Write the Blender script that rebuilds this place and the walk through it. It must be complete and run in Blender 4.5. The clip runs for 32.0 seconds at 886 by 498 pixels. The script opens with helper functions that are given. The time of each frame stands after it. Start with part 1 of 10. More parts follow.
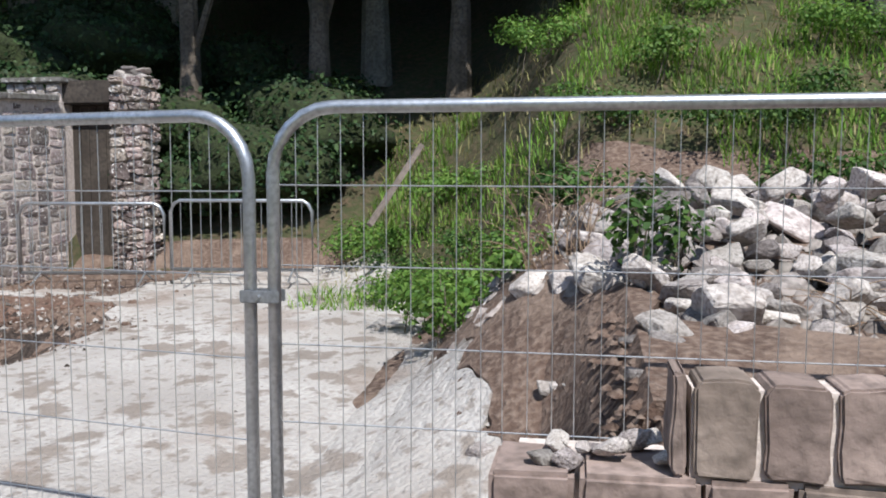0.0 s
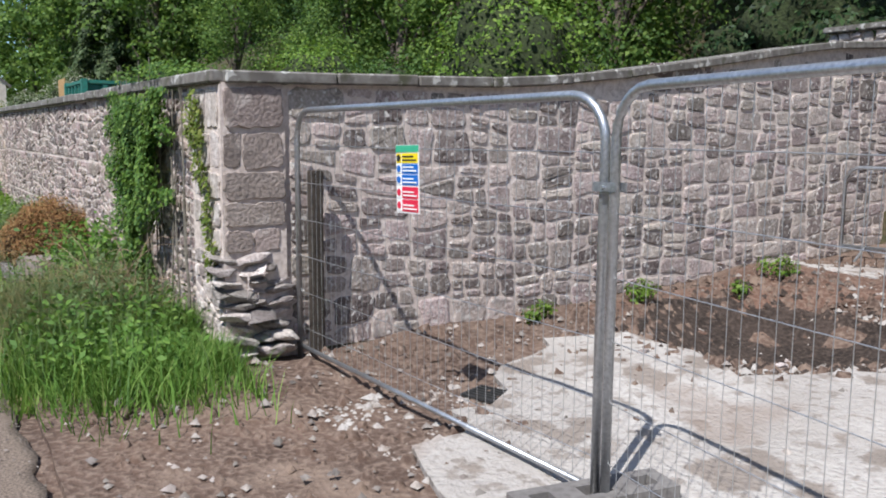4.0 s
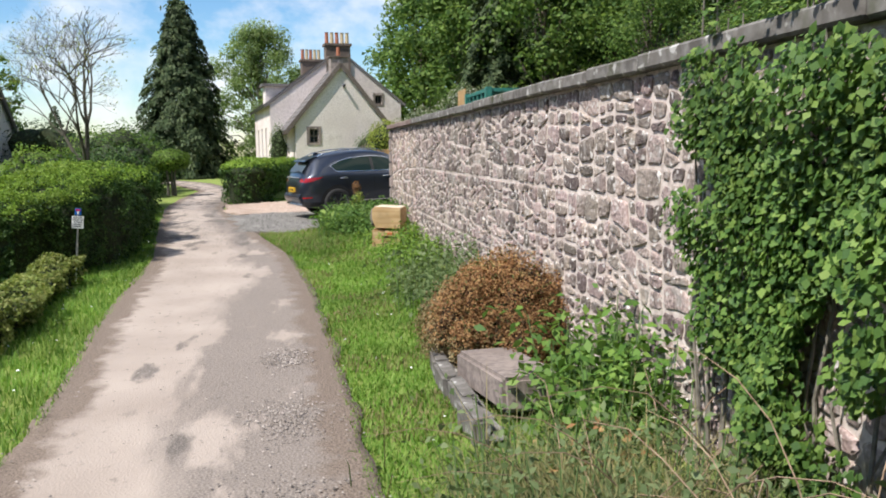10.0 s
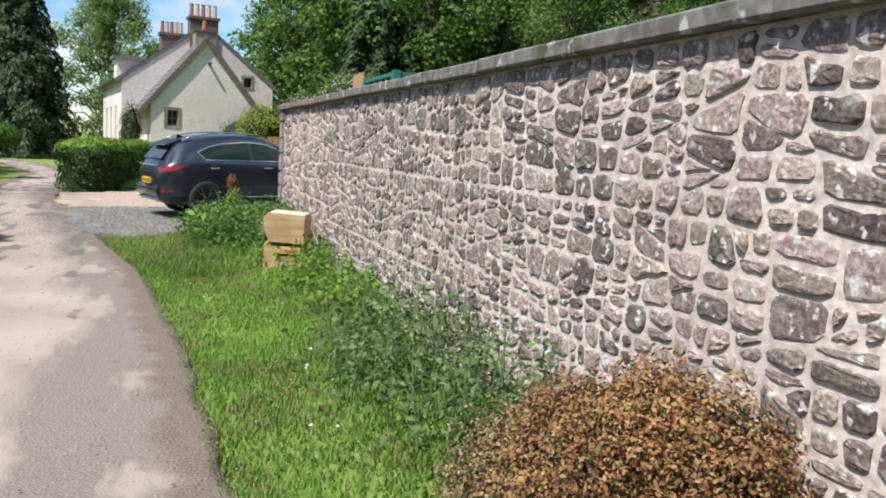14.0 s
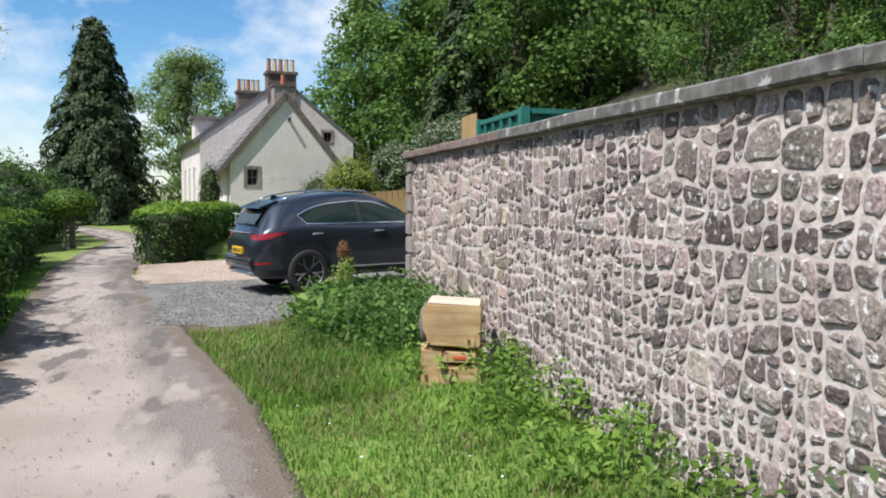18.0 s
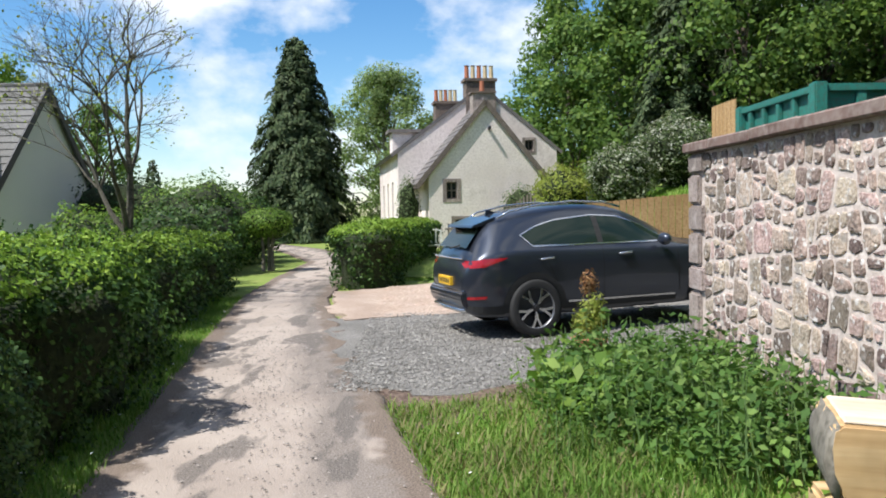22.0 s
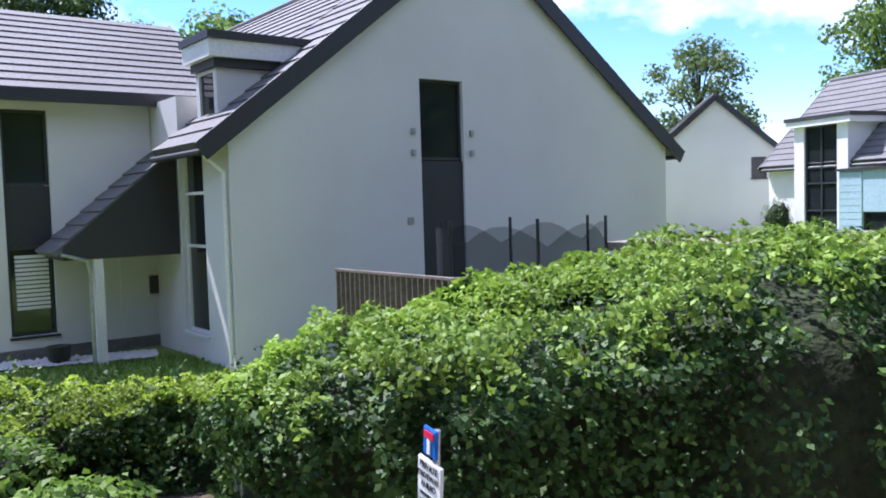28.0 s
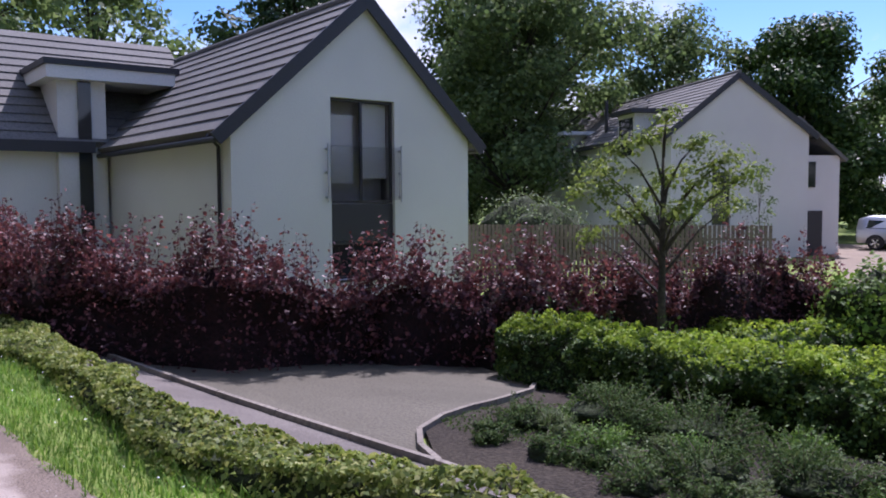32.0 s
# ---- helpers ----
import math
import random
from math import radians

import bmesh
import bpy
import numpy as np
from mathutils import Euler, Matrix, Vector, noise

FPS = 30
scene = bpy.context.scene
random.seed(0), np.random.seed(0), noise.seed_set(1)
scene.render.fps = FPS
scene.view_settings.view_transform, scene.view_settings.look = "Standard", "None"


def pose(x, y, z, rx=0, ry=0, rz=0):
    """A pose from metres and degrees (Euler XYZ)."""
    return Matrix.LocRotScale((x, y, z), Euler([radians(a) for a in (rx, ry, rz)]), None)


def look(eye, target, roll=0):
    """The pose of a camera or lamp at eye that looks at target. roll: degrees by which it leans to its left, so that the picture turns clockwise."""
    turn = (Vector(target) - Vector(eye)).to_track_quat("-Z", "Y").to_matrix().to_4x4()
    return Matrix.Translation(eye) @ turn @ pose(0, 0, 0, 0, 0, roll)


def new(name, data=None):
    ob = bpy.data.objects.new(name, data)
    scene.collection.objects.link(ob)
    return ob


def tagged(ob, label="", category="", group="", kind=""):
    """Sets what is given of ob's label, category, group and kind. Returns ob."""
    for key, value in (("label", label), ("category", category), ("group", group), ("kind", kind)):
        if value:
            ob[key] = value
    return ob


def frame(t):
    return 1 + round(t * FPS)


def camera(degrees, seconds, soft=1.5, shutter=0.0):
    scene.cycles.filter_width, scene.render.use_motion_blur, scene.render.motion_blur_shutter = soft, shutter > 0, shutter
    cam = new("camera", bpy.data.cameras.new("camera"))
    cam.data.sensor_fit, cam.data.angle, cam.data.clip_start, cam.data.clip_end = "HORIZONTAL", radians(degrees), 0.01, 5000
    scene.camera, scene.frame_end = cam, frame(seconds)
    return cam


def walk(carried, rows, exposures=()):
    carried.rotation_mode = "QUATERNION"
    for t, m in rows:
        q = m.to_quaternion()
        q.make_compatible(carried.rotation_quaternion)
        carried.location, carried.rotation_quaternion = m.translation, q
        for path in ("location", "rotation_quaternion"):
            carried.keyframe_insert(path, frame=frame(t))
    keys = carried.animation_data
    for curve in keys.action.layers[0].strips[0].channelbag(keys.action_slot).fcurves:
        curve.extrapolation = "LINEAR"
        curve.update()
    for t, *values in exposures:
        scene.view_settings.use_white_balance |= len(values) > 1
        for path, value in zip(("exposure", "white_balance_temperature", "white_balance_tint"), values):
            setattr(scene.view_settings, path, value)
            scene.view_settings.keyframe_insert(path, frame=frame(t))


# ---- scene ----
cam = camera(56.30, 32.0, 1.9)
# seconds, eye in metres, yaw, pitch and lean in degrees
ROWS = [
    (0.0, 7.390, -2.455, 1.614, 9.42, -4.71, 0.10),
    (0.5, 7.213, -2.465, 1.621, 16.84, -6.16, 0.38),
    (1.0, 7.066, -2.438, 1.627, 24.22, -6.77, 0.84),
    (1.5, 6.948, -2.258, 1.620, 32.21, -6.38, 1.14),
    (2.0, 6.812, -2.105, 1.602, 38.84, -6.12, 1.16),
    (2.5, 6.534, -2.081, 1.624, 41.11, -6.43, 0.11),
    (3.0, 6.226, -2.064, 1.619, 43.90, -7.14, 0.09),
    (3.5, 5.959, -1.954, 1.622, 51.73, -7.19, 0.59),
    (4.0, 5.611, -1.907, 1.614, 56.26, -7.62, 0.37),
    (4.5, 5.303, -1.874, 1.639, 60.86, -7.90, 0.23),
    (6.5, 3.544, -1.748, 1.638, 76.12, -5.36, -0.14),
    (7.0, 3.135, -1.743, 1.641, 79.41, -5.74, 0.43),
    (7.5, 2.718, -1.715, 1.631, 80.32, -5.52, 1.11),
    (8.0, 2.340, -1.729, 1.608, 84.10, -5.88, 0.87),
    (8.5, 1.895, -1.781, 1.613, 85.12, -6.37, -0.08),
    (9.0, 1.456, -1.774, 1.594, 84.38, -7.06, -0.60),
    (9.5, 1.069, -1.793, 1.580, 82.79, -7.05, -0.88),
    (10.0, 0.677, -1.775, 1.600, 80.53, -6.66, -0.63),
    (10.5, 0.315, -1.768, 1.606, 84.77, -6.96, 0.44),
    (11.0, -0.147, -1.802, 1.580, 87.11, -7.12, 0.49),
    (11.5, -0.611, -1.803, 1.559, 86.30, -7.99, 1.46),
    (12.0, -1.109, -1.856, 1.548, 86.45, -9.05, 1.31),
    (12.5, -1.565, -1.901, 1.568, 84.13, -10.47, 1.17),
    (13.0, -2.005, -1.927, 1.565, 84.07, -11.66, 1.82),
    (13.5, -2.455, -1.943, 1.542, 80.63, -9.41, 1.46),
    (14.0, -2.891, -1.909, 1.527, 70.65, -6.57, 2.97),
    (14.5, -3.296, -1.810, 1.538, 60.99, -5.07, 2.34),
    (16.5, -5.024, -1.816, 1.578, 57.10, -2.25, 2.84),
    (17.0, -5.465, -1.920, 1.590, 64.34, -0.87, 2.52),
    (17.5, -5.855, -2.051, 1.595, 69.40, -1.79, 1.43),
    (18.0, -6.179, -2.191, 1.565, 75.54, -3.39, 0.36),
    (18.5, -6.603, -2.281, 1.550, 80.55, -5.44, -0.21),
    (19.0, -7.002, -2.367, 1.570, 81.28, -6.81, -0.48),
    (19.5, -7.435, -2.367, 1.572, 82.58, -6.98, -0.18),
    (20.0, -7.851, -2.392, 1.584, 84.92, -4.84, -0.49),
    (20.5, -8.305, -2.401, 1.616, 86.14, -2.55, -0.13),
    (21.0, -8.677, -2.371, 1.606, 88.44, -2.16, 0.15),
    (21.5, -9.049, -2.371, 1.600, 89.17, -2.36, -0.64),
    (22.0, -9.327, -2.314, 1.609, 88.85, -2.52, -1.12),
    (22.5, -9.611, -2.240, 1.596, 89.64, -3.74, -1.03),
    (23.0, -9.863, -2.286, 1.585, 89.80, -3.80, -1.56),
    (23.5, -10.199, -2.323, 1.605, 88.25, -3.50, -1.24),
    (24.0, -10.449, -2.292, 1.623, 87.47, -3.10, -0.75),
    (24.5, -10.684, -2.324, 1.642, 89.21, -1.81, -1.75),
    (25.0, -10.854, -2.377, 1.640, 99.02, -0.60, -2.70),
    (25.5, -10.876, -2.391, 1.648, 112.18, -1.31, -2.40),
    (27.5, -10.227, -2.394, 1.578, 148.54, -2.56, -1.82),
    (28.0, -10.232, -2.446, 1.582, 159.31, -3.18, -1.68),
    (28.5, -10.185, -2.518, 1.595, 168.68, -3.52, -1.81),
    (29.0, -10.129, -2.556, 1.567, 181.54, -4.26, -1.72),
    (29.5, -10.073, -2.516, 1.595, 193.81, -4.35, -2.67),
    (30.0, -9.955, -2.426, 1.592, 205.37, -3.24, -2.42),
    (30.5, -9.881, -2.342, 1.594, 217.32, -2.90, -1.88),
    (31.0, -9.859, -2.269, 1.606, 227.26, -2.99, -1.11),
    (31.5, -9.828, -2.237, 1.599, 233.20, -3.06, -0.51),
    (32.0, -9.832, -2.270, 1.594, 231.77, -3.52, -0.33),
]


def carried_pose(x, y, z, yaw, pitch, lean):
    a, b = radians(yaw), radians(pitch)
    ahead = Vector((-math.sin(a) * math.cos(b), math.cos(a) * math.cos(b), math.sin(b)))
    return look((x, y, z), Vector((x, y, z)) + ahead * 3, lean)


EXPOSURES = [(0.0, 0.44, 6200, 10), (3.0, 0.42, 6150, 10), (4.5, 0.5, 6300, 12), (7.0, 0.56, 6650, 12), (13.0, 0.53, 6460, 10), (17.0, 0.36, 6250, 9), (20.0, 0.52, 6250, 9), (23.0, 0.6, 6480, 10), (25.0, 0.52, 6320, 12), (28.0, 1.2, 5650, 26), (29.0, 1.1, 5600, 29), (30.0, 0.86, 5650, 34), (31.0, 0.55, 5520, 33), (32.0, 0.5, 5800, 32)]
walk(cam, [(t, carried_pose(*row)) for t, *row in ROWS], EXPOSURES)

# ---- light ----
SUN_AZ, SUN_EL = -61.0, 56.5
sky_world = bpy.data.worlds.new("sky")
scene.world = sky_world
sky_world.use_nodes = True
wt = sky_world.node_tree
wt.nodes.clear()
w_out = wt.nodes.new("ShaderNodeOutputWorld")
w_bg = wt.nodes.new("ShaderNodeBackground")
w_sky = wt.nodes.new("ShaderNodeTexSky")
w_sky.sky_type = "NISHITA"
w_sky.sun_disc = False
w_sky.sun_elevation = radians(SUN_EL)
w_sky.sun_rotation = radians(90 - SUN_AZ)
w_sky.dust_density, w_sky.ozone_density = 0.3, 2.5
w_bg.inputs["Strength"].default_value = 0.085
# broken white cloud over the blue
w_co = wt.nodes.new("ShaderNodeTexCoord")
w_map = wt.nodes.new("ShaderNodeMapping")
w_map.inputs["Scale"].default_value = (1.0, 1.0, 1.7)
w_noise = wt.nodes.new("ShaderNodeTexNoise")
w_noise.inputs["Scale"].default_value = 3.2
w_noise.inputs["Detail"].default_value = 8.0
w_noise.inputs["Roughness"].default_value = 0.55
w_ramp = wt.nodes.new("ShaderNodeValToRGB")
w_ramp.color_ramp.elements[0].position = 0.47
w_ramp.color_ramp.elements[1].position = 0.585
w_mix = wt.nodes.new("ShaderNodeMixRGB")
w_mix.inputs["Color2"].default_value = (8.6, 8.9, 9.4, 1)
wt.links.new(w_co.outputs["Generated"], w_map.inputs["Vector"])
wt.links.new(w_map.outputs[0], w_noise.inputs["Vector"])
wt.links.new(w_noise.outputs["Fac"], w_ramp.inputs["Fac"])
wt.links.new(w_ramp.outputs["Color"], w_mix.inputs["Fac"])
w_hs = wt.nodes.new("ShaderNodeHueSaturation")
w_hs.inputs["Saturation"].default_value = 1.3
w_hs.inputs["Value"].default_value = 1.3
wt.links.new(w_sky.outputs["Color"], w_hs.inputs["Color"])
wt.links.new(w_hs.outputs["Color"], w_mix.inputs["Color1"])
wt.links.new(w_mix.outputs["Color"], w_bg.inputs["Color"])
wt.links.new(w_bg.outputs[0], w_out.inputs["Surface"])
sun_data = bpy.data.lights.new("sun", "SUN")
sun_data.energy, sun_data.angle, sun_data.color = 5.0, radians(0.5), (1.0, 0.965, 0.91)
sun = new("sun", sun_data)
sun_dir = Vector((math.cos(radians(SUN_AZ)) * math.cos(radians(SUN_EL)), math.sin(radians(SUN_AZ)) * math.cos(radians(SUN_EL)), math.sin(radians(SUN_EL))))
sun.matrix_world = look(sun_dir * 80, (0, 0, 0))

# ---- materials ----


def material(name, rough=0.8, metal=0.0, spec=0.5):
    m = bpy.data.materials.new(name)
    m.use_nodes = True
    b = m.node_tree.nodes["Principled BSDF"]
    b.inputs["Roughness"].default_value = rough
    b.inputs["Metallic"].default_value = metal
    b.inputs["Specular IOR Level"].default_value = spec
    return m, m.node_tree, b


def rgba(c):
    return (c[0], c[1], c[2], 1.0)


def noise_node(nt, scale, detail=4.0, coords="Object", stretch=None):
    co = nt.nodes.new("ShaderNodeTexCoord")
    n = nt.nodes.new("ShaderNodeTexNoise")
    n.inputs["Scale"].default_value = scale
    n.inputs["Detail"].default_value = detail
    if stretch:
        mp = nt.nodes.new("ShaderNodeMapping")
        mp.inputs["Scale"].default_value = stretch
        nt.links.new(co.outputs[coords], mp.inputs["Vector"])
        nt.links.new(mp.outputs[0], n.inputs["Vector"])
    else:
        nt.links.new(co.outputs[coords], n.inputs["Vector"])
    return n


def ramp(nt, source, stops):
    r = nt.nodes.new("ShaderNodeValToRGB")
    e = r.color_ramp.elements
    while len(e) < len(stops):
        e.new(0.5)
    for k, (p, c) in enumerate(stops):
        e[k].position, e[k].color = p, rgba(c)
    nt.links.new(source, r.inputs["Fac"])
    return r


def mixed(nt, a, b, fac, blend="MIX"):
    m = nt.nodes.new("ShaderNodeMixRGB")
    m.blend_type = blend
    for sock, v in (("Color1", a), ("Color2", b), ("Fac", fac)):
        if isinstance(v, (int, float)):
            m.inputs[sock].default_value = v
        elif isinstance(v, tuple):
            m.inputs[sock].default_value = rgba(v)
        else:
            nt.links.new(v, m.inputs[sock])
    return m


def bump(nt, b, height, strength=0.4, distance=0.02):
    n = nt.nodes.new("ShaderNodeBump")
    n.inputs["Strength"].default_value = strength
    n.inputs["Distance"].default_value = distance
    nt.links.new(height, n.inputs["Height"])
    nt.links.new(n.outputs[0], b.inputs["Normal"])


def rough_surface(name, c1, c2, c3, big=0.6, fine=14.0, rough=0.9, relief=0.4, depth=0.02, coords="Object", metal=0.0, spec=0.3):
    """Two scales of colour change and a fine relief."""
    m, nt, b = material(name, rough, metal, spec)
    n1, n2 = noise_node(nt, big, 5, coords), noise_node(nt, fine, 6, coords)
    r1 = ramp(nt, n1.outputs["Fac"], [(0.36, c1), (0.64, c2)])
    r2 = ramp(nt, n2.outputs["Fac"], [(0.42, (0, 0, 0)), (0.68, (1, 1, 1))])
    mx = mixed(nt, r1.outputs["Color"], c3, r2.outputs["Color"])
    nt.links.new(mx.outputs["Color"], b.inputs["Base Color"])
    bump(nt, b, n2.outputs["Fac"], relief, depth)
    return m


def by_object(m, dark=0.7, light=1.25, hue=0.02, island=False):
    """Vary the base colour from piece to piece by the piece's random number."""
    nt = m.node_tree
    b = nt.nodes["Principled BSDF"]
    link = b.inputs["Base Color"].links[0]
    src = link.from_socket
    oi = nt.nodes.new("ShaderNodeNewGeometry" if island else "ShaderNodeObjectInfo")
    piece = oi.outputs["Random Per Island" if island else "Random"]
    hs = nt.nodes.new("ShaderNodeHueSaturation")
    mr = nt.nodes.new("ShaderNodeMapRange")
    mr.inputs["To Min"].default_value, mr.inputs["To Max"].default_value = dark, light
    mh = nt.nodes.new("ShaderNodeMapRange")
    mh.inputs["To Min"].default_value, mh.inputs["To Max"].default_value = 0.5 - hue, 0.5 + hue
    wob = nt.nodes.new("ShaderNodeMath")
    wob.operation = "FRACT"
    mul = nt.nodes.new("ShaderNodeMath")
    mul.operation = "MULTIPLY"
    mul.inputs[1].default_value = 7.31
    nt.links.new(piece, mr.inputs["Value"])
    nt.links.new(piece, mul.inputs[0])
    nt.links.new(mul.outputs[0], wob.inputs[0])
    nt.links.new(wob.outputs[0], mh.inputs["Value"])
    nt.links.new(mr.outputs[0], hs.inputs["Value"])
    nt.links.new(mh.outputs[0], hs.inputs["Hue"])
    nt.links.new(src, hs.inputs["Color"])
    nt.links.new(hs.outputs["Color"], b.inputs["Base Color"])
    return m


def plain(name, c, rough=0.5, metal=0.0, spec=0.5, grain=0.06):
    m, nt, b = material(name, rough, metal, spec)
    n = noise_node(nt, 25.0, 4)
    d = tuple(v * (1 - 2 * grain) for v in c)
    u = tuple(min(1.0, v * (1 + grain)) for v in c)
    r = ramp(nt, n.outputs["Fac"], [(0.3, d), (0.7, u)])
    nt.links.new(r.outputs["Color"], b.inputs["Base Color"])
    return m


def leaf(name, c1, c2, c3, shine=0.35, through_amount=0.42):
    """Leaves that differ from one to the next, glossy outside and lit through."""
    m, nt, b = material(name, 0.55, 0.0, shine * 0.6)
    c1, c2, c3 = (tuple(v * 0.98 for v in c) for c in (c1, c2, c3))
    g = nt.nodes.new("ShaderNodeNewGeometry")
    r = ramp(nt, g.outputs["Random Per Island"], [(0.0, c1), (0.55, c2), (1.0, c3)])
    n = noise_node(nt, 0.9, 3)
    v = ramp(nt, n.outputs["Fac"], [(0.35, (0.75, 0.75, 0.75)), (0.65, (1.2, 1.2, 1.2))])
    mx = mixed(nt, r.outputs["Color"], v.outputs["Color"], 1.0, "MULTIPLY")
    nt.links.new(mx.outputs["Color"], b.inputs["Base Color"])
    tr = nt.nodes.new("ShaderNodeBsdfTranslucent")
    br = mixed(nt, mx.outputs["Color"], (1.0, 1.0, 0.35), 0.35, "MULTIPLY")
    nt.links.new(br.outputs["Color"], tr.inputs["Color"])
    ms = nt.nodes.new("ShaderNodeMixShader")
    ms.inputs["Fac"].default_value = through_amount
    out = nt.nodes["Material Output"]
    nt.links.new(b.outputs[0], ms.inputs[1])
    nt.links.new(tr.outputs[0], ms.inputs[2])
    nt.links.new(ms.outputs[0], out.inputs["Surface"])
    return m


M = {}


def stain(m, scale, lo, hi, colour, most=0.85):
    """Ragged patches of another colour over a surface."""
    nt = m.node_tree
    b = nt.nodes["Principled BSDF"]
    src = b.inputs["Base Color"].links[0].from_socket
    n = noise_node(nt, scale, 11)
    f = ramp(nt, n.outputs["Fac"], [(lo, (0, 0, 0)), (hi, (most, most, most))])
    mx = mixed(nt, src, colour, f.outputs["Color"])
    nt.links.new(mx.outputs["Color"], b.inputs["Base Color"])




def worn_tarmac():
    """Old lane surface: a smooth pale skin, rough greyish-brown where it has gone, dark bared tarmac further on."""
    m, nt, b = material("worn_tarmac", 0.95, 0.0, 0.3)

    def attribute(name):
        a = nt.nodes.new("ShaderNodeAttribute")
        a.attribute_name = name
        return a.outputs["Fac"]

    def added(x, y, k=1.0):
        n = nt.nodes.new("ShaderNodeMath")
        n.operation = "MULTIPLY_ADD"
        nt.links.new(y, n.inputs[0])
        n.inputs[1].default_value = k
        nt.links.new(x, n.inputs[2])
        return n.outputs[0]

    def tone(source, lo, hi, most=1.0):
        return ramp(nt, source, [(lo, (0, 0, 0)), (hi, (most, most, most))]).outputs["Color"]

    fine, wide = noise_node(nt, 70, 5).outputs["Fac"], noise_node(nt, 1.0, 6).outputs["Fac"]
    skin = ramp(nt, wide, [(0.35, (0.295, 0.246, 0.21)), (0.65, (0.37, 0.315, 0.272))]).outputs["Color"]
    rough = ramp(nt, fine, [(0.32, (0.105, 0.09, 0.078)), (0.5, (0.185, 0.158, 0.138)), (0.68, (0.26, 0.225, 0.198))]).outputs["Color"]
    bare = ramp(nt, fine, [(0.34, (0.07, 0.06, 0.053)), (0.52, (0.12, 0.105, 0.094)), (0.68, (0.21, 0.187, 0.17))]).outputs["Color"]
    edge = ramp(nt, fine, [(0.35, (0.085, 0.062, 0.048)), (0.65, (0.21, 0.165, 0.13))]).outputs["Color"]
    rag = noise_node(nt, 1.1, 9, "Object", (0.4, 1.5, 1.0)).outputs["Fac"]
    gone = tone(added(attribute("across"), rag, 0.62), 0.68, 0.82, 0.9)
    col = mixed(nt, skin, rough, gone).outputs["Color"]
    dust = noise_node(nt, 1.0, 7, "Object", (0.8, 2.4, 1.0)).outputs["Fac"]
    col = mixed(nt, col, skin, tone(dust, 0.55, 0.62, 0.9)).outputs["Color"]
    scour = noise_node(nt, 1.5, 10, "Object", (0.55, 1.5, 1.0)).outputs["Fac"]
    col = mixed(nt, col, bare, tone(added(scour, attribute("far_worn"), 0.13), 0.655, 0.70, 0.8)).outputs["Color"]
    torn = noise_node(nt, 4.0, 9).outputs["Fac"]
    col = mixed(nt, col, bare, tone(added(attribute("bared"), torn, 1.3), 1.12, 1.24, 0.85)).outputs["Color"]
    grit = ramp(nt, noise_node(nt, 48, 6).outputs["Fac"], [(0.36, (0.085, 0.072, 0.062)), (0.52, (0.18, 0.155, 0.136)), (0.66, (0.33, 0.29, 0.26))]).outputs["Color"]
    col = mixed(nt, col, grit, tone(added(attribute("pothole"), torn, 1.3), 1.08, 1.3, 0.95)).outputs["Color"]
    speck = noise_node(nt, 9.0, 8).outputs["Fac"]
    col = mixed(nt, col, bare, tone(speck, 0.62, 0.70, 0.4)).outputs["Color"]
    col = mixed(nt, col, edge, tone(added(attribute("edge_dirt"), noise_node(nt, 3.5, 6).outputs["Fac"]), 0.78, 1.0, 0.9)).outputs["Color"]
    nt.links.new(col, b.inputs["Base Color"])
    bump(nt, b, fine, 0.6, 0.012)
    return m


M["road"] = worn_tarmac()
M["soil"] = rough_surface("brown_soil", (0.065, 0.042, 0.032), (0.12, 0.078, 0.058), (0.19, 0.14, 0.11), 1.1, 22, 1.0, 0.9, 0.03)
M["concrete"] = rough_surface("broken_pale_concrete", (0.32, 0.296, 0.272), (0.45, 0.426, 0.40), (0.33, 0.302, 0.278), 0.9, 26, 0.95, 0.9, 0.03)
M["turf"] = rough_surface("turf", (0.11, 0.19, 0.028), (0.17, 0.25, 0.045), (0.22, 0.23, 0.075), 0.8, 30, 1.0, 0.8, 0.02)
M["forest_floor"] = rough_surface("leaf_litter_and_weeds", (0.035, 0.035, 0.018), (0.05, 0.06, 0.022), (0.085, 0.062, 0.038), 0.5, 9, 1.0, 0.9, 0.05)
stain(M["concrete"], 2.6, 0.56, 0.60, (0.18, 0.145, 0.118), 0.75)
stain(M["concrete"], 9.0, 0.57, 0.63, (0.20, 0.17, 0.145), 0.7)
stain(M["concrete"], 0.8, 0.54, 0.60, (0.24, 0.19, 0.158), 0.55)
stain(M["soil"], 1.4, 0.55, 0.66, (0.21, 0.155, 0.12), 0.7)
M["wet_soil"] = rough_surface("dark_damp_earth", (0.022, 0.016, 0.013), (0.045, 0.032, 0.026), (0.075, 0.056, 0.046), 2.2, 26, 1.0, 1.0, 0.04)
M["red_soil"] = rough_surface("reddish_loose_earth", (0.085, 0.048, 0.034), (0.135, 0.078, 0.056), (0.19, 0.13, 0.10), 1.8, 26, 1.0, 1.0, 0.03)
M["grey_gravel"] = rough_surface("grey_stone_chippings", (0.19, 0.18, 0.165), (0.31, 0.295, 0.272), (0.12, 0.112, 0.102), 1.6, 70, 0.95, 1.0, 0.03)
M["pink_gravel"] = rough_surface("pink_stone_chippings", (0.38, 0.29, 0.23), (0.50, 0.40, 0.33), (0.24, 0.17, 0.13), 1.4, 60, 0.9, 0.9, 0.02)
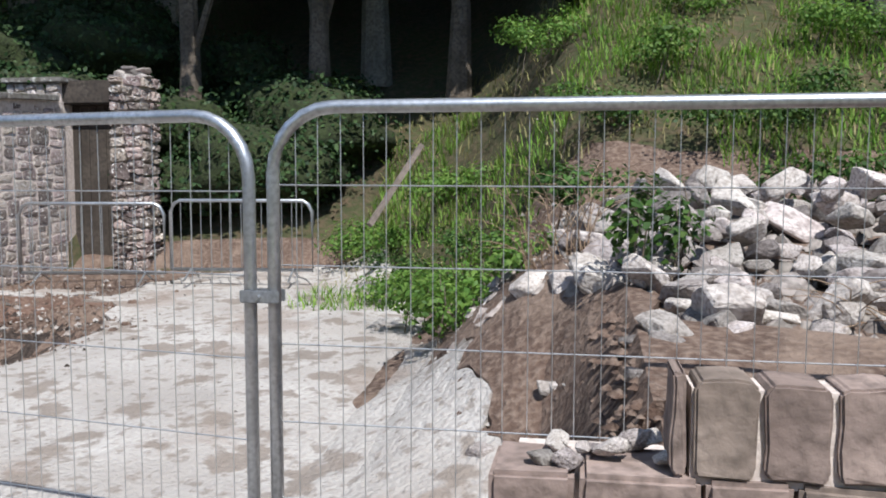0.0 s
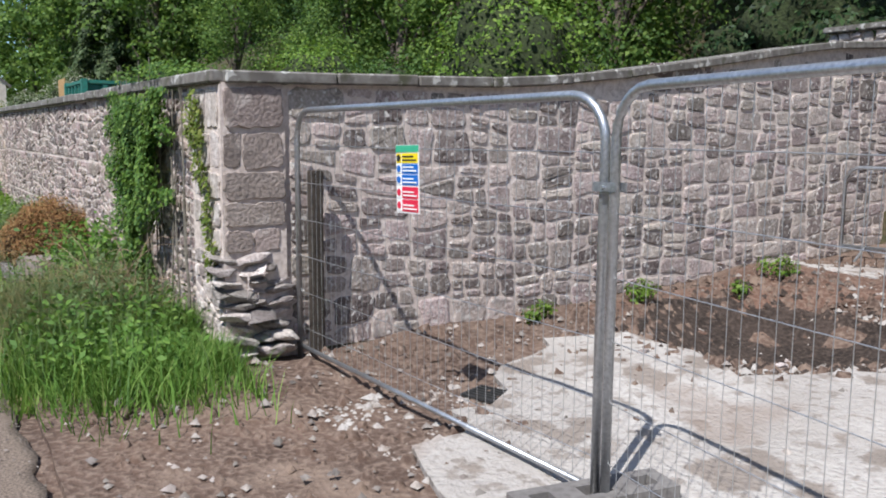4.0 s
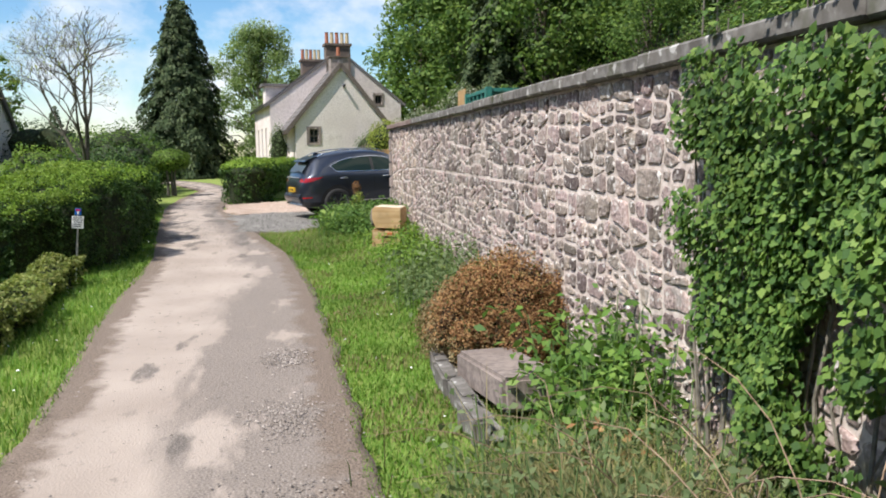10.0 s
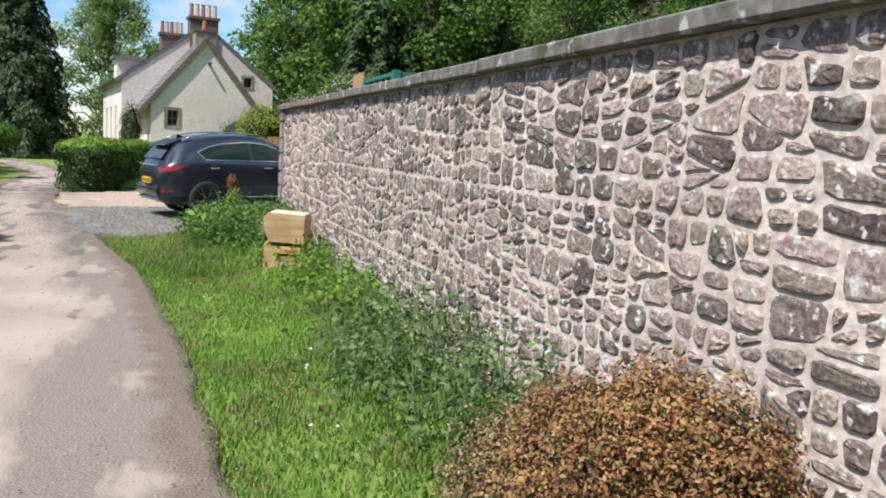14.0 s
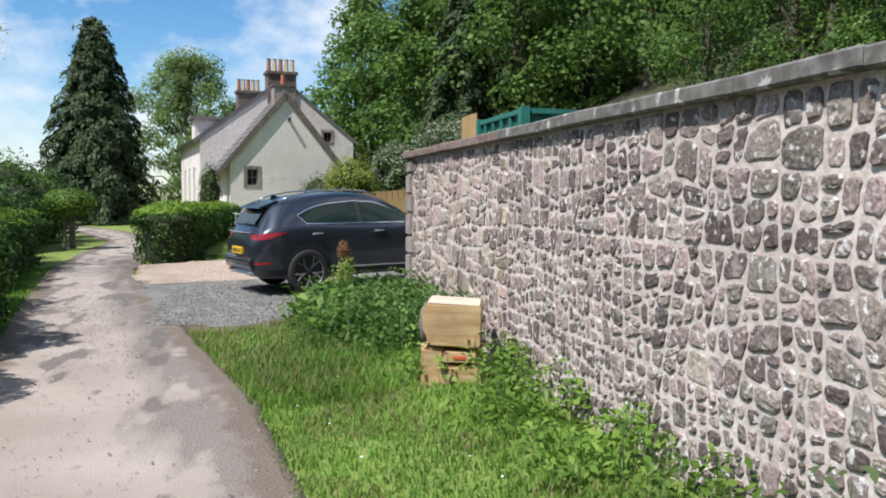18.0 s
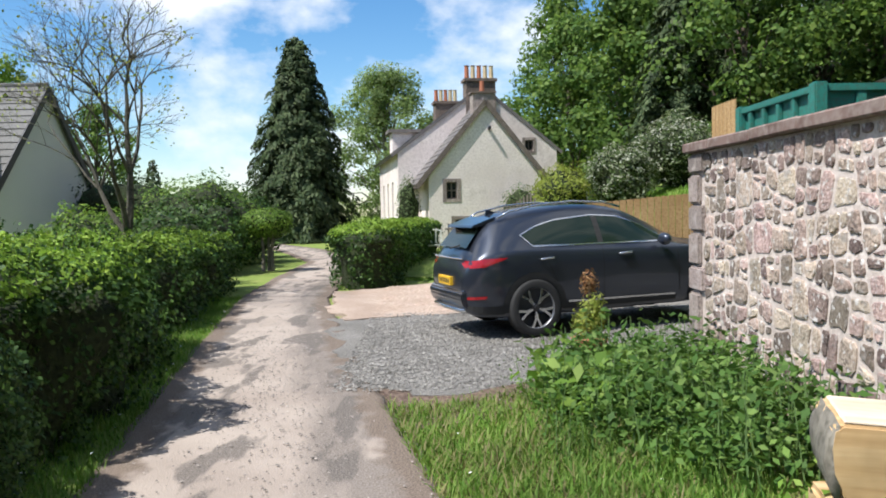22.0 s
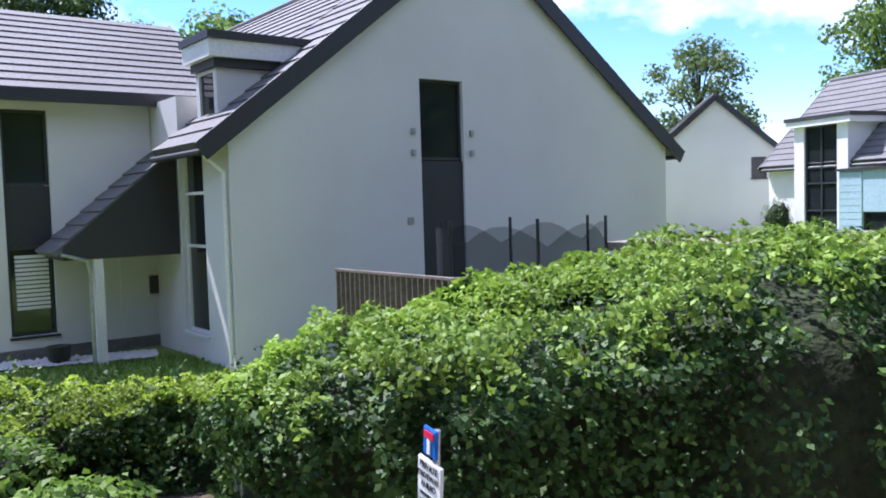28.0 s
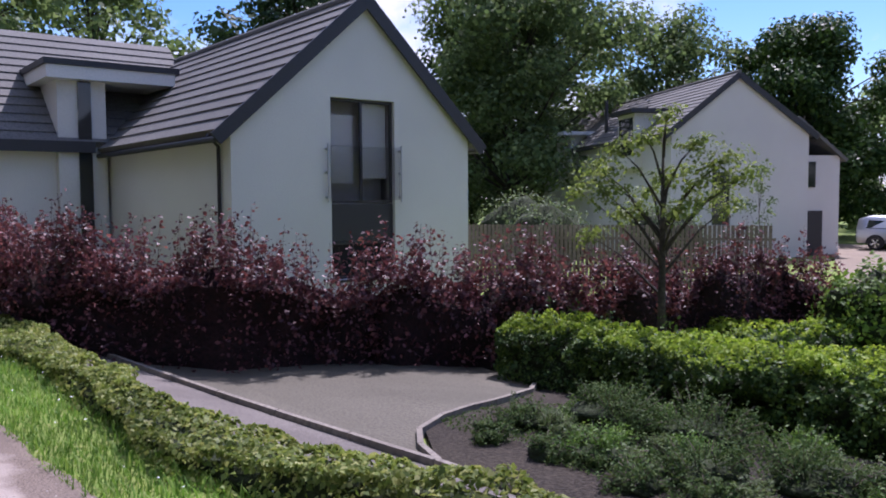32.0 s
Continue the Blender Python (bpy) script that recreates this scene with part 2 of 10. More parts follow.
M["paving"] = rough_surface("pale_red_block_paving", (0.215, 0.166, 0.122), (0.262, 0.207, 0.154), (0.18, 0.139, 0.101), 0.7, 20, 0.85, 0.3, 0.01)
M["path"] = rough_surface("buff_tarmac_path", (0.10, 0.091, 0.068), (0.135, 0.122, 0.093), (0.077, 0.069, 0.053), 0.8, 40, 0.9, 0.5, 0.01)
M["mortar"] = rough_surface("pale_lime_mortar", (0.52, 0.445, 0.40), (0.66, 0.585, 0.535), (0.415, 0.348, 0.308), 1.2, 24, 0.95, 0.6, 0.012)


def rubble(name, island, c1=(0.12, 0.094, 0.085), c2=(0.245, 0.193, 0.17), c3=(0.352, 0.292, 0.262)):
    """Grey-brown stone with pale lichen spots and white lime smears."""
    m = rough_surface(name, c1, c2, c3, 5.0, 48, 0.9, 0.9, 0.009)
    by_object(m, 0.42, 1.55, 0.03, island)
    stain(m, 8.0, 0.57, 0.64, (0.33, 0.30, 0.275), 0.75)
    stain(m, 21.0, 0.585, 0.635, (0.58, 0.555, 0.525), 0.9)
    return m


M["stone"] = rubble("grey_brown_rubble_stone", False)
M["site_stone"] = rubble("pinkish_brown_site_stone", False, (0.17, 0.14, 0.127), (0.315, 0.262, 0.238), (0.42, 0.36, 0.335))
M["site_stone_far"] = rubble("pinkish_brown_site_stone_joined", True, (0.17, 0.14, 0.127), (0.315, 0.262, 0.238), (0.42, 0.36, 0.335))
M["stone_far"] = rubble("grey_brown_rubble_stone_joined", True)
M["stone_warm"] = rubble("warm_brown_rubble_stone", True, (0.16, 0.118, 0.098), (0.33, 0.25, 0.208), (0.43, 0.345, 0.295))
M["coping_red"] = rough_surface("reddish_sandstone_coping", (0.13, 0.085, 0.072), (0.20, 0.135, 0.115), (0.25, 0.20, 0.175), 3.0, 13, 0.9, 0.5, 0.01)
M["quoin"] = by_object(rough_surface("brown_dressed_sandstone", (0.24, 0.20, 0.178), (0.34, 0.285, 0.255), (0.18, 0.15, 0.132), 3.5, 40, 0.9, 0.9, 0.012), 0.75, 1.3, 0.015)
stain(M["quoin"], 5.0, 0.58, 0.66, (0.46, 0.41, 0.375), 0.6)
M["lime_stone"] = by_object(rough_surface("lime_smeared_stone", (0.36, 0.31, 0.28), (0.50, 0.445, 0.41), (0.27, 0.232, 0.208), 5.0, 40, 0.9, 0.9, 0.012), 0.7, 1.2, 0.015)
stain(M["lime_stone"], 7.0, 0.53, 0.62, (0.62, 0.575, 0.54), 0.8)
M["pale_rock"] = by_object(rough_surface("pale_broken_rock", (0.38, 0.335, 0.31), (0.56, 0.51, 0.48), (0.25, 0.215, 0.195), 2.2, 14, 0.95, 0.7, 0.02), 0.36, 1.2, 0.02)
M["coping"] = rough_surface("lichened_stone_coping", (0.095, 0.087, 0.079), (0.15, 0.137, 0.122), (0.21, 0.20, 0.185), 3.0, 13, 0.9, 0.5, 0.01)
stain(M["coping"], 4.0, 0.58, 0.66, (0.06, 0.065, 0.03), 0.7)
stain(M["coping"], 10.0, 0.60, 0.66, (0.46, 0.455, 0.43), 0.85)
stain(M["turf"], 1.3, 0.55, 0.66, (0.26, 0.26, 0.085), 0.4)
M["render_white"] = rough_surface("off_white_render", (0.62, 0.61, 0.59), (0.70, 0.69, 0.67), (0.59, 0.58, 0.56), 0.35, 50, 0.9, 0.3, 0.006)
M["harl"] = rough_surface("stained_pinkish_harling", (0.67, 0.585, 0.55), (0.80, 0.725, 0.69), (0.59, 0.515, 0.485), 0.5, 12, 0.95, 0.5, 0.01)
stain(M["harl"], 1.1, 0.57, 0.72, (0.45, 0.38, 0.34), 0.5)
M["roof_tile"] = rough_surface("grey_roof_tile", (0.132, 0.130, 0.124), (0.170, 0.168, 0.160), (0.108, 0.106, 0.101), 0.5, 18, 0.8, 0.3, 0.006)
M["slate"] = rough_surface("old_slate", (0.14, 0.13, 0.13), (0.20, 0.18, 0.17), (0.11, 0.10, 0.10), 0.8, 12, 0.7, 0.4, 0.01)
M["dark_trim"] = plain("dark_grey_painted_trim", (0.030, 0.030, 0.034), 0.5)
M["white_trim"] = plain("white_painted_trim", (0.72, 0.72, 0.70), 0.5)
M["blue_board"] = rough_surface("pale_blue_boarding", (0.30, 0.42, 0.47), (0.34, 0.47, 0.52), (0.27, 0.39, 0.44), 0.8, 14, 0.6, 0.2, 0.004)
M["galv"] = rough_surface("galvanised_steel", (0.42, 0.44, 0.46), (0.56, 0.58, 0.60), (0.36, 0.37, 0.39), 6, 60, 0.38, 0.1, 0.002, metal=0.85)
M["wire"] = plain("galvanised_wire", (0.50, 0.51, 0.52), 0.4, 0.8)
M["rubber"] = plain("black_rubber", (0.018, 0.018, 0.018), 0.8)
M["dark_metal"] = plain("dark_metal", (0.05, 0.05, 0.055), 0.4, 0.6)
M["wood_cut"] = rough_surface("fresh_sawn_wood", (0.50, 0.34, 0.17), (0.60, 0.43, 0.24), (0.42, 0.27, 0.12), 3.0, 30, 0.8, 0.3, 0.004)
M["bark"] = rough_surface("bark", (0.10, 0.08, 0.06), (0.17, 0.14, 0.11), (0.07, 0.055, 0.045), 3.0, 20, 0.95, 0.9, 0.02)
M["pale_bark"] = rough_surface("pale_grey_bark", (0.16, 0.145, 0.12), (0.24, 0.22, 0.18), (0.11, 0.10, 0.08), 3.0, 20, 0.95, 0.7, 0.01)
M["fence_wood"] = rough_surface("weathered_fence_board", (0.16, 0.13, 0.11), (0.22, 0.18, 0.155), (0.12, 0.10, 0.085), 1.5, 20, 0.9, 0.3, 0.006)
M["new_wood"] = rough_surface("yellow_new_fence_board", (0.36, 0.23, 0.10), (0.46, 0.31, 0.15), (0.30, 0.18, 0.08), 1.5, 20, 0.85, 0.3, 0.006)
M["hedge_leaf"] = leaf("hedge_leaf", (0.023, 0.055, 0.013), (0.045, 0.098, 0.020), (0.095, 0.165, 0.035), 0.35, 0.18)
M["herb_leaf"] = leaf("fresh_herb_leaf", (0.065, 0.145, 0.028), (0.115, 0.22, 0.042), (0.20, 0.31, 0.07), 0.35, 0.38)
M["ivy_leaf"] = leaf("ivy_leaf", (0.055, 0.125, 0.03), (0.11, 0.21, 0.04), (0.22, 0.33, 0.075), 0.7)
M["lime_leaf"] = leaf("young_green_leaf", (0.10, 0.19, 0.03), (0.15, 0.26, 0.04), (0.24, 0.34, 0.07))
M["yellow_leaf"] = leaf("yellow_green_leaf", (0.20, 0.26, 0.04), (0.30, 0.36, 0.07), (0.38, 0.40, 0.10))
M["wood_leaf"] = leaf("woodland_leaf", (0.065, 0.125, 0.035), (0.12, 0.21, 0.048), (0.21, 0.30, 0.075), 0.3, 0.5)
M["birch_leaf"] = leaf("birch_leaf", (0.15, 0.23, 0.09), (0.24, 0.33, 0.13), (0.36, 0.45, 0.2), 0.2, 0.6)
M["lichen_bark"] = rough_surface("lichened_grey_bark", (0.075, 0.07, 0.052), (0.12, 0.112, 0.085), (0.05, 0.045, 0.036), 3.0, 20, 0.95, 0.7, 0.01)
# Darker copy of bark, with the shade on trunk and limbs in its colour.
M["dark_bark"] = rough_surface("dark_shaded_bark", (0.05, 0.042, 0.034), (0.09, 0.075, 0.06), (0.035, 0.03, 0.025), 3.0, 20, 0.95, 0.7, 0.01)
M["mulch"] = rough_surface("dark_bark_mulch", (0.020, 0.016, 0.012), (0.036, 0.029, 0.021), (0.06, 0.048, 0.036), 1.4, 30, 1.0, 1.0, 0.03)
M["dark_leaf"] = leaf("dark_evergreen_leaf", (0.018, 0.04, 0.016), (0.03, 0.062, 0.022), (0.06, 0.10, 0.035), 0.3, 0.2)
M["conifer"] = leaf("conifer_needles", (0.036, 0.058, 0.027), (0.06, 0.092, 0.04), (0.105, 0.135, 0.062), 0.2, 0.2)
M["copper_leaf"] = leaf("copper_beech_leaf", (0.055, 0.017, 0.025), (0.12, 0.038, 0.048), (0.27, 0.10, 0.105), 0.9, 0.38)
M["rust_leaf"] = leaf("browned_leaf", (0.16, 0.08, 0.042), (0.32, 0.165, 0.072), (0.40, 0.27, 0.12), 0.2, 0.2)
M["sage_leaf"] = leaf("grey_green_leaf", (0.085, 0.13, 0.05), (0.145, 0.20, 0.085), (0.22, 0.28, 0.135), 0.3)
M["bed_leaf"] = leaf("dull_green_leaf", (0.045, 0.085, 0.028), (0.08, 0.135, 0.042), (0.15, 0.20, 0.08), 0.1, 0.32)
M["grass"] = leaf("grass_blade", (0.10, 0.21, 0.03), (0.16, 0.295, 0.048), (0.27, 0.37, 0.09), 0.25, 0.42)
M["dry_grass"] = leaf("dry_grass_blade", (0.22, 0.19, 0.09), (0.32, 0.28, 0.14), (0.20, 0.22, 0.07), 0.2, 0.3)
# Near-black body colours put the shade inside hedges and shrubs into paint.
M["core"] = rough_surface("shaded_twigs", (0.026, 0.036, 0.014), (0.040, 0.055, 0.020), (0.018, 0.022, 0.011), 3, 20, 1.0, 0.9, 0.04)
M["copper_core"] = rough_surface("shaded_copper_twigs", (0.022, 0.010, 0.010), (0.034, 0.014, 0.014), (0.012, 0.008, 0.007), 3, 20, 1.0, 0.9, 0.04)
M["car_paint"], _nt, _b = material("slate_blue_car_paint", 0.3, 0.55, 0.5)
_b.inputs["Base Color"].default_value = (0.034, 0.041, 0.058, 1)
_b.inputs["Coat Weight"].default_value = 0.8
_b.inputs["Coat Roughness"].default_value = 0.06
M["van_paint"], _nt, _b = material("black_van_paint", 0.25, 0.0, 0.25)
_b.inputs["Base Color"].default_value = (0.007, 0.008, 0.012, 1)
_b.inputs["Coat Weight"].default_value = 0.12
M["suv_paint"], _nt, _b = material("silver_car_paint", 0.3, 0.6, 0.5)
_b.inputs["Base Color"].default_value = (0.40, 0.42, 0.46, 1)
_b.inputs["Coat Weight"].default_value = 0.8
M["glass"], _nt, _b = material("dark_window_glass", 0.06, 0.0, 0.6)
_b.inputs["Base Color"].default_value = (0.016, 0.020, 0.022, 1)
M["tail_red"] = plain("red_lamp_lens", (0.30, 0.010, 0.014), 0.15, 0.0, 0.6)
M["chrome"] = plain("polished_metal", (0.65, 0.66, 0.68), 0.15, 0.95)
M["container_green"] = rough_surface("green_painted_steel", (0.02, 0.15, 0.12), (0.03, 0.20, 0.16), (0.05, 0.13, 0.10), 1.5, 20, 0.55, 0.2, 0.004)
M["bargewood"] = rough_surface("weathered_brown_bargeboard", (0.13, 0.105, 0.09), (0.19, 0.155, 0.135), (0.10, 0.08, 0.07), 2, 16, 0.9, 0.3, 0.006)
M["chimney"] = rough_surface("sooty_stone", (0.13, 0.10, 0.085), (0.22, 0.17, 0.14), (0.09, 0.075, 0.065), 2, 12, 0.95, 0.6, 0.01)
M["stack_render"] = rough_surface("grey_weathered_render", (0.27, 0.23, 0.205), (0.36, 0.31, 0.28), (0.2, 0.165, 0.145), 1.2, 14, 0.95, 0.5, 0.01)
M["terracotta"] = plain("terracotta", (0.36, 0.13, 0.07), 0.8)
M["buff_pot"] = plain("buff_clay", (0.52, 0.42, 0.26), 0.8)
M["old_timber"] = rough_surface("dark_old_timber", (0.05, 0.04, 0.033), (0.085, 0.07, 0.058), (0.035, 0.03, 0.025), 3, 22, 0.95, 0.6, 0.01)
M["clear_glass"], _nt, _b = material("clear_glass", 0.03, 0.0, 0.5)
_b.inputs["Transmission Weight"].default_value = 1.0
_b.inputs["IOR"].default_value = 1.2
M["low_leaf"] = leaf("variegated_small_leaf", (0.10, 0.15, 0.03), (0.22, 0.28, 0.065), (0.42, 0.43, 0.16))
M["brown_slab"] = by_object(rough_surface("brown_split_sandstone", (0.20, 0.155, 0.13), (0.29, 0.23, 0.195), (0.14, 0.11, 0.092), 2.5, 18, 0.9, 0.8, 0.012), 0.75, 1.25, 0.012)
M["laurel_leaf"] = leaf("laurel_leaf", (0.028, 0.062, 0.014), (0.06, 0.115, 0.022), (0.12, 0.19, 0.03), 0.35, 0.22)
# Sunlit hedge tops put into leaf colour, against the darker side leaves.
M["laurel_sunlit_leaf"] = leaf("sunlit_laurel_leaf", (0.16, 0.26, 0.025), (0.27, 0.39, 0.04), (0.40, 0.49, 0.07), 0.3, 0.5)
M["hedge_sunlit_leaf"] = leaf("sunlit_hedge_leaf", (0.14, 0.25, 0.033), (0.22, 0.35, 0.05), (0.33, 0.45, 0.09), 0.35, 0.38)
M["alloy"] = plain("dull_alloy", (0.30, 0.31, 0.33), 0.35, 0.7)
M["orange_leaf"] = leaf("orange_young_leaf", (0.45, 0.12, 0.03), (0.55, 0.18, 0.05), (0.35, 0.08, 0.03))
M["blossom"] = leaf("leaf_and_white_blossom", (0.06, 0.10, 0.03), (0.12, 0.17, 0.06), (0.60, 0.60, 0.52))
M["dead_core"] = rough_surface("dead_twigs_core", (0.06, 0.04, 0.022), (0.10, 0.065, 0.035), (0.035, 0.025, 0.015), 4, 20, 1.0, 0.9, 0.03)
M["net"] = plain("black_mesh", (0.02, 0.022, 0.026), 0.9)
M["solar"] = plain("dark_glossy_sheet", (0.02, 0.03, 0.05), 0.15, 0.0, 0.8)
M["cobble"] = plain("white_cobble", (0.62, 0.60, 0.57), 0.8)
M["pale_ivy"] = leaf("pale_ivy_leaf", (0.10, 0.16, 0.03), (0.18, 0.24, 0.05), (0.30, 0.32, 0.09))
M["long_blade"] = leaf("long_grass_blade", (0.085, 0.18, 0.035), (0.14, 0.26, 0.05), (0.24, 0.33, 0.09), 0.25, 0.4)
M["spray_leaf"] = leaf("pale_green_spray_leaf", (0.12, 0.17, 0.04), (0.19, 0.25, 0.065), (0.27, 0.32, 0.10), 0.25, 0.5)
# Dark board colour carries the shade on the long fence's lane side.
M["shaded_board"] = rough_surface("shaded_fence_board", (0.028, 0.024, 0.021), (0.045, 0.039, 0.034), (0.02, 0.018, 0.016), 1.2, 30, 0.9, 0.4, 0.004)
M["faded_leaf"] = leaf("faded_dead_leaf", (0.12, 0.085, 0.04), (0.25, 0.185, 0.095), (0.40, 0.34, 0.2), 0.15, 0.2)
# Shaded tree sides, lifted for haze, are put into this leaf colour.
M["shade_leaf"] = leaf("hazed_shade_leaf", (0.088, 0.14, 0.058), (0.145, 0.21, 0.082), (0.22, 0.285, 0.13), 0.25, 0.5)
# Distance haze painted as a paler leaf colour.
M["far_leaf"] = leaf("hazed_distant_leaf", (0.13, 0.19, 0.09), (0.20, 0.27, 0.125), (0.30, 0.38, 0.19), 0.2, 0.62)
_nt = M["net"].node_tree
_tr, _ms = _nt.nodes.new("ShaderNodeBsdfTransparent"), _nt.nodes.new("ShaderNodeMixShader")
_ms.inputs["Fac"].default_value = 0.55
_nt.links.new(_nt.nodes["Principled BSDF"].outputs[0], _ms.inputs[1])
_nt.links.new(_tr.outputs[0], _ms.inputs[2])
_nt.links.new(_ms.outputs[0], _nt.nodes["Material Output"].inputs["Surface"])


def grained(name, c1, c2, c3, along, rough=0.8):
    """Sawn or weathered timber with grain stretched along one axis."""
    m, nt, b = material(name, rough, 0.0, 0.3)
    st = [14.0, 14.0, 14.0]
    st[along] = 0.9
    n1, n2 = noise_node(nt, 1.0, 6, "Object", tuple(st)), noise_node(nt, 2.5, 4)
    r1 = ramp(nt, n1.outputs["Fac"], [(0.3, c1), (0.5, c2), (0.72, c3)])
    v = ramp(nt, n2.outputs["Fac"], [(0.35, (0.72, 0.70, 0.66)), (0.65, (1.1, 1.08, 1.05))])
    mx = mixed(nt, r1.outputs["Color"], v.outputs["Color"], 1.0, "MULTIPLY")
    nt.links.new(mx.outputs["Color"], b.inputs["Base Color"])
    bump(nt, b, n1.outputs["Fac"], 0.5, 0.006)
    return m


M["wood_cut"] = grained("fresh_sawn_wood", (0.36, 0.22, 0.10), (0.52, 0.36, 0.19), (0.64, 0.49, 0.30), 0)

# ---- builders ----
rng = np.random.default_rng(7)


def bm_object(name, bm, mat, parent=None, label="", smooth=False):
    me = bpy.data.meshes.new(name)
    bm.normal_update()
    bm.to_mesh(me)
    bm.free()
    for m in mat if isinstance(mat, (list, tuple)) else [mat]:
        me.materials.append(m)
    if smooth:
        me.polygons.foreach_set("use_smooth", [True] * len(me.polygons))
    ob = new(name, me)
    if parent:
        ob.parent = parent
    if label:
        ob["label"] = label
    if name in ("stem", "inner_growth", "branch_work", "twig_growth"):
        ob["kind"] = "stuff"
    return ob


def part(name, bm, mat, parent, label="", smooth=False):
    return bm_object(name, bm, mat, parent, label, smooth)


def thing(name, m, label, category, group="", kind=""):
    e = new(name)
    e.empty_display_size = 0.2
    e.matrix_world = m if isinstance(m, Matrix) else Matrix.Translation(m)
    return tagged(e, label, category, group, kind)


def structure(ob, label, category):
    return tagged(ob, label, category, "", "structure")


def raw_mesh(name, verts, faces, mat, parent=None, smooth=False):
    """A mesh of equal-sided faces from arrays."""
    verts = np.asarray(verts, np.float32).reshape(-1, 3)
    faces = np.asarray(faces, np.int32)
    k = faces.shape[1]
    me = bpy.data.meshes.new(name)
    me.vertices.add(len(verts))
    me.vertices.foreach_set("co", verts.ravel())
    me.loops.add(faces.size)
    me.loops.foreach_set("vertex_index", faces.ravel())
    me.polygons.add(len(faces))
    me.polygons.foreach_set("loop_start", np.arange(0, faces.size, k, dtype=np.int32))
    me.polygons.foreach_set("loop_total", np.full(len(faces), k, dtype=np.int32))
    if smooth:
        me.polygons.foreach_set("use_smooth", np.ones(len(faces), bool))
    me.update(calc_edges=True)
    for m in mat if isinstance(mat, (list, tuple)) else [mat]:
        me.materials.append(m)
    ob = new(name, me)
    if parent:
        ob.parent = parent
    return ob


def box_into(bm, x0, y0, z0, x1, y1, z1, m=None):
    vs = [bm.verts.new((x, y, z)) for x in (x0, x1) for y in (y0, y1) for z in (z0, z1)]
    if m is not None:
        for v in vs:
            v.co = m @ v.co
    for f in ((0, 1, 3, 2), (4, 6, 7, 5), (0, 4, 5, 1), (2, 3, 7, 6), (0, 2, 6, 4), (1, 5, 7, 3)):
        bm.faces.new([vs[i] for i in f])
    return vs


def box(x0, y0, z0, x1, y1, z1, bevel=0.0, m=None):
    bm = bmesh.new()
    box_into(bm, x0, y0, z0, x1, y1, z1, m)
    bmesh.ops.recalc_face_normals(bm, faces=bm.faces)
    if bevel:
        bmesh.ops.bevel(bm, geom=list(bm.edges), offset=bevel, segments=2, affect="EDGES")
    return bm


def tube(points, radius, sides=8, closed=False):
    """A round bar along points; radius may be one number or one a point."""
    bm = bmesh.new()
    tube_into(bm, points, radius, sides)
    return bm


def tube_into(bm, points, radius, sides=8, cap=True):
    pts = [Vector(p) for p in points]
    rs = radius if isinstance(radius, (list, tuple)) else [radius] * len(pts)
    rings = []
    up = Vector((0.31, 0.17, 0.93)).normalized()
    for k, p in enumerate(pts):
        d = (pts[min(k + 1, len(pts) - 1)] - pts[max(k - 1, 0)]).normalized()
        a = d.cross(up)
        if a.length < 0.05:
            a = d.cross(Vector((1, 0, 0)))
        a.normalize()
        b = d.cross(a)
        rings.append([bm.verts.new(p + rs[k] * (math.cos(2 * math.pi * s / sides) * a + math.sin(2 * math.pi * s / sides) * b)) for s in range(sides)])
    for r0, r1 in zip(rings, rings[1:]):
        for s in range(sides):
            bm.faces.new((r0[s], r0[(s + 1) % sides], r1[(s + 1) % sides], r1[s]))
    if cap:
        bm.faces.new(rings[0][::-1])
        bm.faces.new(rings[-1])


def prism(outline, depth, axis="y", bevel=0.0):
    """A flat outline of (u, z) pushed along an axis."""
    bm = bmesh.new()
    def at(u, z, d):
        return (u, d, z) if axis == "y" else (d, u, z)
    a = [bm.verts.new(at(u, z, 0)) for u, z in outline]
    b = [bm.verts.new(at(u, z, depth)) for u, z in outline]
    bm.faces.new(a)
    bm.faces.new(b[::-1])
    for k in range(len(a)):
        j = (k + 1) % len(a)
        bm.faces.new((a[k], b[k], b[j], a[j]))
    bmesh.ops.recalc_face_normals(bm, faces=bm.faces)
    if bevel:
        bmesh.ops.bevel(bm, geom=list(bm.edges), offset=bevel, segments=2, affect="EDGES")
    return bm


def fbm(x, y, z=0.0, s=1.0, octaves=3):
    v, a = 0.0, 1.0
    for _ in range(octaves):
        v += a * noise.noise((x * s, y * s, z * s))
        s, a = s * 2.1, a * 0.5
    return v


def smooth_step(a, b, v):
    if a > b:
        return 1.0 - smooth_step(b, a, v)
    u = min(1.0, max(0.0, (v - a) / (b - a)))
    return u * u * (3 - 2 * u)


# ---- ground ----
LANE = [(30, -1.45, -3.3), (5, -1.4, -3.35), (0, -1.4, -3.32), (-5, -1.5, -3.46), (-7.2, -1.6, -3.74), (-9, -1.68, -3.9), (-11, -1.86, -4.0), (-13, -2.05, -4.22), (-16.5, -2.7, -4.75), (-19, -3.2, -5.12), (-22.2, -3.73, -5.55), (-25, -4.2, -5.95), (-31, -4.4, -6.3), (-38, -4.6, -6.4), (-48, -7.0, -9.2), (-60, -12.0, -14.5)]


def lane_edges(x):
    for (a, r0, l0), (b, r1, l1) in zip(LANE, LANE[1:]):
        if b <= x <= a:
            u = (a - x) / (a - b)
            return r0 + (r1 - r0) * u, l0 + (l1 - l0) * u
    return (LANE[0][1:] if x > LANE[0][0] else LANE[-1][1:])


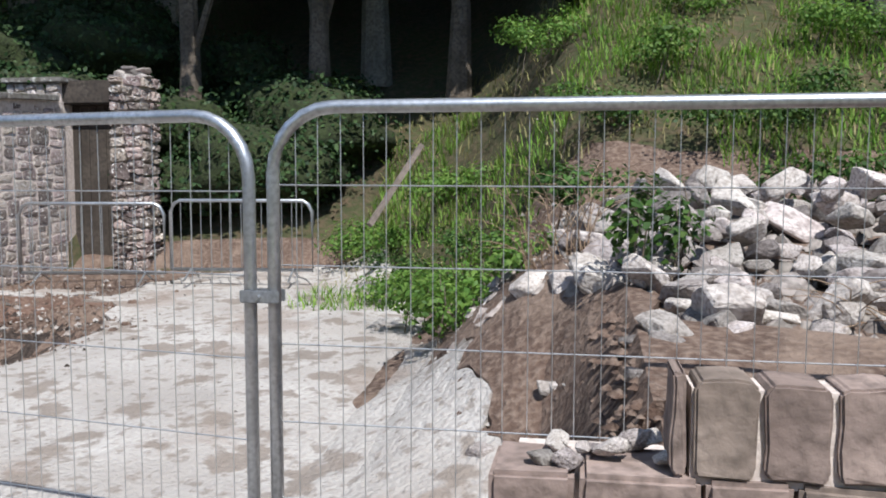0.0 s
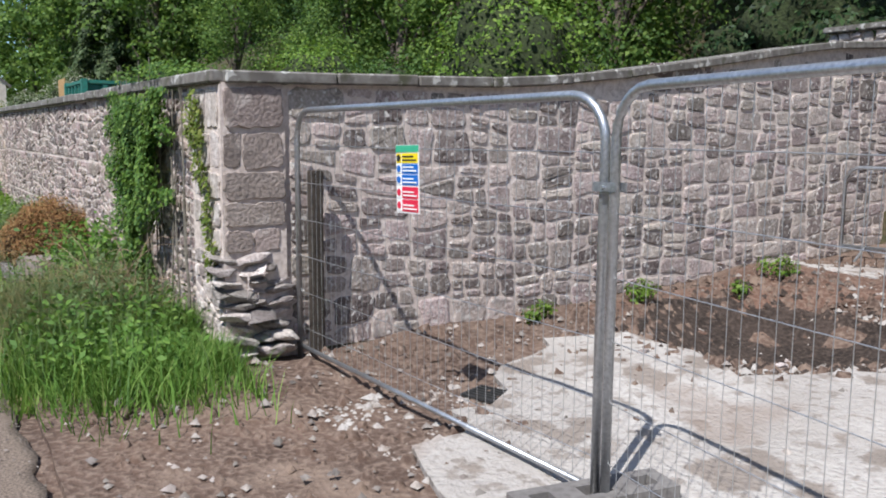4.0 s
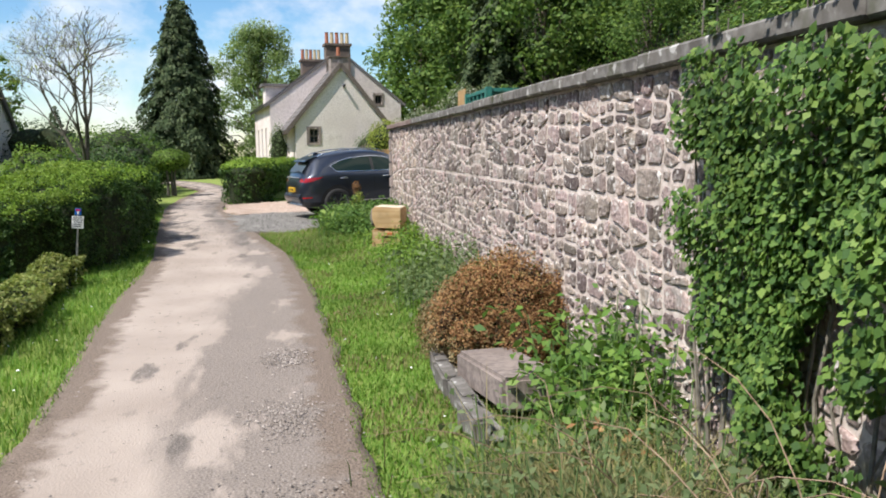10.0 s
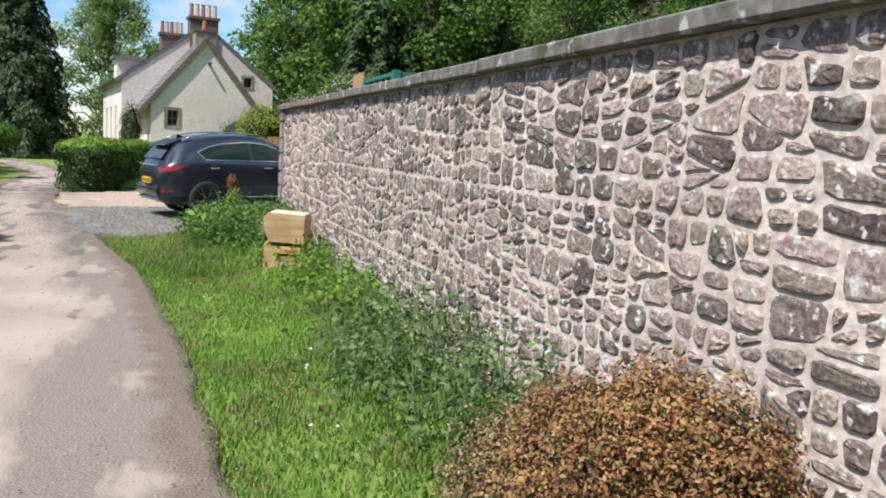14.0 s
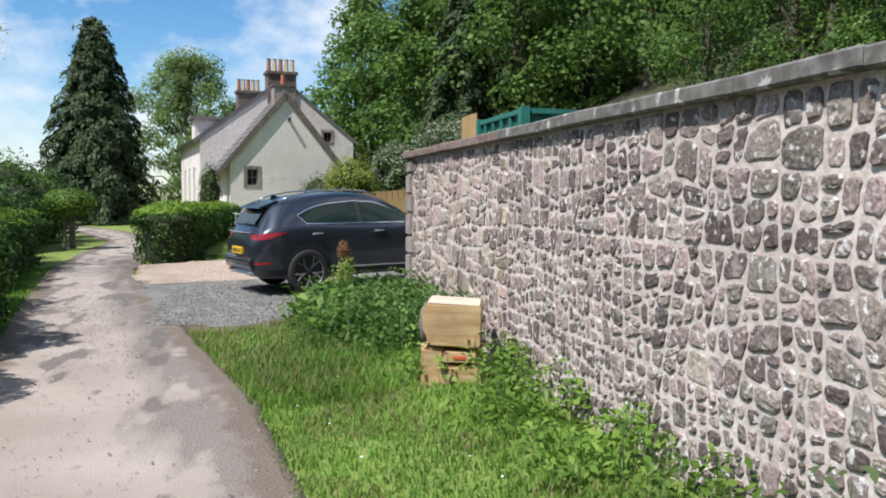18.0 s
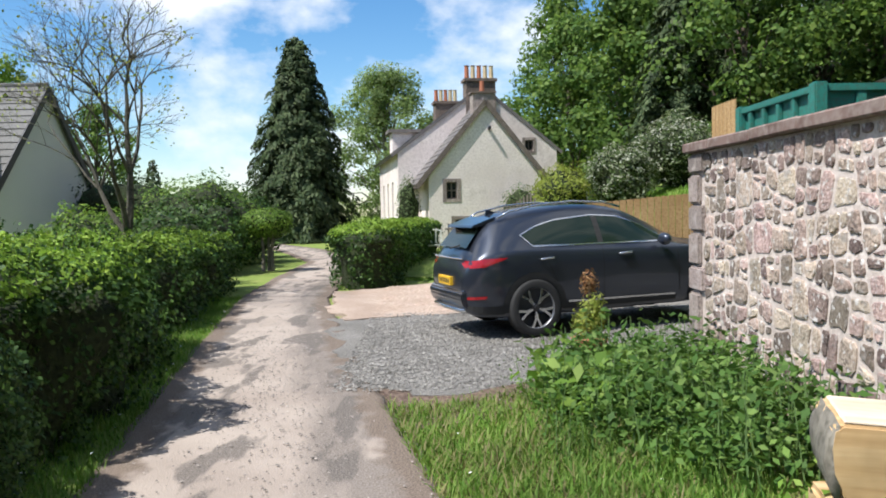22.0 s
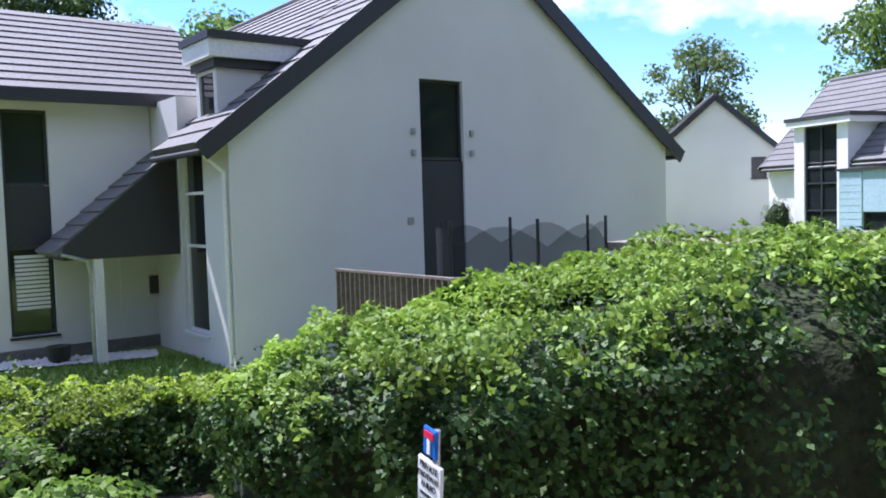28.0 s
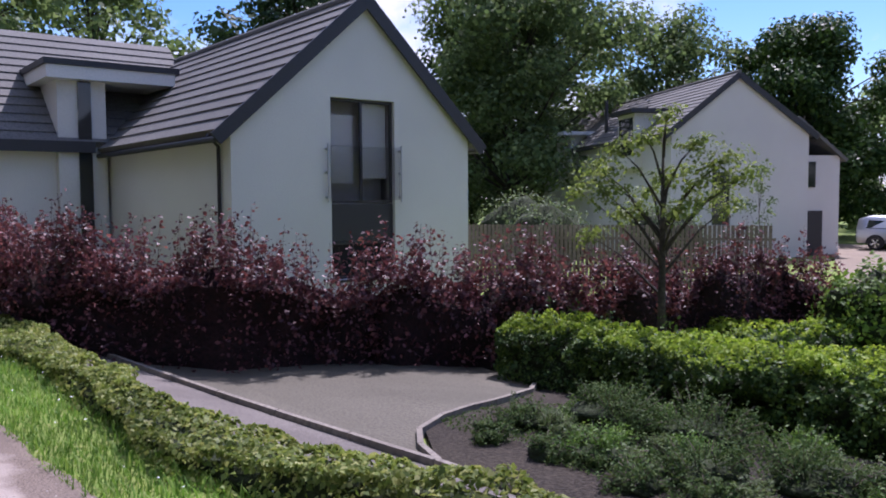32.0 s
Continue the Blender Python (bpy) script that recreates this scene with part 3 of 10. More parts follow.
def height(x, y):
    r, l = lane_edges(x)
    if l - 0.1 <= y <= r + 0.1:
        return 0.0
    if y < l:
        d = l - 0.1 - y
        h = -0.42 * smooth_step(0.3, 2.6, d) - 0.78 * smooth_step(3.0, 10.5, d)
        return h * (1.0 - 0.85 * smooth_step(-19.0, -29.0, x))
    d = y - r - 0.1
    if x > -0.4:
        h = 0.035 * max(0.0, d - 2)
        edge = 8.6 - 3.2 * smooth_step(4.6, 8.0, x)
        rise = max(0.0, y - edge)
        h += 0.62 * rise - 0.25 * max(0.0, rise - 26)
        h += 1.15 * smooth_step(5.9, 7.5, x) * smooth_step(0.3, 3.4, y)
        h += 0.85 * smooth_step(7.2, 7.6, x) * smooth_step(-0.40, -0.15, y) * smooth_step(3.0, 0.6, y)
        pit = ((x - 1.55) / 1.15) ** 2 + ((y - 4.25) / 1.25) ** 2
        h -= 0.42 * math.exp(-pit * pit * 1.6)
        h += 0.10 * math.exp(-((x - 0.6) ** 2 + (y - 5.6) ** 2) * 1.5)
        return h + 0.05 * fbm(x, y, 0, 0.9)
    if x > -16.6:
        if y < 0.4:
            return 0.18 * smooth_step(0.2, 1.9, d)
        return 0.9 + 0.03 * y + 0.55 * max(0.0, y - 7.5) - 0.2 * max(0.0, y - 36)
    h = 0.06 * smooth_step(1.0, 5.0, d) + 0.06 * max(0.0, d - 6.2)
    h += (1.55 * smooth_step(-0.6, 2.4, y) + 0.24 * max(0.0, min(y, 11.0) - 3.2)) * smooth_step(-26.6, -27.6, x) * smooth_step(-44.0, -38.0, x)
    return h + 0.45 * max(0.0, y - 9.5) - 0.1 * max(0.0, y - 40)


def sheet(name, outline, lift, mat, step=0.25, wobble=0.0, skirt=0.15):
    """A thin layer over the ground inside an outline, with a skirt at its edge."""
    bm = bmesh.new()
    pts = []
    n = len(outline)
    for k in range(n):
        a, b = Vector(outline[k]), Vector(outline[(k + 1) % n])
        m = max(1, int((b - a).length / step))
        for j in range(m):
            p = a.lerp(b, j / m)
            w = wobble * fbm(p.x, p.y, 3.0, 1.7)
            pts.append(Vector((p.x + w, p.y + wobble * fbm(p.x, p.y, 9.0, 1.7))))
    vs = [bm.verts.new((p.x, p.y, 0)) for p in pts]
    f = bm.faces.new(vs)
    if f.normal.z < 0:
        f.normal_flip()
    bm.normal_update()
    xs, ys = [p.x for p in pts], [p.y for p in pts]
    for axis, lo, hi in ((0, min(xs), max(xs)), (1, min(ys), max(ys))):
        c = lo + step * 1.6
        while c < hi:
            co = [0, 0, 0]
            no = [0, 0, 0]
            co[axis], no[axis] = c, 1
            bmesh.ops.bisect_plane(bm, geom=list(bm.verts) + list(bm.edges) + list(bm.faces), plane_co=co, plane_no=no)
            c += step * 1.6
    rim = [e for e in bm.edges if len(e.link_faces) == 1]
    for v in bm.verts:
        v.co.z = height(v.co.x, v.co.y) + lift + 0.006 * fbm(v.co.x, v.co.y, 5.0, 2.5)
    r = bmesh.ops.extrude_edge_only(bm, edges=rim)
    for v in r["geom"]:
        if isinstance(v, bmesh.types.BMVert):
            v.co.z -= skirt
    bmesh.ops.recalc_face_normals(bm, faces=bm.faces)
    return bm_object(name, bm, mat, smooth=False)


def leaf_cloud(name, centres, size, mat, parent=None, normals=None, aspect=0.62, spread=0.6, droop=0.0):
    """Many small pointed leaves, each of two bent triangles pairs, at centres."""
    c = np.asarray(centres, float)
    n = len(c)
    s = np.asarray(size, float) * rng.uniform(0.65, 1.3, n)
    nd = rng.normal(size=(n, 3))
    nd /= np.linalg.norm(nd, axis=1)[:, None]
    if normals is not None:
        nd = nd * spread + np.asarray(normals, float)
        nd /= np.linalg.norm(nd, axis=1)[:, None]
    r = rng.normal(size=(n, 3))
    r[:, 2] -= droop
    u = r - (r * nd).sum(1)[:, None] * nd
    u /= np.linalg.norm(u, axis=1)[:, None] + 1e-9
    v = np.cross(nd, u)
    a, w = s[:, None], (s * aspect * 0.5)[:, None]
    tip, tail = c + u * a * 0.55, c - u * a * 0.45
    left, right = c + v * w + nd * a * 0.10, c - v * w + nd * a * 0.10
    verts = np.stack([tail, right, tip, left], 1).reshape(-1, 3)
    faces = np.arange(4 * n).reshape(-1, 4)
    return raw_mesh(name, verts, faces, mat, parent)


def lump(name, centre, radii, mat, parent=None, rough=0.25, detail=3, seed=0.0):
    """An uneven rounded body."""
    bm = bmesh.new()
    bmesh.ops.create_icosphere(bm, subdivisions=detail, radius=1.0)
    for v in bm.verts:
        d = v.co.normalized()
        k = 1 + rough * fbm(d.x * 1.3 + seed, d.y * 1.3, d.z * 1.3, 1.6)
        v.co = Vector((d.x * radii[0] * k, d.y * radii[1] * k, d.z * radii[2] * k)) + Vector(centre)
    return bm_object(name, bm, mat, parent, smooth=True)


def blob_points(n, centre, radii, rough=0.25, shell=0.22, seed=0.0):
    """Points in the outer shell of an uneven rounded body, and their outward ways."""
    d = rng.normal(size=(n, 3))
    d /= np.linalg.norm(d, axis=1)[:, None]
    k = np.array([1 + rough * fbm(p[0] * 1.3 + seed, p[1] * 1.3, p[2] * 1.3, 1.6) for p in d])
    k = k * (1 - shell * rng.random(n) ** 1.5) * 1.04
    return np.asarray(centre) + d * k[:, None] * np.asarray(radii), d


def clump_points(n, centres, radii, shell=0.45):
    """Points in the outer shells of several rounded clumps, and their outward ways."""
    centres, radii = np.asarray(centres, float), np.asarray(radii, float)
    w = radii.prod(axis=1) ** (2 / 3)
    k = rng.choice(len(centres), n, p=w / w.sum())
    d = rng.normal(size=(n, 3))
    d /= np.linalg.norm(d, axis=1)[:, None]
    r = 1 - shell * rng.random(n) ** 1.4 + 0.12 * rng.normal(size=n) * (rng.random(n) < 0.3)
    return centres[k] + d * radii[k] * r[:, None], d


def blades(name, points, tall, mat, parent=None, lean=0.35, width=0.012):
    """Grass blades, each a bent pointed strip."""
    p = np.asarray(points, float)
    n = len(p)
    h = tall * rng.uniform(0.5, 1.3, n)
    a = rng.uniform(0, 2 * np.pi, n)
    l = lean * h * rng.uniform(0.2, 1.5, n)
    side = np.stack([np.cos(a), np.sin(a), 0 * a], 1) * (width * rng.uniform(0.6, 1.4, n))[:, None]
    fall = np.stack([-np.sin(a), np.cos(a), 0 * a], 1) * l[:, None]
    up = np.array([0, 0, 1.0])
    mid = p + fall * 0.35 + up * (h * 0.6)[:, None]
    tip = p + fall + up * h[:, None]
    verts = np.stack([p - side, p + side, mid + side * 0.7, mid - side * 0.7, tip], 1).reshape(-1, 3)
    base = np.arange(n)[:, None] * 5
    tris = np.concatenate([base + np.array([[0, 1, 2]]), base + np.array([[0, 2, 3]]), base + np.array([[3, 2, 4]])])
    return raw_mesh(name, verts, tris, mat, parent)


def convex_rock(seed, flat=0.7):
    """An angular stone about one unit across."""
    r = random.Random(seed)
    bm = bmesh.new()
    for _ in range(18):
        d = Vector((r.gauss(0, 1), r.gauss(0, 1), r.gauss(0, 1))).normalized()
        d *= r.uniform(0.42, 0.55)
        bm.verts.new((max(-0.45, min(0.45, d.x * 1.25)), max(-0.36, min(0.36, d.y)), max(-0.32, min(0.32, d.z * flat * 1.2))))
    res = bmesh.ops.convex_hull(bm, input=list(bm.verts))
    bmesh.ops.delete(bm, geom=[v for v in bm.verts if not v.link_faces], context="VERTS")
    bmesh.ops.bevel(bm, geom=list(bm.edges), offset=0.025, segments=1, affect="EDGES")
    bmesh.ops.recalc_face_normals(bm, faces=bm.faces)
    me = bpy.data.meshes.new("rock")
    bm.to_mesh(me)
    bm.free()
    return me


def rubble_cells(u0, u1, v0, v1, wide, tall, r, tilt=10.0):
    """Outlines of fitted rubble stones: a rectangle cut again and again along slightly slanting lines."""
    cells, stack = [], [[(u0, v0), (u1, v0), (u1, v1), (u0, v1)]]
    while stack:
        poly = stack.pop()
        us, vs = [p[0] for p in poly], [p[1] for p in poly]
        w, h = max(us) - min(us), max(vs) - min(vs)
        if w < wide * 1.2 and h < tall * 1.2 or w < wide * 1.9 and h < tall * 1.9 and r.random() < 0.34:
            cells.append(poly)
            continue
        upright = w / wide > h / tall * r.uniform(0.8, 1.25)
        f = r.uniform(0.38, 0.62)
        a = radians(r.gauss(0, tilt) + (90 if upright else 0))
        pu, pv = min(us) + w * (f if upright else 0.5), min(vs) + h * (0.5 if upright else f)
        nu, nv = -math.sin(a), math.cos(a)
        side = [(u - pu) * nu + (v - pv) * nv for u, v in poly]
        one, two = [], []
        for k in range(len(poly)):
            p, q, fp, fq = poly[k], poly[(k + 1) % len(poly)], side[k], side[(k + 1) % len(poly)]
            (one if fp <= 0 else two).append(p)
            if fp * fq < 0:
                t = fp / (fp - fq)
                m = (p[0] + (q[0] - p[0]) * t, p[1] + (q[1] - p[1]) * t)
                one.append(m)
                two.append(m)
        if len(one) < 3 or len(two) < 3:
            cells.append(poly)
        else:
            stack += [one, two]
    return cells


def stone_shape(cell, gap, proud, place, r, round_off=0.10, dressed=False):
    """Vertices and faces of one rubble stone set in a wall; place turns (u, v, out) into the world."""
    n = len(cell)
    mu, mv = sum(p[0] for p in cell) / n, sum(p[1] for p in cell) / n
    g = gap * r.uniform(0.7, 1.6)
    o = []
    for a, b in zip(cell, cell[1:] + cell[:1]):
        l = math.hypot(b[0] - a[0], b[1] - a[1])
        if l < 0.012:
            continue
        c = min(0.45, round_off + 0.012 / l) * r.uniform(0.6, 1.2)
        o.append((a[0] + (b[0] - a[0]) * c, a[1] + (b[1] - a[1]) * c))
        if l > 0.13:
            m = r.uniform(-0.05, 0.05) * l
            o.append(((a[0] + b[0]) / 2 - (b[1] - a[1]) / l * m, (a[1] + b[1]) / 2 + (b[0] - a[0]) / l * m))
        o.append((b[0] + (a[0] - b[0]) * c, b[1] + (a[1] - b[1]) * c))
    if len(o) < 5:
        return None
    w = max(p[0] for p in o) - min(p[0] for p in o)
    h = max(p[1] for p in o) - min(p[1] for p in o)
    if min(w, h) < 0.03:
        return None
    su, sv = 1 - 2 * g / w, 1 - 2 * g / h
    k = min(w, h) * 0.035
    o = [(mu + (u - mu) * su + r.uniform(-k, k), mv + (v - mv) * sv + r.uniform(-k, k)) for u, v in o]
    n = len(o)
    p = proud * r.uniform(0.45, 1.6)
    tu, tv = r.uniform(-0.5, 0.5) * p / w, r.uniform(-0.5, 0.5) * p / h
    rise = lambda u, v, q: q * p + tu * (u - mu) + tv * (v - mv)
    rings = ((1.0, -0.02, 0.0), (0.985, 0.6, 0.1), (0.95, 1.0, 0.0)) if dressed else ((1.0, -0.02, 0.0), (0.975, 0.55, 0.12), (0.86, 0.95, 0.2), (0.5, 1.05, 0.28))
    verts = []
    for sc, q, wob in rings:
        for u, v in o:
            a, b = mu + (u - mu) * sc, mv + (v - mv) * sc
            verts.append(place(a, b, -0.02 if q < 0 else rise(a, b, q) + p * r.uniform(-wob, wob)))
    faces = []
    for a in range(0, (len(rings) - 1) * n, n):
        faces += [(a + k, a + (k + 1) % n, a + n + (k + 1) % n, a + n + k) for k in range(n)]
    if dressed:
        return verts, faces + [tuple(range(2 * n, 3 * n))]
    verts.append(place(mu, mv, rise(mu, mv, 1.05)))
    faces += [(3 * n + k, 3 * n + (k + 1) % n, 4 * n) for k in range(n)]
    return verts, faces


def stone_wall(parent, cells, gap, proud, place, r, near, mats, name="stone", dressed=False):
    """Rubble stones: those for which near(u, v) holds are objects of their own, the rest one mesh."""
    av, af = [], []
    count = 0
    for cell in cells:
        s = stone_shape(cell, gap, proud, place, r, 0.10, dressed)
        if not s:
            continue
        if near(sum(p[0] for p in cell) / len(cell), sum(p[1] for p in cell) / len(cell)) and count < 300:
            me = bpy.data.meshes.new(name)
            me.from_pydata(s[0], [], s[1])
            me.materials.append(mats[0])
            ob = new(name, me)
            ob.parent = parent
            count += 1
        else:
            n = len(av)
            av += s[0]
            af += [tuple(k + n for k in f) for f in s[1]]
    if av:
        me = bpy.data.meshes.new("stones")
        me.from_pydata(av, [], af)
        me.materials.append(mats[1])
        ob = new("stones", me)
        ob.parent = parent
        ob["kind"] = "stuff"


def ground_sheet():
    """One sheet of ground out to the horizon, fine near the lane."""
    def axis(lo, hi, f0, f1, fine):
        a = list(np.arange(f0, f1 + 1e-6, fine))
        s, p = fine, f0
        while p > lo:
            s *= 1.35
            p -= s
            a.insert(0, p)
        s, p = fine, f1
        while p < hi:
            s *= 1.35
            p += s
            a.append(p)
        return a
    xs, ys = axis(-900, 900, -34, 16, 0.4), axis(-900, 700, -28, 14, 0.4)
    verts = [(x, y, height(x, y) - 0.035 + 0.025 * noise.noise((x * 1.7, y * 1.7, 0))) for x in xs for y in ys]
    m = len(ys)
    faces = [(i * m + j, (i + 1) * m + j, (i + 1) * m + j + 1, i * m + j + 1) for i in range(len(xs) - 1) for j in range(m - 1)]
    g = raw_mesh("ground", verts, faces, [M["turf"], M["forest_floor"], M["soil"]], smooth=True)
    mid = [(0.5 * (xs[i] + xs[i + 1]), 0.5 * (ys[j] + ys[j + 1])) for i in range(len(xs) - 1) for j in range(m - 1)]
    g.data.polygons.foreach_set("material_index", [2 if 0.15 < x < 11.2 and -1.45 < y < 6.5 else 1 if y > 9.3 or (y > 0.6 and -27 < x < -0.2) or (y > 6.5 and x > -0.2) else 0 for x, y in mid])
    return structure(g, "grassy uneven ground falling away from the lane", "ground")


ground_sheet()


def lane_sheet():
    """The lane as one fine grid between its two edges, turned down at the rim."""
    x0, x1 = min(q[0] for q in LANE), max(q[0] for q in LANE)
    n, m = int((x1 - x0) / 0.12), 30
    verts = []
    for i in range(n + 1):
        x = x0 + (x1 - x0) * i / n
        top, low = lane_edges(x)
        top += 0.06 * fbm(x, 0.0, 3.0, 1.7)
        low += 0.06 * fbm(x, 5.0, 9.0, 1.7)
        for j in range(-1, m + 2):
            y = low + (top - low) * min(1.0, max(0.0, j / m))
            verts.append((x, y, height(x, y) - (0.15 if j in (-1, m + 1) else 0.0)))
    k = m + 3
    faces = [(i * k + j, (i + 1) * k + j, (i + 1) * k + j + 1, i * k + j + 1) for i in range(n) for j in range(k - 1)]
    return raw_mesh("road", verts, faces, M["road"], smooth=True)


road = structure(lane_sheet(), "single-track lane of worn pale tarmac with potholes", "road")
POTHOLES = ((-2.75, -1.88, 0.62, 0.34), (-4.3, -1.92, 0.42, 0.24), (-5.8, -1.93, 0.34, 0.2), (-8.3, -2.32, 0.34, 0.13), (-9.2, -2.1, 0.28, 0.11), (-11.5, -2.55, 0.36, 0.15), (-7.6, -2.45, 0.33, 0.14), (-13.2, -2.9, 0.4, 0.18))
BARED = ((-16.6, -4.3, 0.9, 0.38), (-19.9, -4.95, 1.1, 0.35), (-24.2, -4.9, 1.3, 0.4), (-14.2, -4.25, 0.9, 0.2), (-18.0, -3.8, 0.8, 0.42), (-16.3, -3.4, 0.5, 0.4), (-21.1, -4.05, 0.9, 0.3))
for name, spots in (("pothole", POTHOLES), ("bared", BARED)):
    worn = road.data.attributes.new(name, "FLOAT", "POINT")
    worn.data.foreach_set("value", [max(0.0, max(1.5 - math.hypot((v.co.x - x) / rx, (v.co.y - y) / ry) for x, y, rx, ry in spots)) for v in road.data.vertices])
dirt = road.data.attributes.new("edge_dirt", "FLOAT", "POINT")
dirt.data.foreach_set("value", [smooth_step(0.55, 0.02, min(lane_edges(v.co.x)[0] - v.co.y, v.co.y - lane_edges(v.co.x)[1])) * 0.68 for v in road.data.vertices])

far_worn = road.data.attributes.new("far_worn", "FLOAT", "POINT")
far_worn.data.foreach_set("value", [smooth_step(-11.0, -16.0, v.co.x) for v in road.data.vertices])
across = road.data.attributes.new("across", "FLOAT", "POINT")
across.data.foreach_set("value", [(v.co.y - lane_edges(v.co.x)[1]) / (lane_edges(v.co.x)[0] - lane_edges(v.co.x)[1]) - 0.22 * smooth_step(-6.5, -10.5, v.co.x) for v in road.data.vertices])

# lane wall and site wall
WALL_END = -16.5



# ---- stone walls ----


def coping(parent, place, length, step, z_of, over, thick, r, name="coping_stone"):
    """Coping slabs end to end along a wall top."""
    u = 0.0
    while u < length - 0.05:
        w = min(step * r.uniform(0.75, 1.25), length - u)
        bm = bmesh.new()
        for a, b in ((u + 0.004, u + w - 0.004),):
            corners = []
            for uu in (a, b):
                z = z_of(uu) + r.uniform(-0.006, 0.006)
                for d in (-over, 0.50):
                    for h in (0, thick):
                        corners.append(bm.verts.new(place(uu, z + h, -d)))
            for f in ((0, 1, 3, 2), (4, 6, 7, 5), (0, 4, 5, 1), (2, 3, 7, 6), (0, 2, 6, 4), (1, 5, 7, 3)):
                bm.faces.new([corners[k] for k in f])
        bmesh.ops.recalc_face_normals(bm, faces=bm.faces)
        bmesh.ops.bevel(bm, geom=list(bm.edges), offset=0.012, segments=1, affect="EDGES")
        part(name, bm, M["coping_red" if length > 16 and u > 12.2 else "coping"], parent)
        u += w


def lane_top(u):
    return 1.985 + 0.0055 * u


def site_top(u):
    return 1.985 + 0.02 * u + 0.95 * smooth_step(2.0, 8.6, u) * 0.62


def build_lane_wall():
    r = random.Random(11)
    n = 34
    bm = bmesh.new()
    prev = None
    for k in range(n + 1):
        u = -WALL_END * k / n
        ring = [bm.verts.new(p) for p in ((-u, 0.015, -0.3), (-u, 0.015, lane_top(u)), (-u, 0.45, lane_top(u)), (-u, 0.45, -0.3))]
        if prev:
            for j in range(4):
                bm.faces.new((prev[j], prev[(j + 1) % 4], ring[(j + 1) % 4], ring[j]))
        else:
            bm.faces.new(ring)
        prev = ring
    bm.faces.new(prev[::-1])
    bmesh.ops.recalc_face_normals(bm, faces=bm.faces)
    w = structure(bm_object("wall_lane", bm, M["mortar"]), "old rubble stone wall with pale mortar along the lane", "wall")
    place = lambda u, v, out: (-u, 0.015 - out, v * lane_top(u) / lane_top(0))
    top = lane_top(0) - 0.005
    cells = []
    for a, b, wide, tall in ((0.62, 7.9, 0.185, 0.115), (7.9, 12.6, 0.135, 0.125)):
        for c in range(3):
            lo, hi = top * c / 3, top * (c + 1) / 3
            k = (0.82, 0.95, 1.12)[c]
            cells += rubble_cells(a, b, lo, hi, wide * k, tall * k, r)
    stone_wall(w, cells, 0.0115, 0.011, place, r, lambda u, v: 4.4 < u < 9.2 and v > 0.1, (M["stone"], M["stone_far"]))
    cells = rubble_cells(12.6, 16.2, 0.0, top, 0.185, 0.155, r)
    stone_wall(w, cells, 0.0125, 0.011, place, r, lambda u, v: False, (M["stone_warm"], M["stone_warm"]))
    # dressed stones at the wall's west end
    z = 0.0
    k = 0
    while z < lane_top(16.5) - 0.06:
        h = min(r.uniform(0.2, 0.36), lane_top(16.5) - z)
        d = 0.34 if k % 2 else 0.24
        bm = box(WALL_END - 0.03, -0.02, z + 0.008, WALL_END + d, 0.44, z + h - 0.008, 0.018)
        part("quoin", bm, M["quoin"], w)
        z, k = z + h, k + 1
    coping(w, lambda u, v, out: (-u, 0.015 - out, v), 16.58, 0.85, lane_top, 0.07, 0.085, r)
    return w


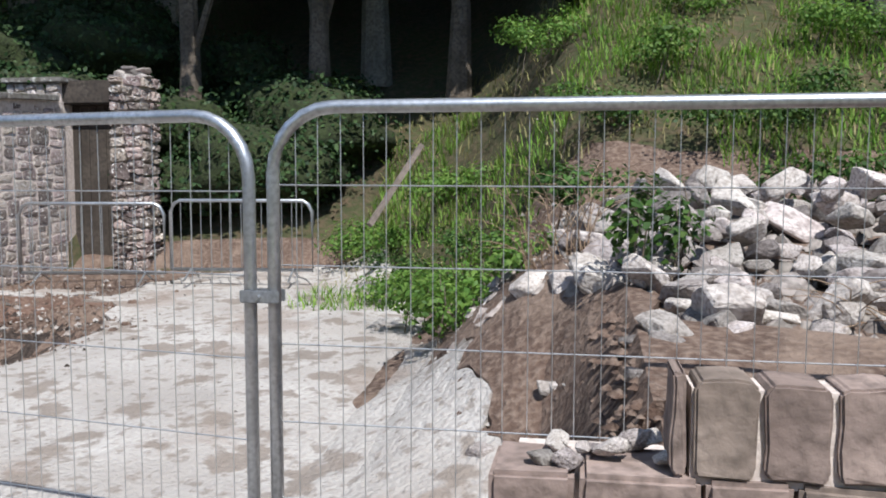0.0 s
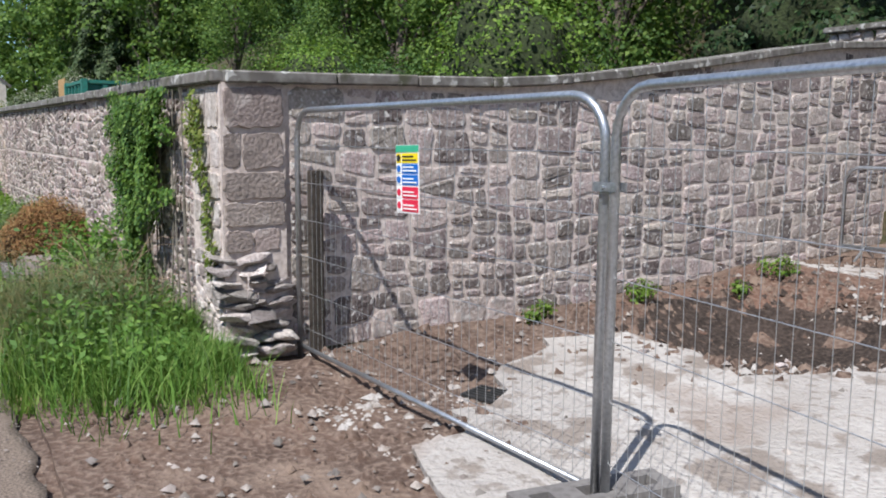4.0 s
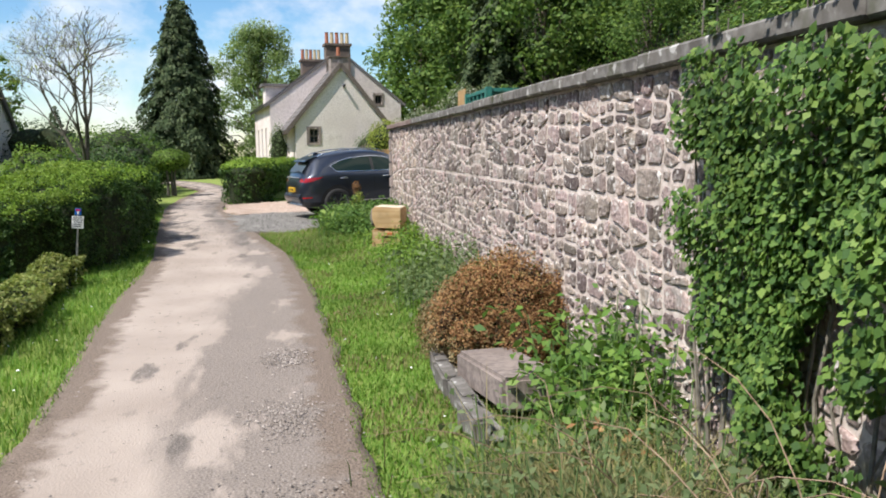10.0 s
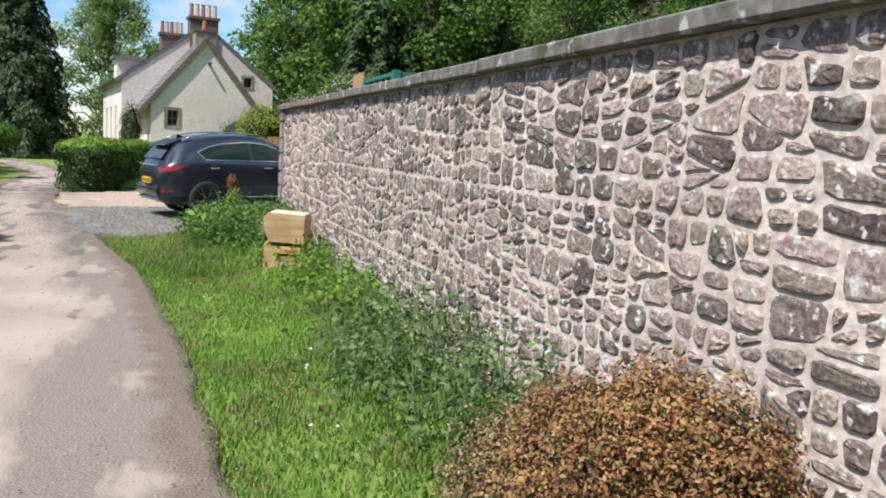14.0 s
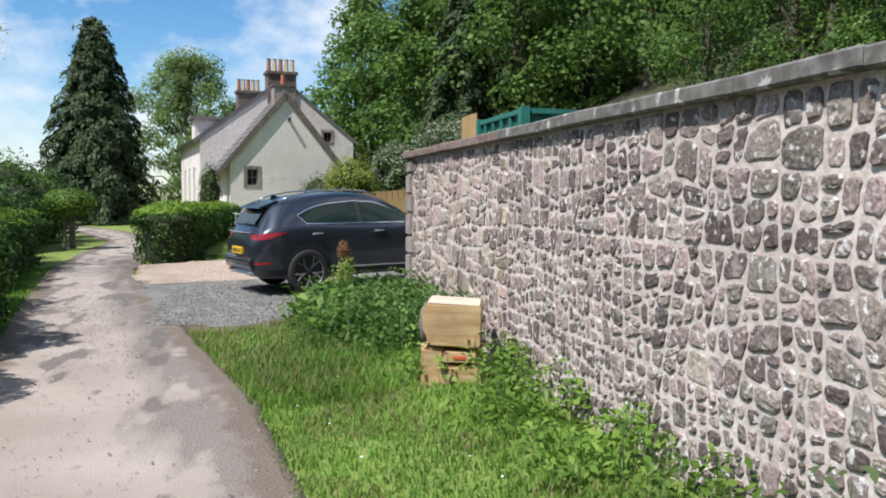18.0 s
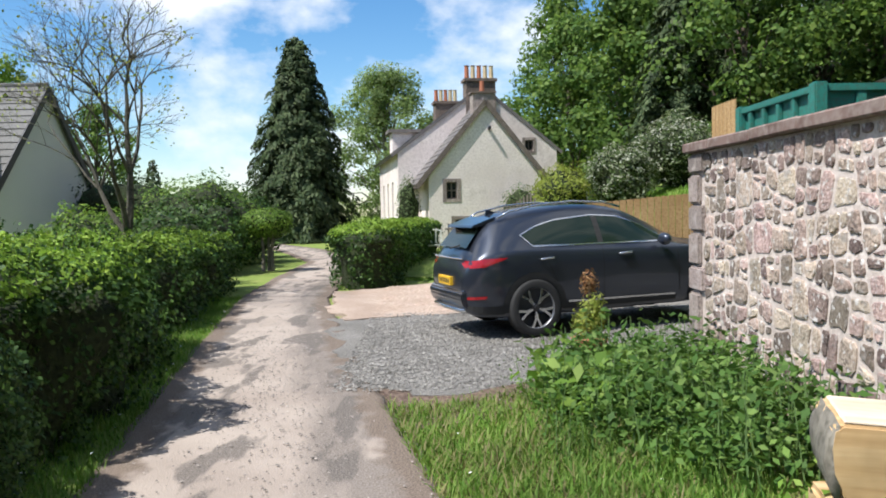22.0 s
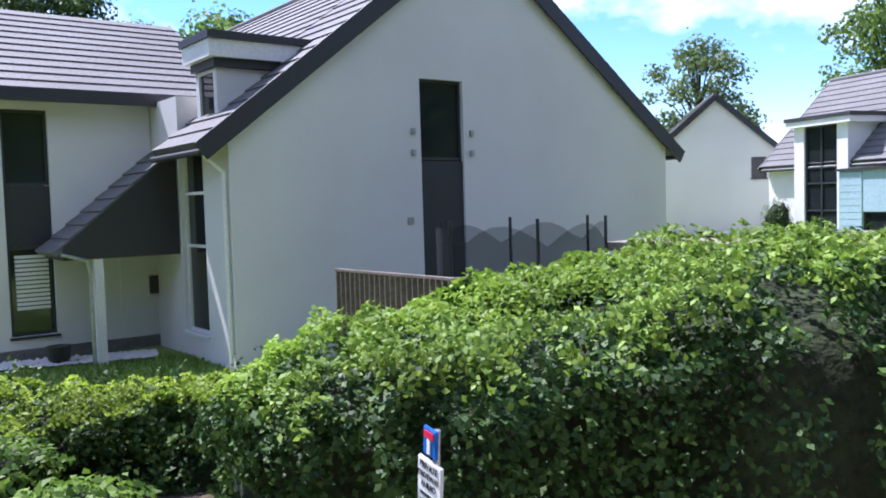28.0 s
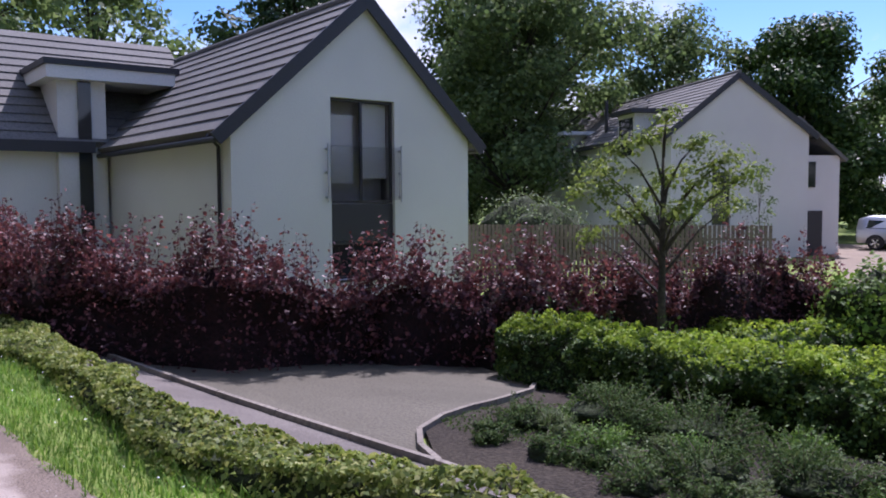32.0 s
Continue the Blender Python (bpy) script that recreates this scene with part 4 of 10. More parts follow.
def build_site_wall():
    r = random.Random(5)
    n = 20
    bm = bmesh.new()
    prev = None
    for k in range(n + 1):
        u = 0.45 + (8.6 - 0.45) * k / n
        ring = [bm.verts.new(p) for p in ((-0.02, u, -0.3), (-0.02, u, site_top(u)), (-0.47, u, site_top(u)), (-0.47, u, -0.3))]
        if prev:
            for j in range(4):
                bm.faces.new((prev[j], prev[(j + 1) % 4], ring[(j + 1) % 4], ring[j]))
        else:
            bm.faces.new(ring)
        prev = ring
    bm.faces.new(prev[::-1])
    bmesh.ops.recalc_face_normals(bm, faces=bm.faces)
    w = structure(bm_object("wall_site", bm, M["mortar"]), "old rubble stone wall beside the cleared building site", "wall")
    place = lambda u, v, out: (-0.02 + out, u, v)
    cells = rubble_cells(0.5, 4.2, 0.02, 1.99, 0.26, 0.165, r, 6.0) + rubble_cells(4.2, 8.6, 0.02, 2.36, 0.27, 0.165, r, 6.0)
    cells += [c for c in rubble_cells(5.2, 8.6, 2.37, 2.92, 0.26, 0.16, r, 6.0) if max(p[1] for p in c) < site_top(min(p[0] for p in c)) - 0.01]
    stone_wall(w, cells, 0.013, 0.010, place, r, lambda u, v: True, (M["site_stone"], M["site_stone_far"]))
    coping(w, lambda u, v, out: (-0.02 + out, u + 0.03, v), 8.4, 0.9, lambda u: site_top(u + 0.03), 0.07, 0.085, r)
    # corner pier of large dressed blocks, broken near the foot
    part("pier_core", box(-0.66, 0.0, -0.2, 0.004, 0.47, 1.97), M["mortar"], w)
    site = lambda u, v, out: (0.004 + out, u, v)
    lane = lambda u, v, out: (-u, -out, v)

    def ashlar(u0, u1, z0, z1):
        """An uneven block outline with a few points along each edge."""
        edge = []
        for (a, b), (c, d) in (((u0, z0), (u1, z0)), ((u1, z0), (u1, z1)), ((u1, z1), (u0, z1)), ((u0, z1), (u0, z0))):
            for t in (0.03, 0.35, 0.66):
                edge.append((a + (c - a) * t + r.uniform(-0.008, 0.008), b + (d - b) * t + r.uniform(-0.008, 0.008)))
        return edge

    rows = ((1.67, 1.965, (0.005, 0.465)), (1.39, 1.65, (0.005, 0.15, 0.46)), (1.17, 1.375, (0.005, 0.465)), (0.98, 1.16, (0.005, 0.465)), (0.80, 0.97, (0.005, 0.22, 0.42)))
    stone_wall(w, [ashlar(a, b, z0, z1) for z0, z1, cuts in rows for a, b in zip(cuts, cuts[1:])], 0.006, 0.012, site, r, lambda u, v: True, (M["quoin"], M["quoin"]), "quoin", True)
    # Lime-smeared stone, paler also to put the lane face's sunlight into colour.
    face = ((1.67, 1.965, (0.02, 0.30, 0.62)), (1.39, 1.65, (0.02, 0.22, 0.5)), (1.17, 1.375, (0.02, 0.34, 0.6)), (0.98, 1.16, (0.02, 0.2, 0.42, 0.62)), (0.80, 0.97, (0.02, 0.25, 0.5)))
    stone_wall(w, [ashlar(a, b, z0, z1) for z0, z1, cuts in face for a, b in zip(cuts, cuts[1:])], 0.009, 0.010, lane, r, lambda u, v: True, (M["lime_stone"], M["lime_stone"]), "quoin", True)
    stone_wall(w, rubble_cells(0.0, 0.64, 0.03, 0.79, 0.17, 0.10, r), 0.007, 0.012, lane, r, lambda u, v: True, (M["lime_stone"], M["lime_stone"]))
    for k in range(26):
        z = 0.10 + 0.66 * (k // 3) / 8
        s = r.uniform(0.2, 0.36)
        me = convex_rock(200 + k % 6, 0.3)
        me.materials.append(M["pale_rock"])
        ob = new("broken_stone", me)
        ob.parent = w
        out = 0.16 * (1 - z / 0.8) ** 1.0
        ob.matrix_world = pose(-0.06 + out * r.uniform(0.2, 1.2), 0.02 + 0.17 * (k % 3) + out * r.uniform(0, 1.0) + r.uniform(-0.03, 0.03), z, r.uniform(-15, 15), r.uniform(-15, 15), r.uniform(0, 360)) @ Matrix.Diagonal((s, s, s * 0.8, 1))
    return w


lane_wall = build_lane_wall()
site_wall = build_site_wall()

# ---- cleared building site ----
structure(sheet("site_ground", [(-0.02, -0.05), (0.1, -1.25), (3.0, -1.42), (7.1, -1.42), (7.1, -0.3), (10.5, 0.1), (11, 5.2), (6.0, 7.2), (3.6, 9.3), (-0.02, 9.2)], 0.012, M["soil"], 0.3, 0.03), "bare brown soil of the cleared site", "ground")
structure(sheet("concrete_slab", [(2.1, 0.5), (1.35, 1.5), (0.95, 2.2), (1.25, 2.75), (2.5, 2.6), (2.9, 3.6), (2.75, 5.0), (1.8, 6.4), (2.2, 8.3), (4.6, 9.0), (5.8, 6.6), (6.0, 4.9), (6.3, 3.4), (6.9, 2.0), (7.12, 1.3), (7.1, 0.3), (6.8, -0.6), (5.2, -1.1), (3.6, -0.9), (2.9, -0.2)], 0.05, M["concrete"], 0.2, 0.30), "broken pale concrete slab covered in dust", "slab")
structure(sheet("concrete_patch", [(0.2, 5.9), (0.5, 6.9), (1.5, 6.9), (1.3, 6.1)], 0.04, M["concrete"], 0.15, 0.15), "patch of broken pale concrete", "slab")


structure(sheet("heap_foot", [(6.1, 5.6), (6.35, 3.5), (6.85, 2.1), (7.1, 1.35), (7.15, 0.1), (8.6, 0.05), (8.6, 0.9), (7.9, 1.2), (7.4, 2.4), (7.0, 3.6), (6.7, 5.4)], 0.06, M["soil"], 0.12, 0.22), "dark crumbly earth at the foot of the rubble heap", "soil")


def on_heap(x, y):
    """Whether a place lies on the rubble heap and not on the bare earth before it."""
    return y > 2.7 - 1.6 * smooth_step(7.0, 8.2, x) + 0.3 * noise.noise((x * 2, y * 2, 0))


def stone_chips():
    """Loose chips and crumbs on the site floor."""
    r = np.random.default_rng(3)
    n = 2600
    x, y = r.uniform(0.2, 7.2, n), r.uniform(-1.2, 8.6, n)
    s = 0.012 + 0.035 * r.random(n) ** 3
    verts, faces = [], []
    base = np.array([(1, 0, 0), (-0.6, 0.8, 0), (-0.5, -0.9, 0), (0.1, 0.1, 0.8)])
    for k in range(n):
        a = r.uniform(0, 6.28)
        m = np.array([[math.cos(a), -math.sin(a), 0], [math.sin(a), math.cos(a), 0], [0, 0, 1]])
        p = (base * r.uniform(0.6, 1.3, (4, 1))) @ m.T * s[k] + (x[k], y[k], height(x[k], y[k]) + 0.03)
        i = len(verts)
        verts += p.tolist()
        faces += [(i, i + 1, i + 3), (i + 1, i + 2, i + 3), (i + 2, i, i + 3)]
    ob = raw_mesh("stone_chips", verts, faces, M["chips"])
    tagged(ob, "loose stone chips scattered over the site floor", "rubble", "", "stuff")


M["chips"] = by_object(rough_surface("stone_chip", (0.20, 0.175, 0.155), (0.32, 0.285, 0.26), (0.13, 0.112, 0.10), 3, 20, 0.95, 0.5, 0.01), 0.5, 1.5, 0.01, True)
stone_chips()


def soil_clods():
    """Crumbled soil round the dug pit and along the wall foot."""
    r = np.random.default_rng(12)
    verts, faces = [], []
    base = np.array([(1, 0.1, 0), (0, 0.9, 0), (-1, 0, 0), (0.1, -0.8, 0), (0.3, 0.2, 0.8), (-0.4, -0.1, 0.85)])
    tri = [(0, 1, 4), (1, 5, 4), (1, 2, 5), (2, 3, 5), (3, 4, 5), (3, 0, 4)]
    for k in range(3200):
        if k % 2:
            a, q = r.uniform(0, 6.28), r.normal(1.05, 0.22)
            x, y = 1.55 + 1.15 * q * math.cos(a), 4.25 + 1.2 * q * math.sin(a)
        else:
            x, y = r.uniform(0.1, 2.6), r.uniform(-1.1, 7.5)
        if x < 0.1:
            continue
        s = 0.015 + 0.06 * r.random() ** 2.5
        a = r.uniform(0, 6.28)
        m = np.array([[math.cos(a), -math.sin(a), 0], [math.sin(a), math.cos(a), 0], [0, 0, 1]])
        p = (base * r.uniform(0.6, 1.4, (6, 1))) @ m.T * s + (x, y, height(x, y) + 0.005)
        i = len(verts)
        verts += p.tolist()
        faces += [tuple(i + q for q in f) for f in tri]
    tagged(raw_mesh("soil_clods", verts, faces, M["soil"]), "crumbled dark soil heaped round the pit", "soil", "", "stuff")


soil_clods()


def fence_panel(a, b, z0, z1, label):
    """A mesh site fence panel with a round-cornered tube frame between two plan points."""
    ax, bx = Vector((*a, 0)), Vector((*b, 0))
    length = (bx - ax).length
    m = Matrix.Translation(ax) @ Matrix.Rotation(math.atan2(bx.y - ax.y, bx.x - ax.x), 4, "Z")
    e = thing("mesh_fence", m, label, "fence", "site fence panels")
    rad, rt = 0.20, 0.021
    path = [(0, 0, z0)]
    for k in range(7):
        t = math.pi * (1 - k / 12)
        path.append((rad + rad * math.cos(t), 0, z1 - rad + rad * math.sin(t)))
    for k in range(7):
        t = math.pi * (0.5 - k / 12)
        path.append((length - rad + rad * math.cos(t), 0, z1 - rad + rad * math.sin(t)))
    path.append((length, 0, z0))
    part("frame", tube(path, rt, 10), M["galv"], e, "galvanised tube frame", True)
    part("bottom_rail", tube([(0, 0, z0 + 0.10), (length, 0, z0 + 0.10)], 0.016, 8), M["galv"], e, "", True)
    bm = bmesh.new()
    n = int(length / 0.072)
    for k in range(1, n):
        u = length * k / n
        top = z1
        if u < rad:
            top = z1 - rad + math.sqrt(max(0.0, rad * rad - (rad - u) ** 2))
        if u > length - rad:
            top = z1 - rad + math.sqrt(max(0.0, rad * rad - (u - length + rad) ** 2))
        tube_into(bm, [(u, 0.004, z0 + 0.10), (u + 0.004 * math.sin(k * 2.3), 0.004, (z0 + top) / 2), (u, 0.004, top)], 0.0017, 3, False)
    ob = part("mesh_infill", bm, M["wire"], e, "thin wire uprights")
    ob["kind"] = "stuff"
    for k in range(6):
        z = z0 + 0.24 + (z1 - z0 - 0.48) * k / 5
        part("mesh_wire", tube([(0, 0.008, z), (length / 2, 0.012, z - 0.006), (length, 0.008, z)], 0.0022, 4), M["wire"], e)
    return e


J0, J1, J2 = (0.08, 0.53), (3.12, 0.56), (6.36, 0.02)
fence_panel(J0, J1, 0.0, 1.80, "galvanised mesh fence panel leaning at the stone wall")
fence_panel((3.19, 0.55), J2, 0.0, 1.82, "galvanised mesh fence panel carrying a warning sign")
fence_panel((6.44, 0.02), (9.92, 0.04), 0.10, 1.84, "galvanised mesh fence panel in front of the rubble pile")


def clamp(x, y, z, ang):
    e = thing("fence_clamp", pose(x, y, z, 0, 0, ang), "galvanised bolted clamp joining two fence posts", "clamp", "fence clamps")
    part("plate", box(-0.065, -0.032, -0.02, 0.065, -0.024, 0.02, 0.003), M["galv"], e)
    part("plate", box(-0.065, 0.024, -0.02, 0.065, 0.032, 0.02, 0.003), M["galv"], e)
    part("bolt", tube([(0, -0.05, 0), (0, 0.05, 0)], 0.007, 6), M["galv"], e)


clamp(3.155, 0.555, 1.42, 0)
clamp(6.40, 0.02, 1.25, 0)


def foot_block(x, y, ang):
    """A recycled block foot with holes for the fence legs."""
    e = thing("ballast_block", pose(x, y, height(x, y) - 0.01, 0, 0, ang), "grey concrete fence foot with holes in its top", "ballast block", "ballast blocks")
    bm = bmesh.new()
    for x0, x1 in ((-0.37, -0.30), (-0.20, -0.07), (0.07, 0.20), (0.30, 0.37)):
        box_into(bm, x0, -0.105, 0.0, x1, 0.105, 0.13)
    for y0, y1 in ((-0.105, -0.045), (0.045, 0.105)):
        for x0, x1 in ((-0.30, -0.20), (-0.07, 0.07), (0.20, 0.30)):
            box_into(bm, x0, y0, 0.0, x1, y1, 0.13)
    box_into(bm, -0.30, -0.045, 0, 0.30, 0.045, 0.06)
    part("block", bm, M["block"], e)


M["block"] = rough_surface("dark_cast_block", (0.15, 0.14, 0.135), (0.20, 0.19, 0.18), (0.12, 0.11, 0.105), 3, 30, 0.9, 0.4, 0.006)
foot_block(3.15, 0.53, 78)
foot_block(6.40, 0.02, 85)


def letters(name, text, size, mat, parent, m, label=""):
    cu = bpy.data.curves.new(name, "FONT")
    cu.body, cu.size, cu.align_x, cu.align_y, cu.extrude = text, size, "CENTER", "CENTER", 0.0008
    tmp = bpy.data.objects.new(name, cu)
    scene.collection.objects.link(tmp)
    dg = bpy.context.evaluated_depsgraph_get()
    me = bpy.data.meshes.new_from_object(tmp.evaluated_get(dg))
    bpy.data.objects.remove(tmp)
    me.materials.clear()
    me.materials.append(mat)
    ob = new(name, me)
    ob.parent = parent
    ob.matrix_local = m @ Matrix.Rotation(radians(90), 4, "X")
    if label:
        ob["label"] = label
    return ob


for nm, c in (("sign_white", (0.80, 0.80, 0.78)), ("sign_yellow", (0.80, 0.62, 0.01)), ("sign_blue", (0.01, 0.13, 0.48)), ("sign_red", (0.62, 0.02, 0.06)), ("sign_green", (0.05, 0.38, 0.22)), ("sign_black", (0.02, 0.02, 0.02))):
    M[nm] = plain(nm, c, 0.45, 0, 0.4, 0.03)


def bar(parent, x0, x1, z0, z1, mat, name, out=0.004, label=""):
    return part(name, box(x0, -out - 0.001, z0, x1, -out + 0.0015, z1), mat, parent, label)


def keep_out_sign():
    ang = math.degrees(math.atan2(J2[1] - J1[1], J2[0] - J1[0]))
    u = Vector((math.cos(radians(ang)), math.sin(radians(ang))))
    p = Vector(J1) + u * 1.54
    e = thing("safety_sign", pose(p.x, p.y, 1.245, 0, 1.0, ang) @ Matrix.Translation((0, -0.012, 0)), "white plastic warning sign wired to the fence mesh", "sign")
    part("board", box(-0.155, -0.002, 0, 0.155, 0.002, 0.385), M["sign_white"], e)
    bar(e, -0.147, 0.147, 0.215, 0.275, M["sign_yellow"], "yellow_band")
    bar(e, -0.147, 0.147, 0.008, 0.075, M["sign_blue"], "blue_band")
    tri = bmesh.new()
    for s, y in ((0.058, -0.0045), (0.047, -0.006)):
        tri.faces.new([tri.verts.new(q) for q in ((-s, y, 0.288 + (0.058 - s) * 0.5), (s, y, 0.288 + (0.058 - s) * 0.5), (0, y, 0.288 + s * 1.6))])
    tri.faces.ensure_lookup_table()
    tri.faces[1].material_index = 1
    part("warning_triangle", tri, [M["sign_black"], M["sign_yellow"]], e)
    disc = bmesh.new()
    bmesh.ops.create_cone(disc, cap_ends=True, segments=28, radius1=0.05, radius2=0.05, depth=0.003, matrix=Matrix.Translation((0, -0.004, 0.146)) @ Matrix.Rotation(radians(90), 4, "X"))
    part("blue_disc", disc, M["sign_blue"], e)
    letters("mark", "!", 0.075, M["sign_black"], e, pose(0, -0.0075, 0.320))
    letters("mark", "!", 0.10, M["sign_white"], e, pose(0, -0.0065, 0.146))
    letters("lettering", "Warning", 0.052, M["sign_black"], e, pose(0, -0.006, 0.250))
    bar(e, -0.085, 0.085, 0.220, 0.226, M["sign_black"], "small_print", 0.0065)
    letters("lettering", "Keep out", 0.062, M["sign_white"], e, pose(0, -0.006, 0.041))


def site_notice():
    ang = math.degrees(math.atan2(J1[1] - J0[1], J1[0] - J0[0]))
    u = Vector((math.cos(radians(ang)), math.sin(radians(ang))))
    p = Vector(J0) + u * 1.52
    e = thing("safety_sign", pose(p.x, p.y, 1.19, 0, -1.5, ang) @ Matrix.Translation((0, -0.012, 0)), "multicoloured site safety notice wired to the fence", "sign")
    part("board", box(-0.12, -0.002, 0, 0.12, 0.002, 0.385), M["sign_white"], e)
    bar(e, -0.12, 0.12, 0.345, 0.383, M["sign_green"], "green_band")
    for z0, z1, c, k in ((0.285, 0.338, "sign_yellow", "yellow_panel"), (0.225, 0.278, "sign_blue", "blue_panel"), (0.160, 0.218, "sign_blue", "blue_panel"), (0.085, 0.150, "sign_red", "red_panel"), (0.010, 0.078, "sign_red", "red_panel")):
        bar(e, -0.055, 0.112, z0, z1, M[c], k)
        bar(e, -0.112, -0.064, z0, z1, M["sign_yellow" if c == "sign_yellow" else "sign_white"], "symbol_panel")
        d = bmesh.new()
        bmesh.ops.create_cone(d, cap_ends=True, segments=18, radius1=0.02, radius2=0.02, depth=0.002, matrix=Matrix.Translation((-0.088, -0.0065, (z0 + z1) / 2)) @ Matrix.Rotation(radians(90), 4, "X"))
        part("symbol", d, M["sign_black" if c == "sign_yellow" else c], e)
        for j in range(2):
            bar(e, -0.045, 0.10 - 0.03 * j, z0 + 0.012 + 0.02 * j, z0 + 0.020 + 0.02 * j, M["sign_white" if c != "sign_yellow" else "sign_black"], "print_bar", 0.0065)


keep_out_sign()
site_notice()

# old gate post against the wall
gp = thing("timber_post", pose(0.085, 0.665, 0.0, 1, 2, 0), "dark weathered timber post standing against the wall", "post")
part("shaft", box(-0.045, -0.045, 0.0, 0.045, 0.045, 1.38, 0.008), M["old_timber"], gp)

# ruined pier and dark recess at the back of the site
rp = thing("ruined_pier", (0, 0, 0), "ruined rubble gable with a dark recess and a broken pier", "ruin")
rr = random.Random(31)
part("jamb_core", box(-0.95, 8.66, 0, -0.10, 9.2, 3.02), M["mortar"], rp)
part("pier_core", box(0.72, 8.62, 0, 1.16, 9.1, 3.05), M["mortar"], rp)
# Dark lintel and boards are added to stand in for the recess's deep shade.
part("lintel", box(-0.12, 8.70, 2.72, 0.74, 9.1, 3.06, 0.02), M["old_timber"], rp, "dark lintel added over the shaded recess")
for k in range(6):
    part("board", box(-0.095 + 0.136 * k, 8.92, 0.3, 0.03 + 0.136 * k, 8.95, 2.715), M["old_timber"], rp)
part("jamb_coping", box(-1.0, 8.56, 3.022, 0.0, 9.25, 3.10, 0.015), M["coping"], rp)
FACE = lambda u, v, o: (u, 8.645 - o, v)
stone_wall(rp, rubble_cells(-0.95, -0.10, 0.3, 3.02, 0.17, 0.13, rr), 0.010, 0.03, FACE, rr, lambda u, v: True, (M["pale_rock"], M["pale_rock"]))
stone_wall(rp, rubble_cells(0.70, 1.20, 0.3, 3.1, 0.24, 0.17, rr), 0.010, 0.05, lambda u, v, o: (u, 8.60 - o, v), rr, lambda u, v: True, (M["stone"], M["stone_far"]))
stone_wall(rp, rubble_cells(8.62, 9.1, 0.3, 3.1, 0.24, 0.17, rr), 0.012, 0.05, lambda u, v, o: (1.17 + o, u, v), rr, lambda u, v: True, (M["stone"], M["stone_far"]))
for k in range(7):
    me = convex_rock(300 + k, 0.5)
    me.materials.append(M["pale_rock"])
    ob = new("loose_stone", me)
    ob.parent = rp
    ob.matrix_world = pose(0.74 + 0.065 * k, 8.78 + 0.05 * (k % 3), 3.08 + 0.07 * (k % 3), 0, 0, 40 * k) @ Matrix.Diagonal((0.3, 0.34, 0.24, 1))


def crowd_barrier(a, b, z, label):
    """A low tubular pedestrian barrier on splayed feet."""
    va, vb = Vector((*a, 0)), Vector((*b, 0))
    length = (vb - va).length
    e = thing("crowd_barrier", Matrix.Translation((a[0], a[1], z)) @ Matrix.Rotation(math.atan2(vb.y - va.y, vb.x - va.x), 4, "Z"), label, "barrier", "pedestrian barriers")
    path = [(0, 0, 0.12), (0, 0, 0.86), (0.05, 0, 0.96), (0.12, 0, 1.0), (length - 0.12, 0, 1.0), (length - 0.05, 0, 0.96), (length, 0, 0.86), (length, 0, 0.12), (0, 0, 0.12)]
    part("frame", tube(path, 0.023, 8), M["galv"], e, "", True)
    for k in range(1, 14):
        part("bar", tube([(length * k / 14, 0, 0.12), (length * k / 14, 0, 1.0)], 0.006, 5), M["galv"], e)
    for u in (0.25, length - 0.25):
        part("foot", tube([(u, -0.28, 0.0), (u, -0.2, 0.03), (u, 0, 0.13), (u, 0.2, 0.03), (u, 0.28, 0.0)], 0.014, 6), M["galv"], e)


crowd_barrier((0.40, 6.97), (2.19, 7.30), height(1.5, 7.1) + 0.12, "galvanised pedestrian barrier across the back of the site")
crowd_barrier((2.24, 7.38), (4.05, 7.58), height(3.2, 7.4) + 0.14, "galvanised pedestrian barrier beside the overgrown bank")

# small things lying on the slab
for x, y, a, s in ((4.15, 1.2, 30, 0.24), (4.02, 1.66, 18, 0.15)):
    e = thing("paving_slab", pose(x, y, height(x, y) + 0.035, 0, 0, a), "dark square paving slab lying on the concrete", "slab", "loose slabs")
    part("slab", box(-s / 2, -s / 2, 0, s / 2, s / 2, 0.035, 0.005), M["block"], e)
dr = thing("drain_cover", pose(1.62, 1.13, height(1.62, 1.13) + 0.02, 0, 0, 20), "black plastic drain cover set in the soil", "drain cover")
part("frame", box(-0.16, -0.12, 0, 0.16, 0.12, 0.02, 0.004), M["rubber"], dr)
for k in range(5):
    part("bar", box(-0.13, -0.09 + 0.042 * k, 0.018, 0.13, -0.075 + 0.042 * k, 0.03), M["rubber"], dr)

# stub of walling with big blocks at its top
sw = structure(bm_object("wall_stub", box(7.22, -0.42, 0, 10.3, 0.0, 0.84), M["mortar"]), "stub of stone wall with large dressed blocks on top", "wall")
rs = random.Random(8)
for row, (z0, z1) in enumerate(((0.78, 0.90), (0.63, 0.77), (0.45, 0.62), (0.2, 0.44))):
    x = 7.17 + 0.02 * row
    while x < 10.2:
        w = rs.uniform(0.2, 0.3)
        bm = box(x + 0.006, -0.46, z0 + 0.004, x + w - 0.006, -0.2, z1 - 0.004, 0.014)
        for v in bm.verts:
            v.co += Vector([0.012 * noise.noise(v.co * 8 + Vector((k * 5, 0, 0))) for k in range(3)])
        part("block", bm, M["brown_slab"], sw)
        x += w
x = 7.605
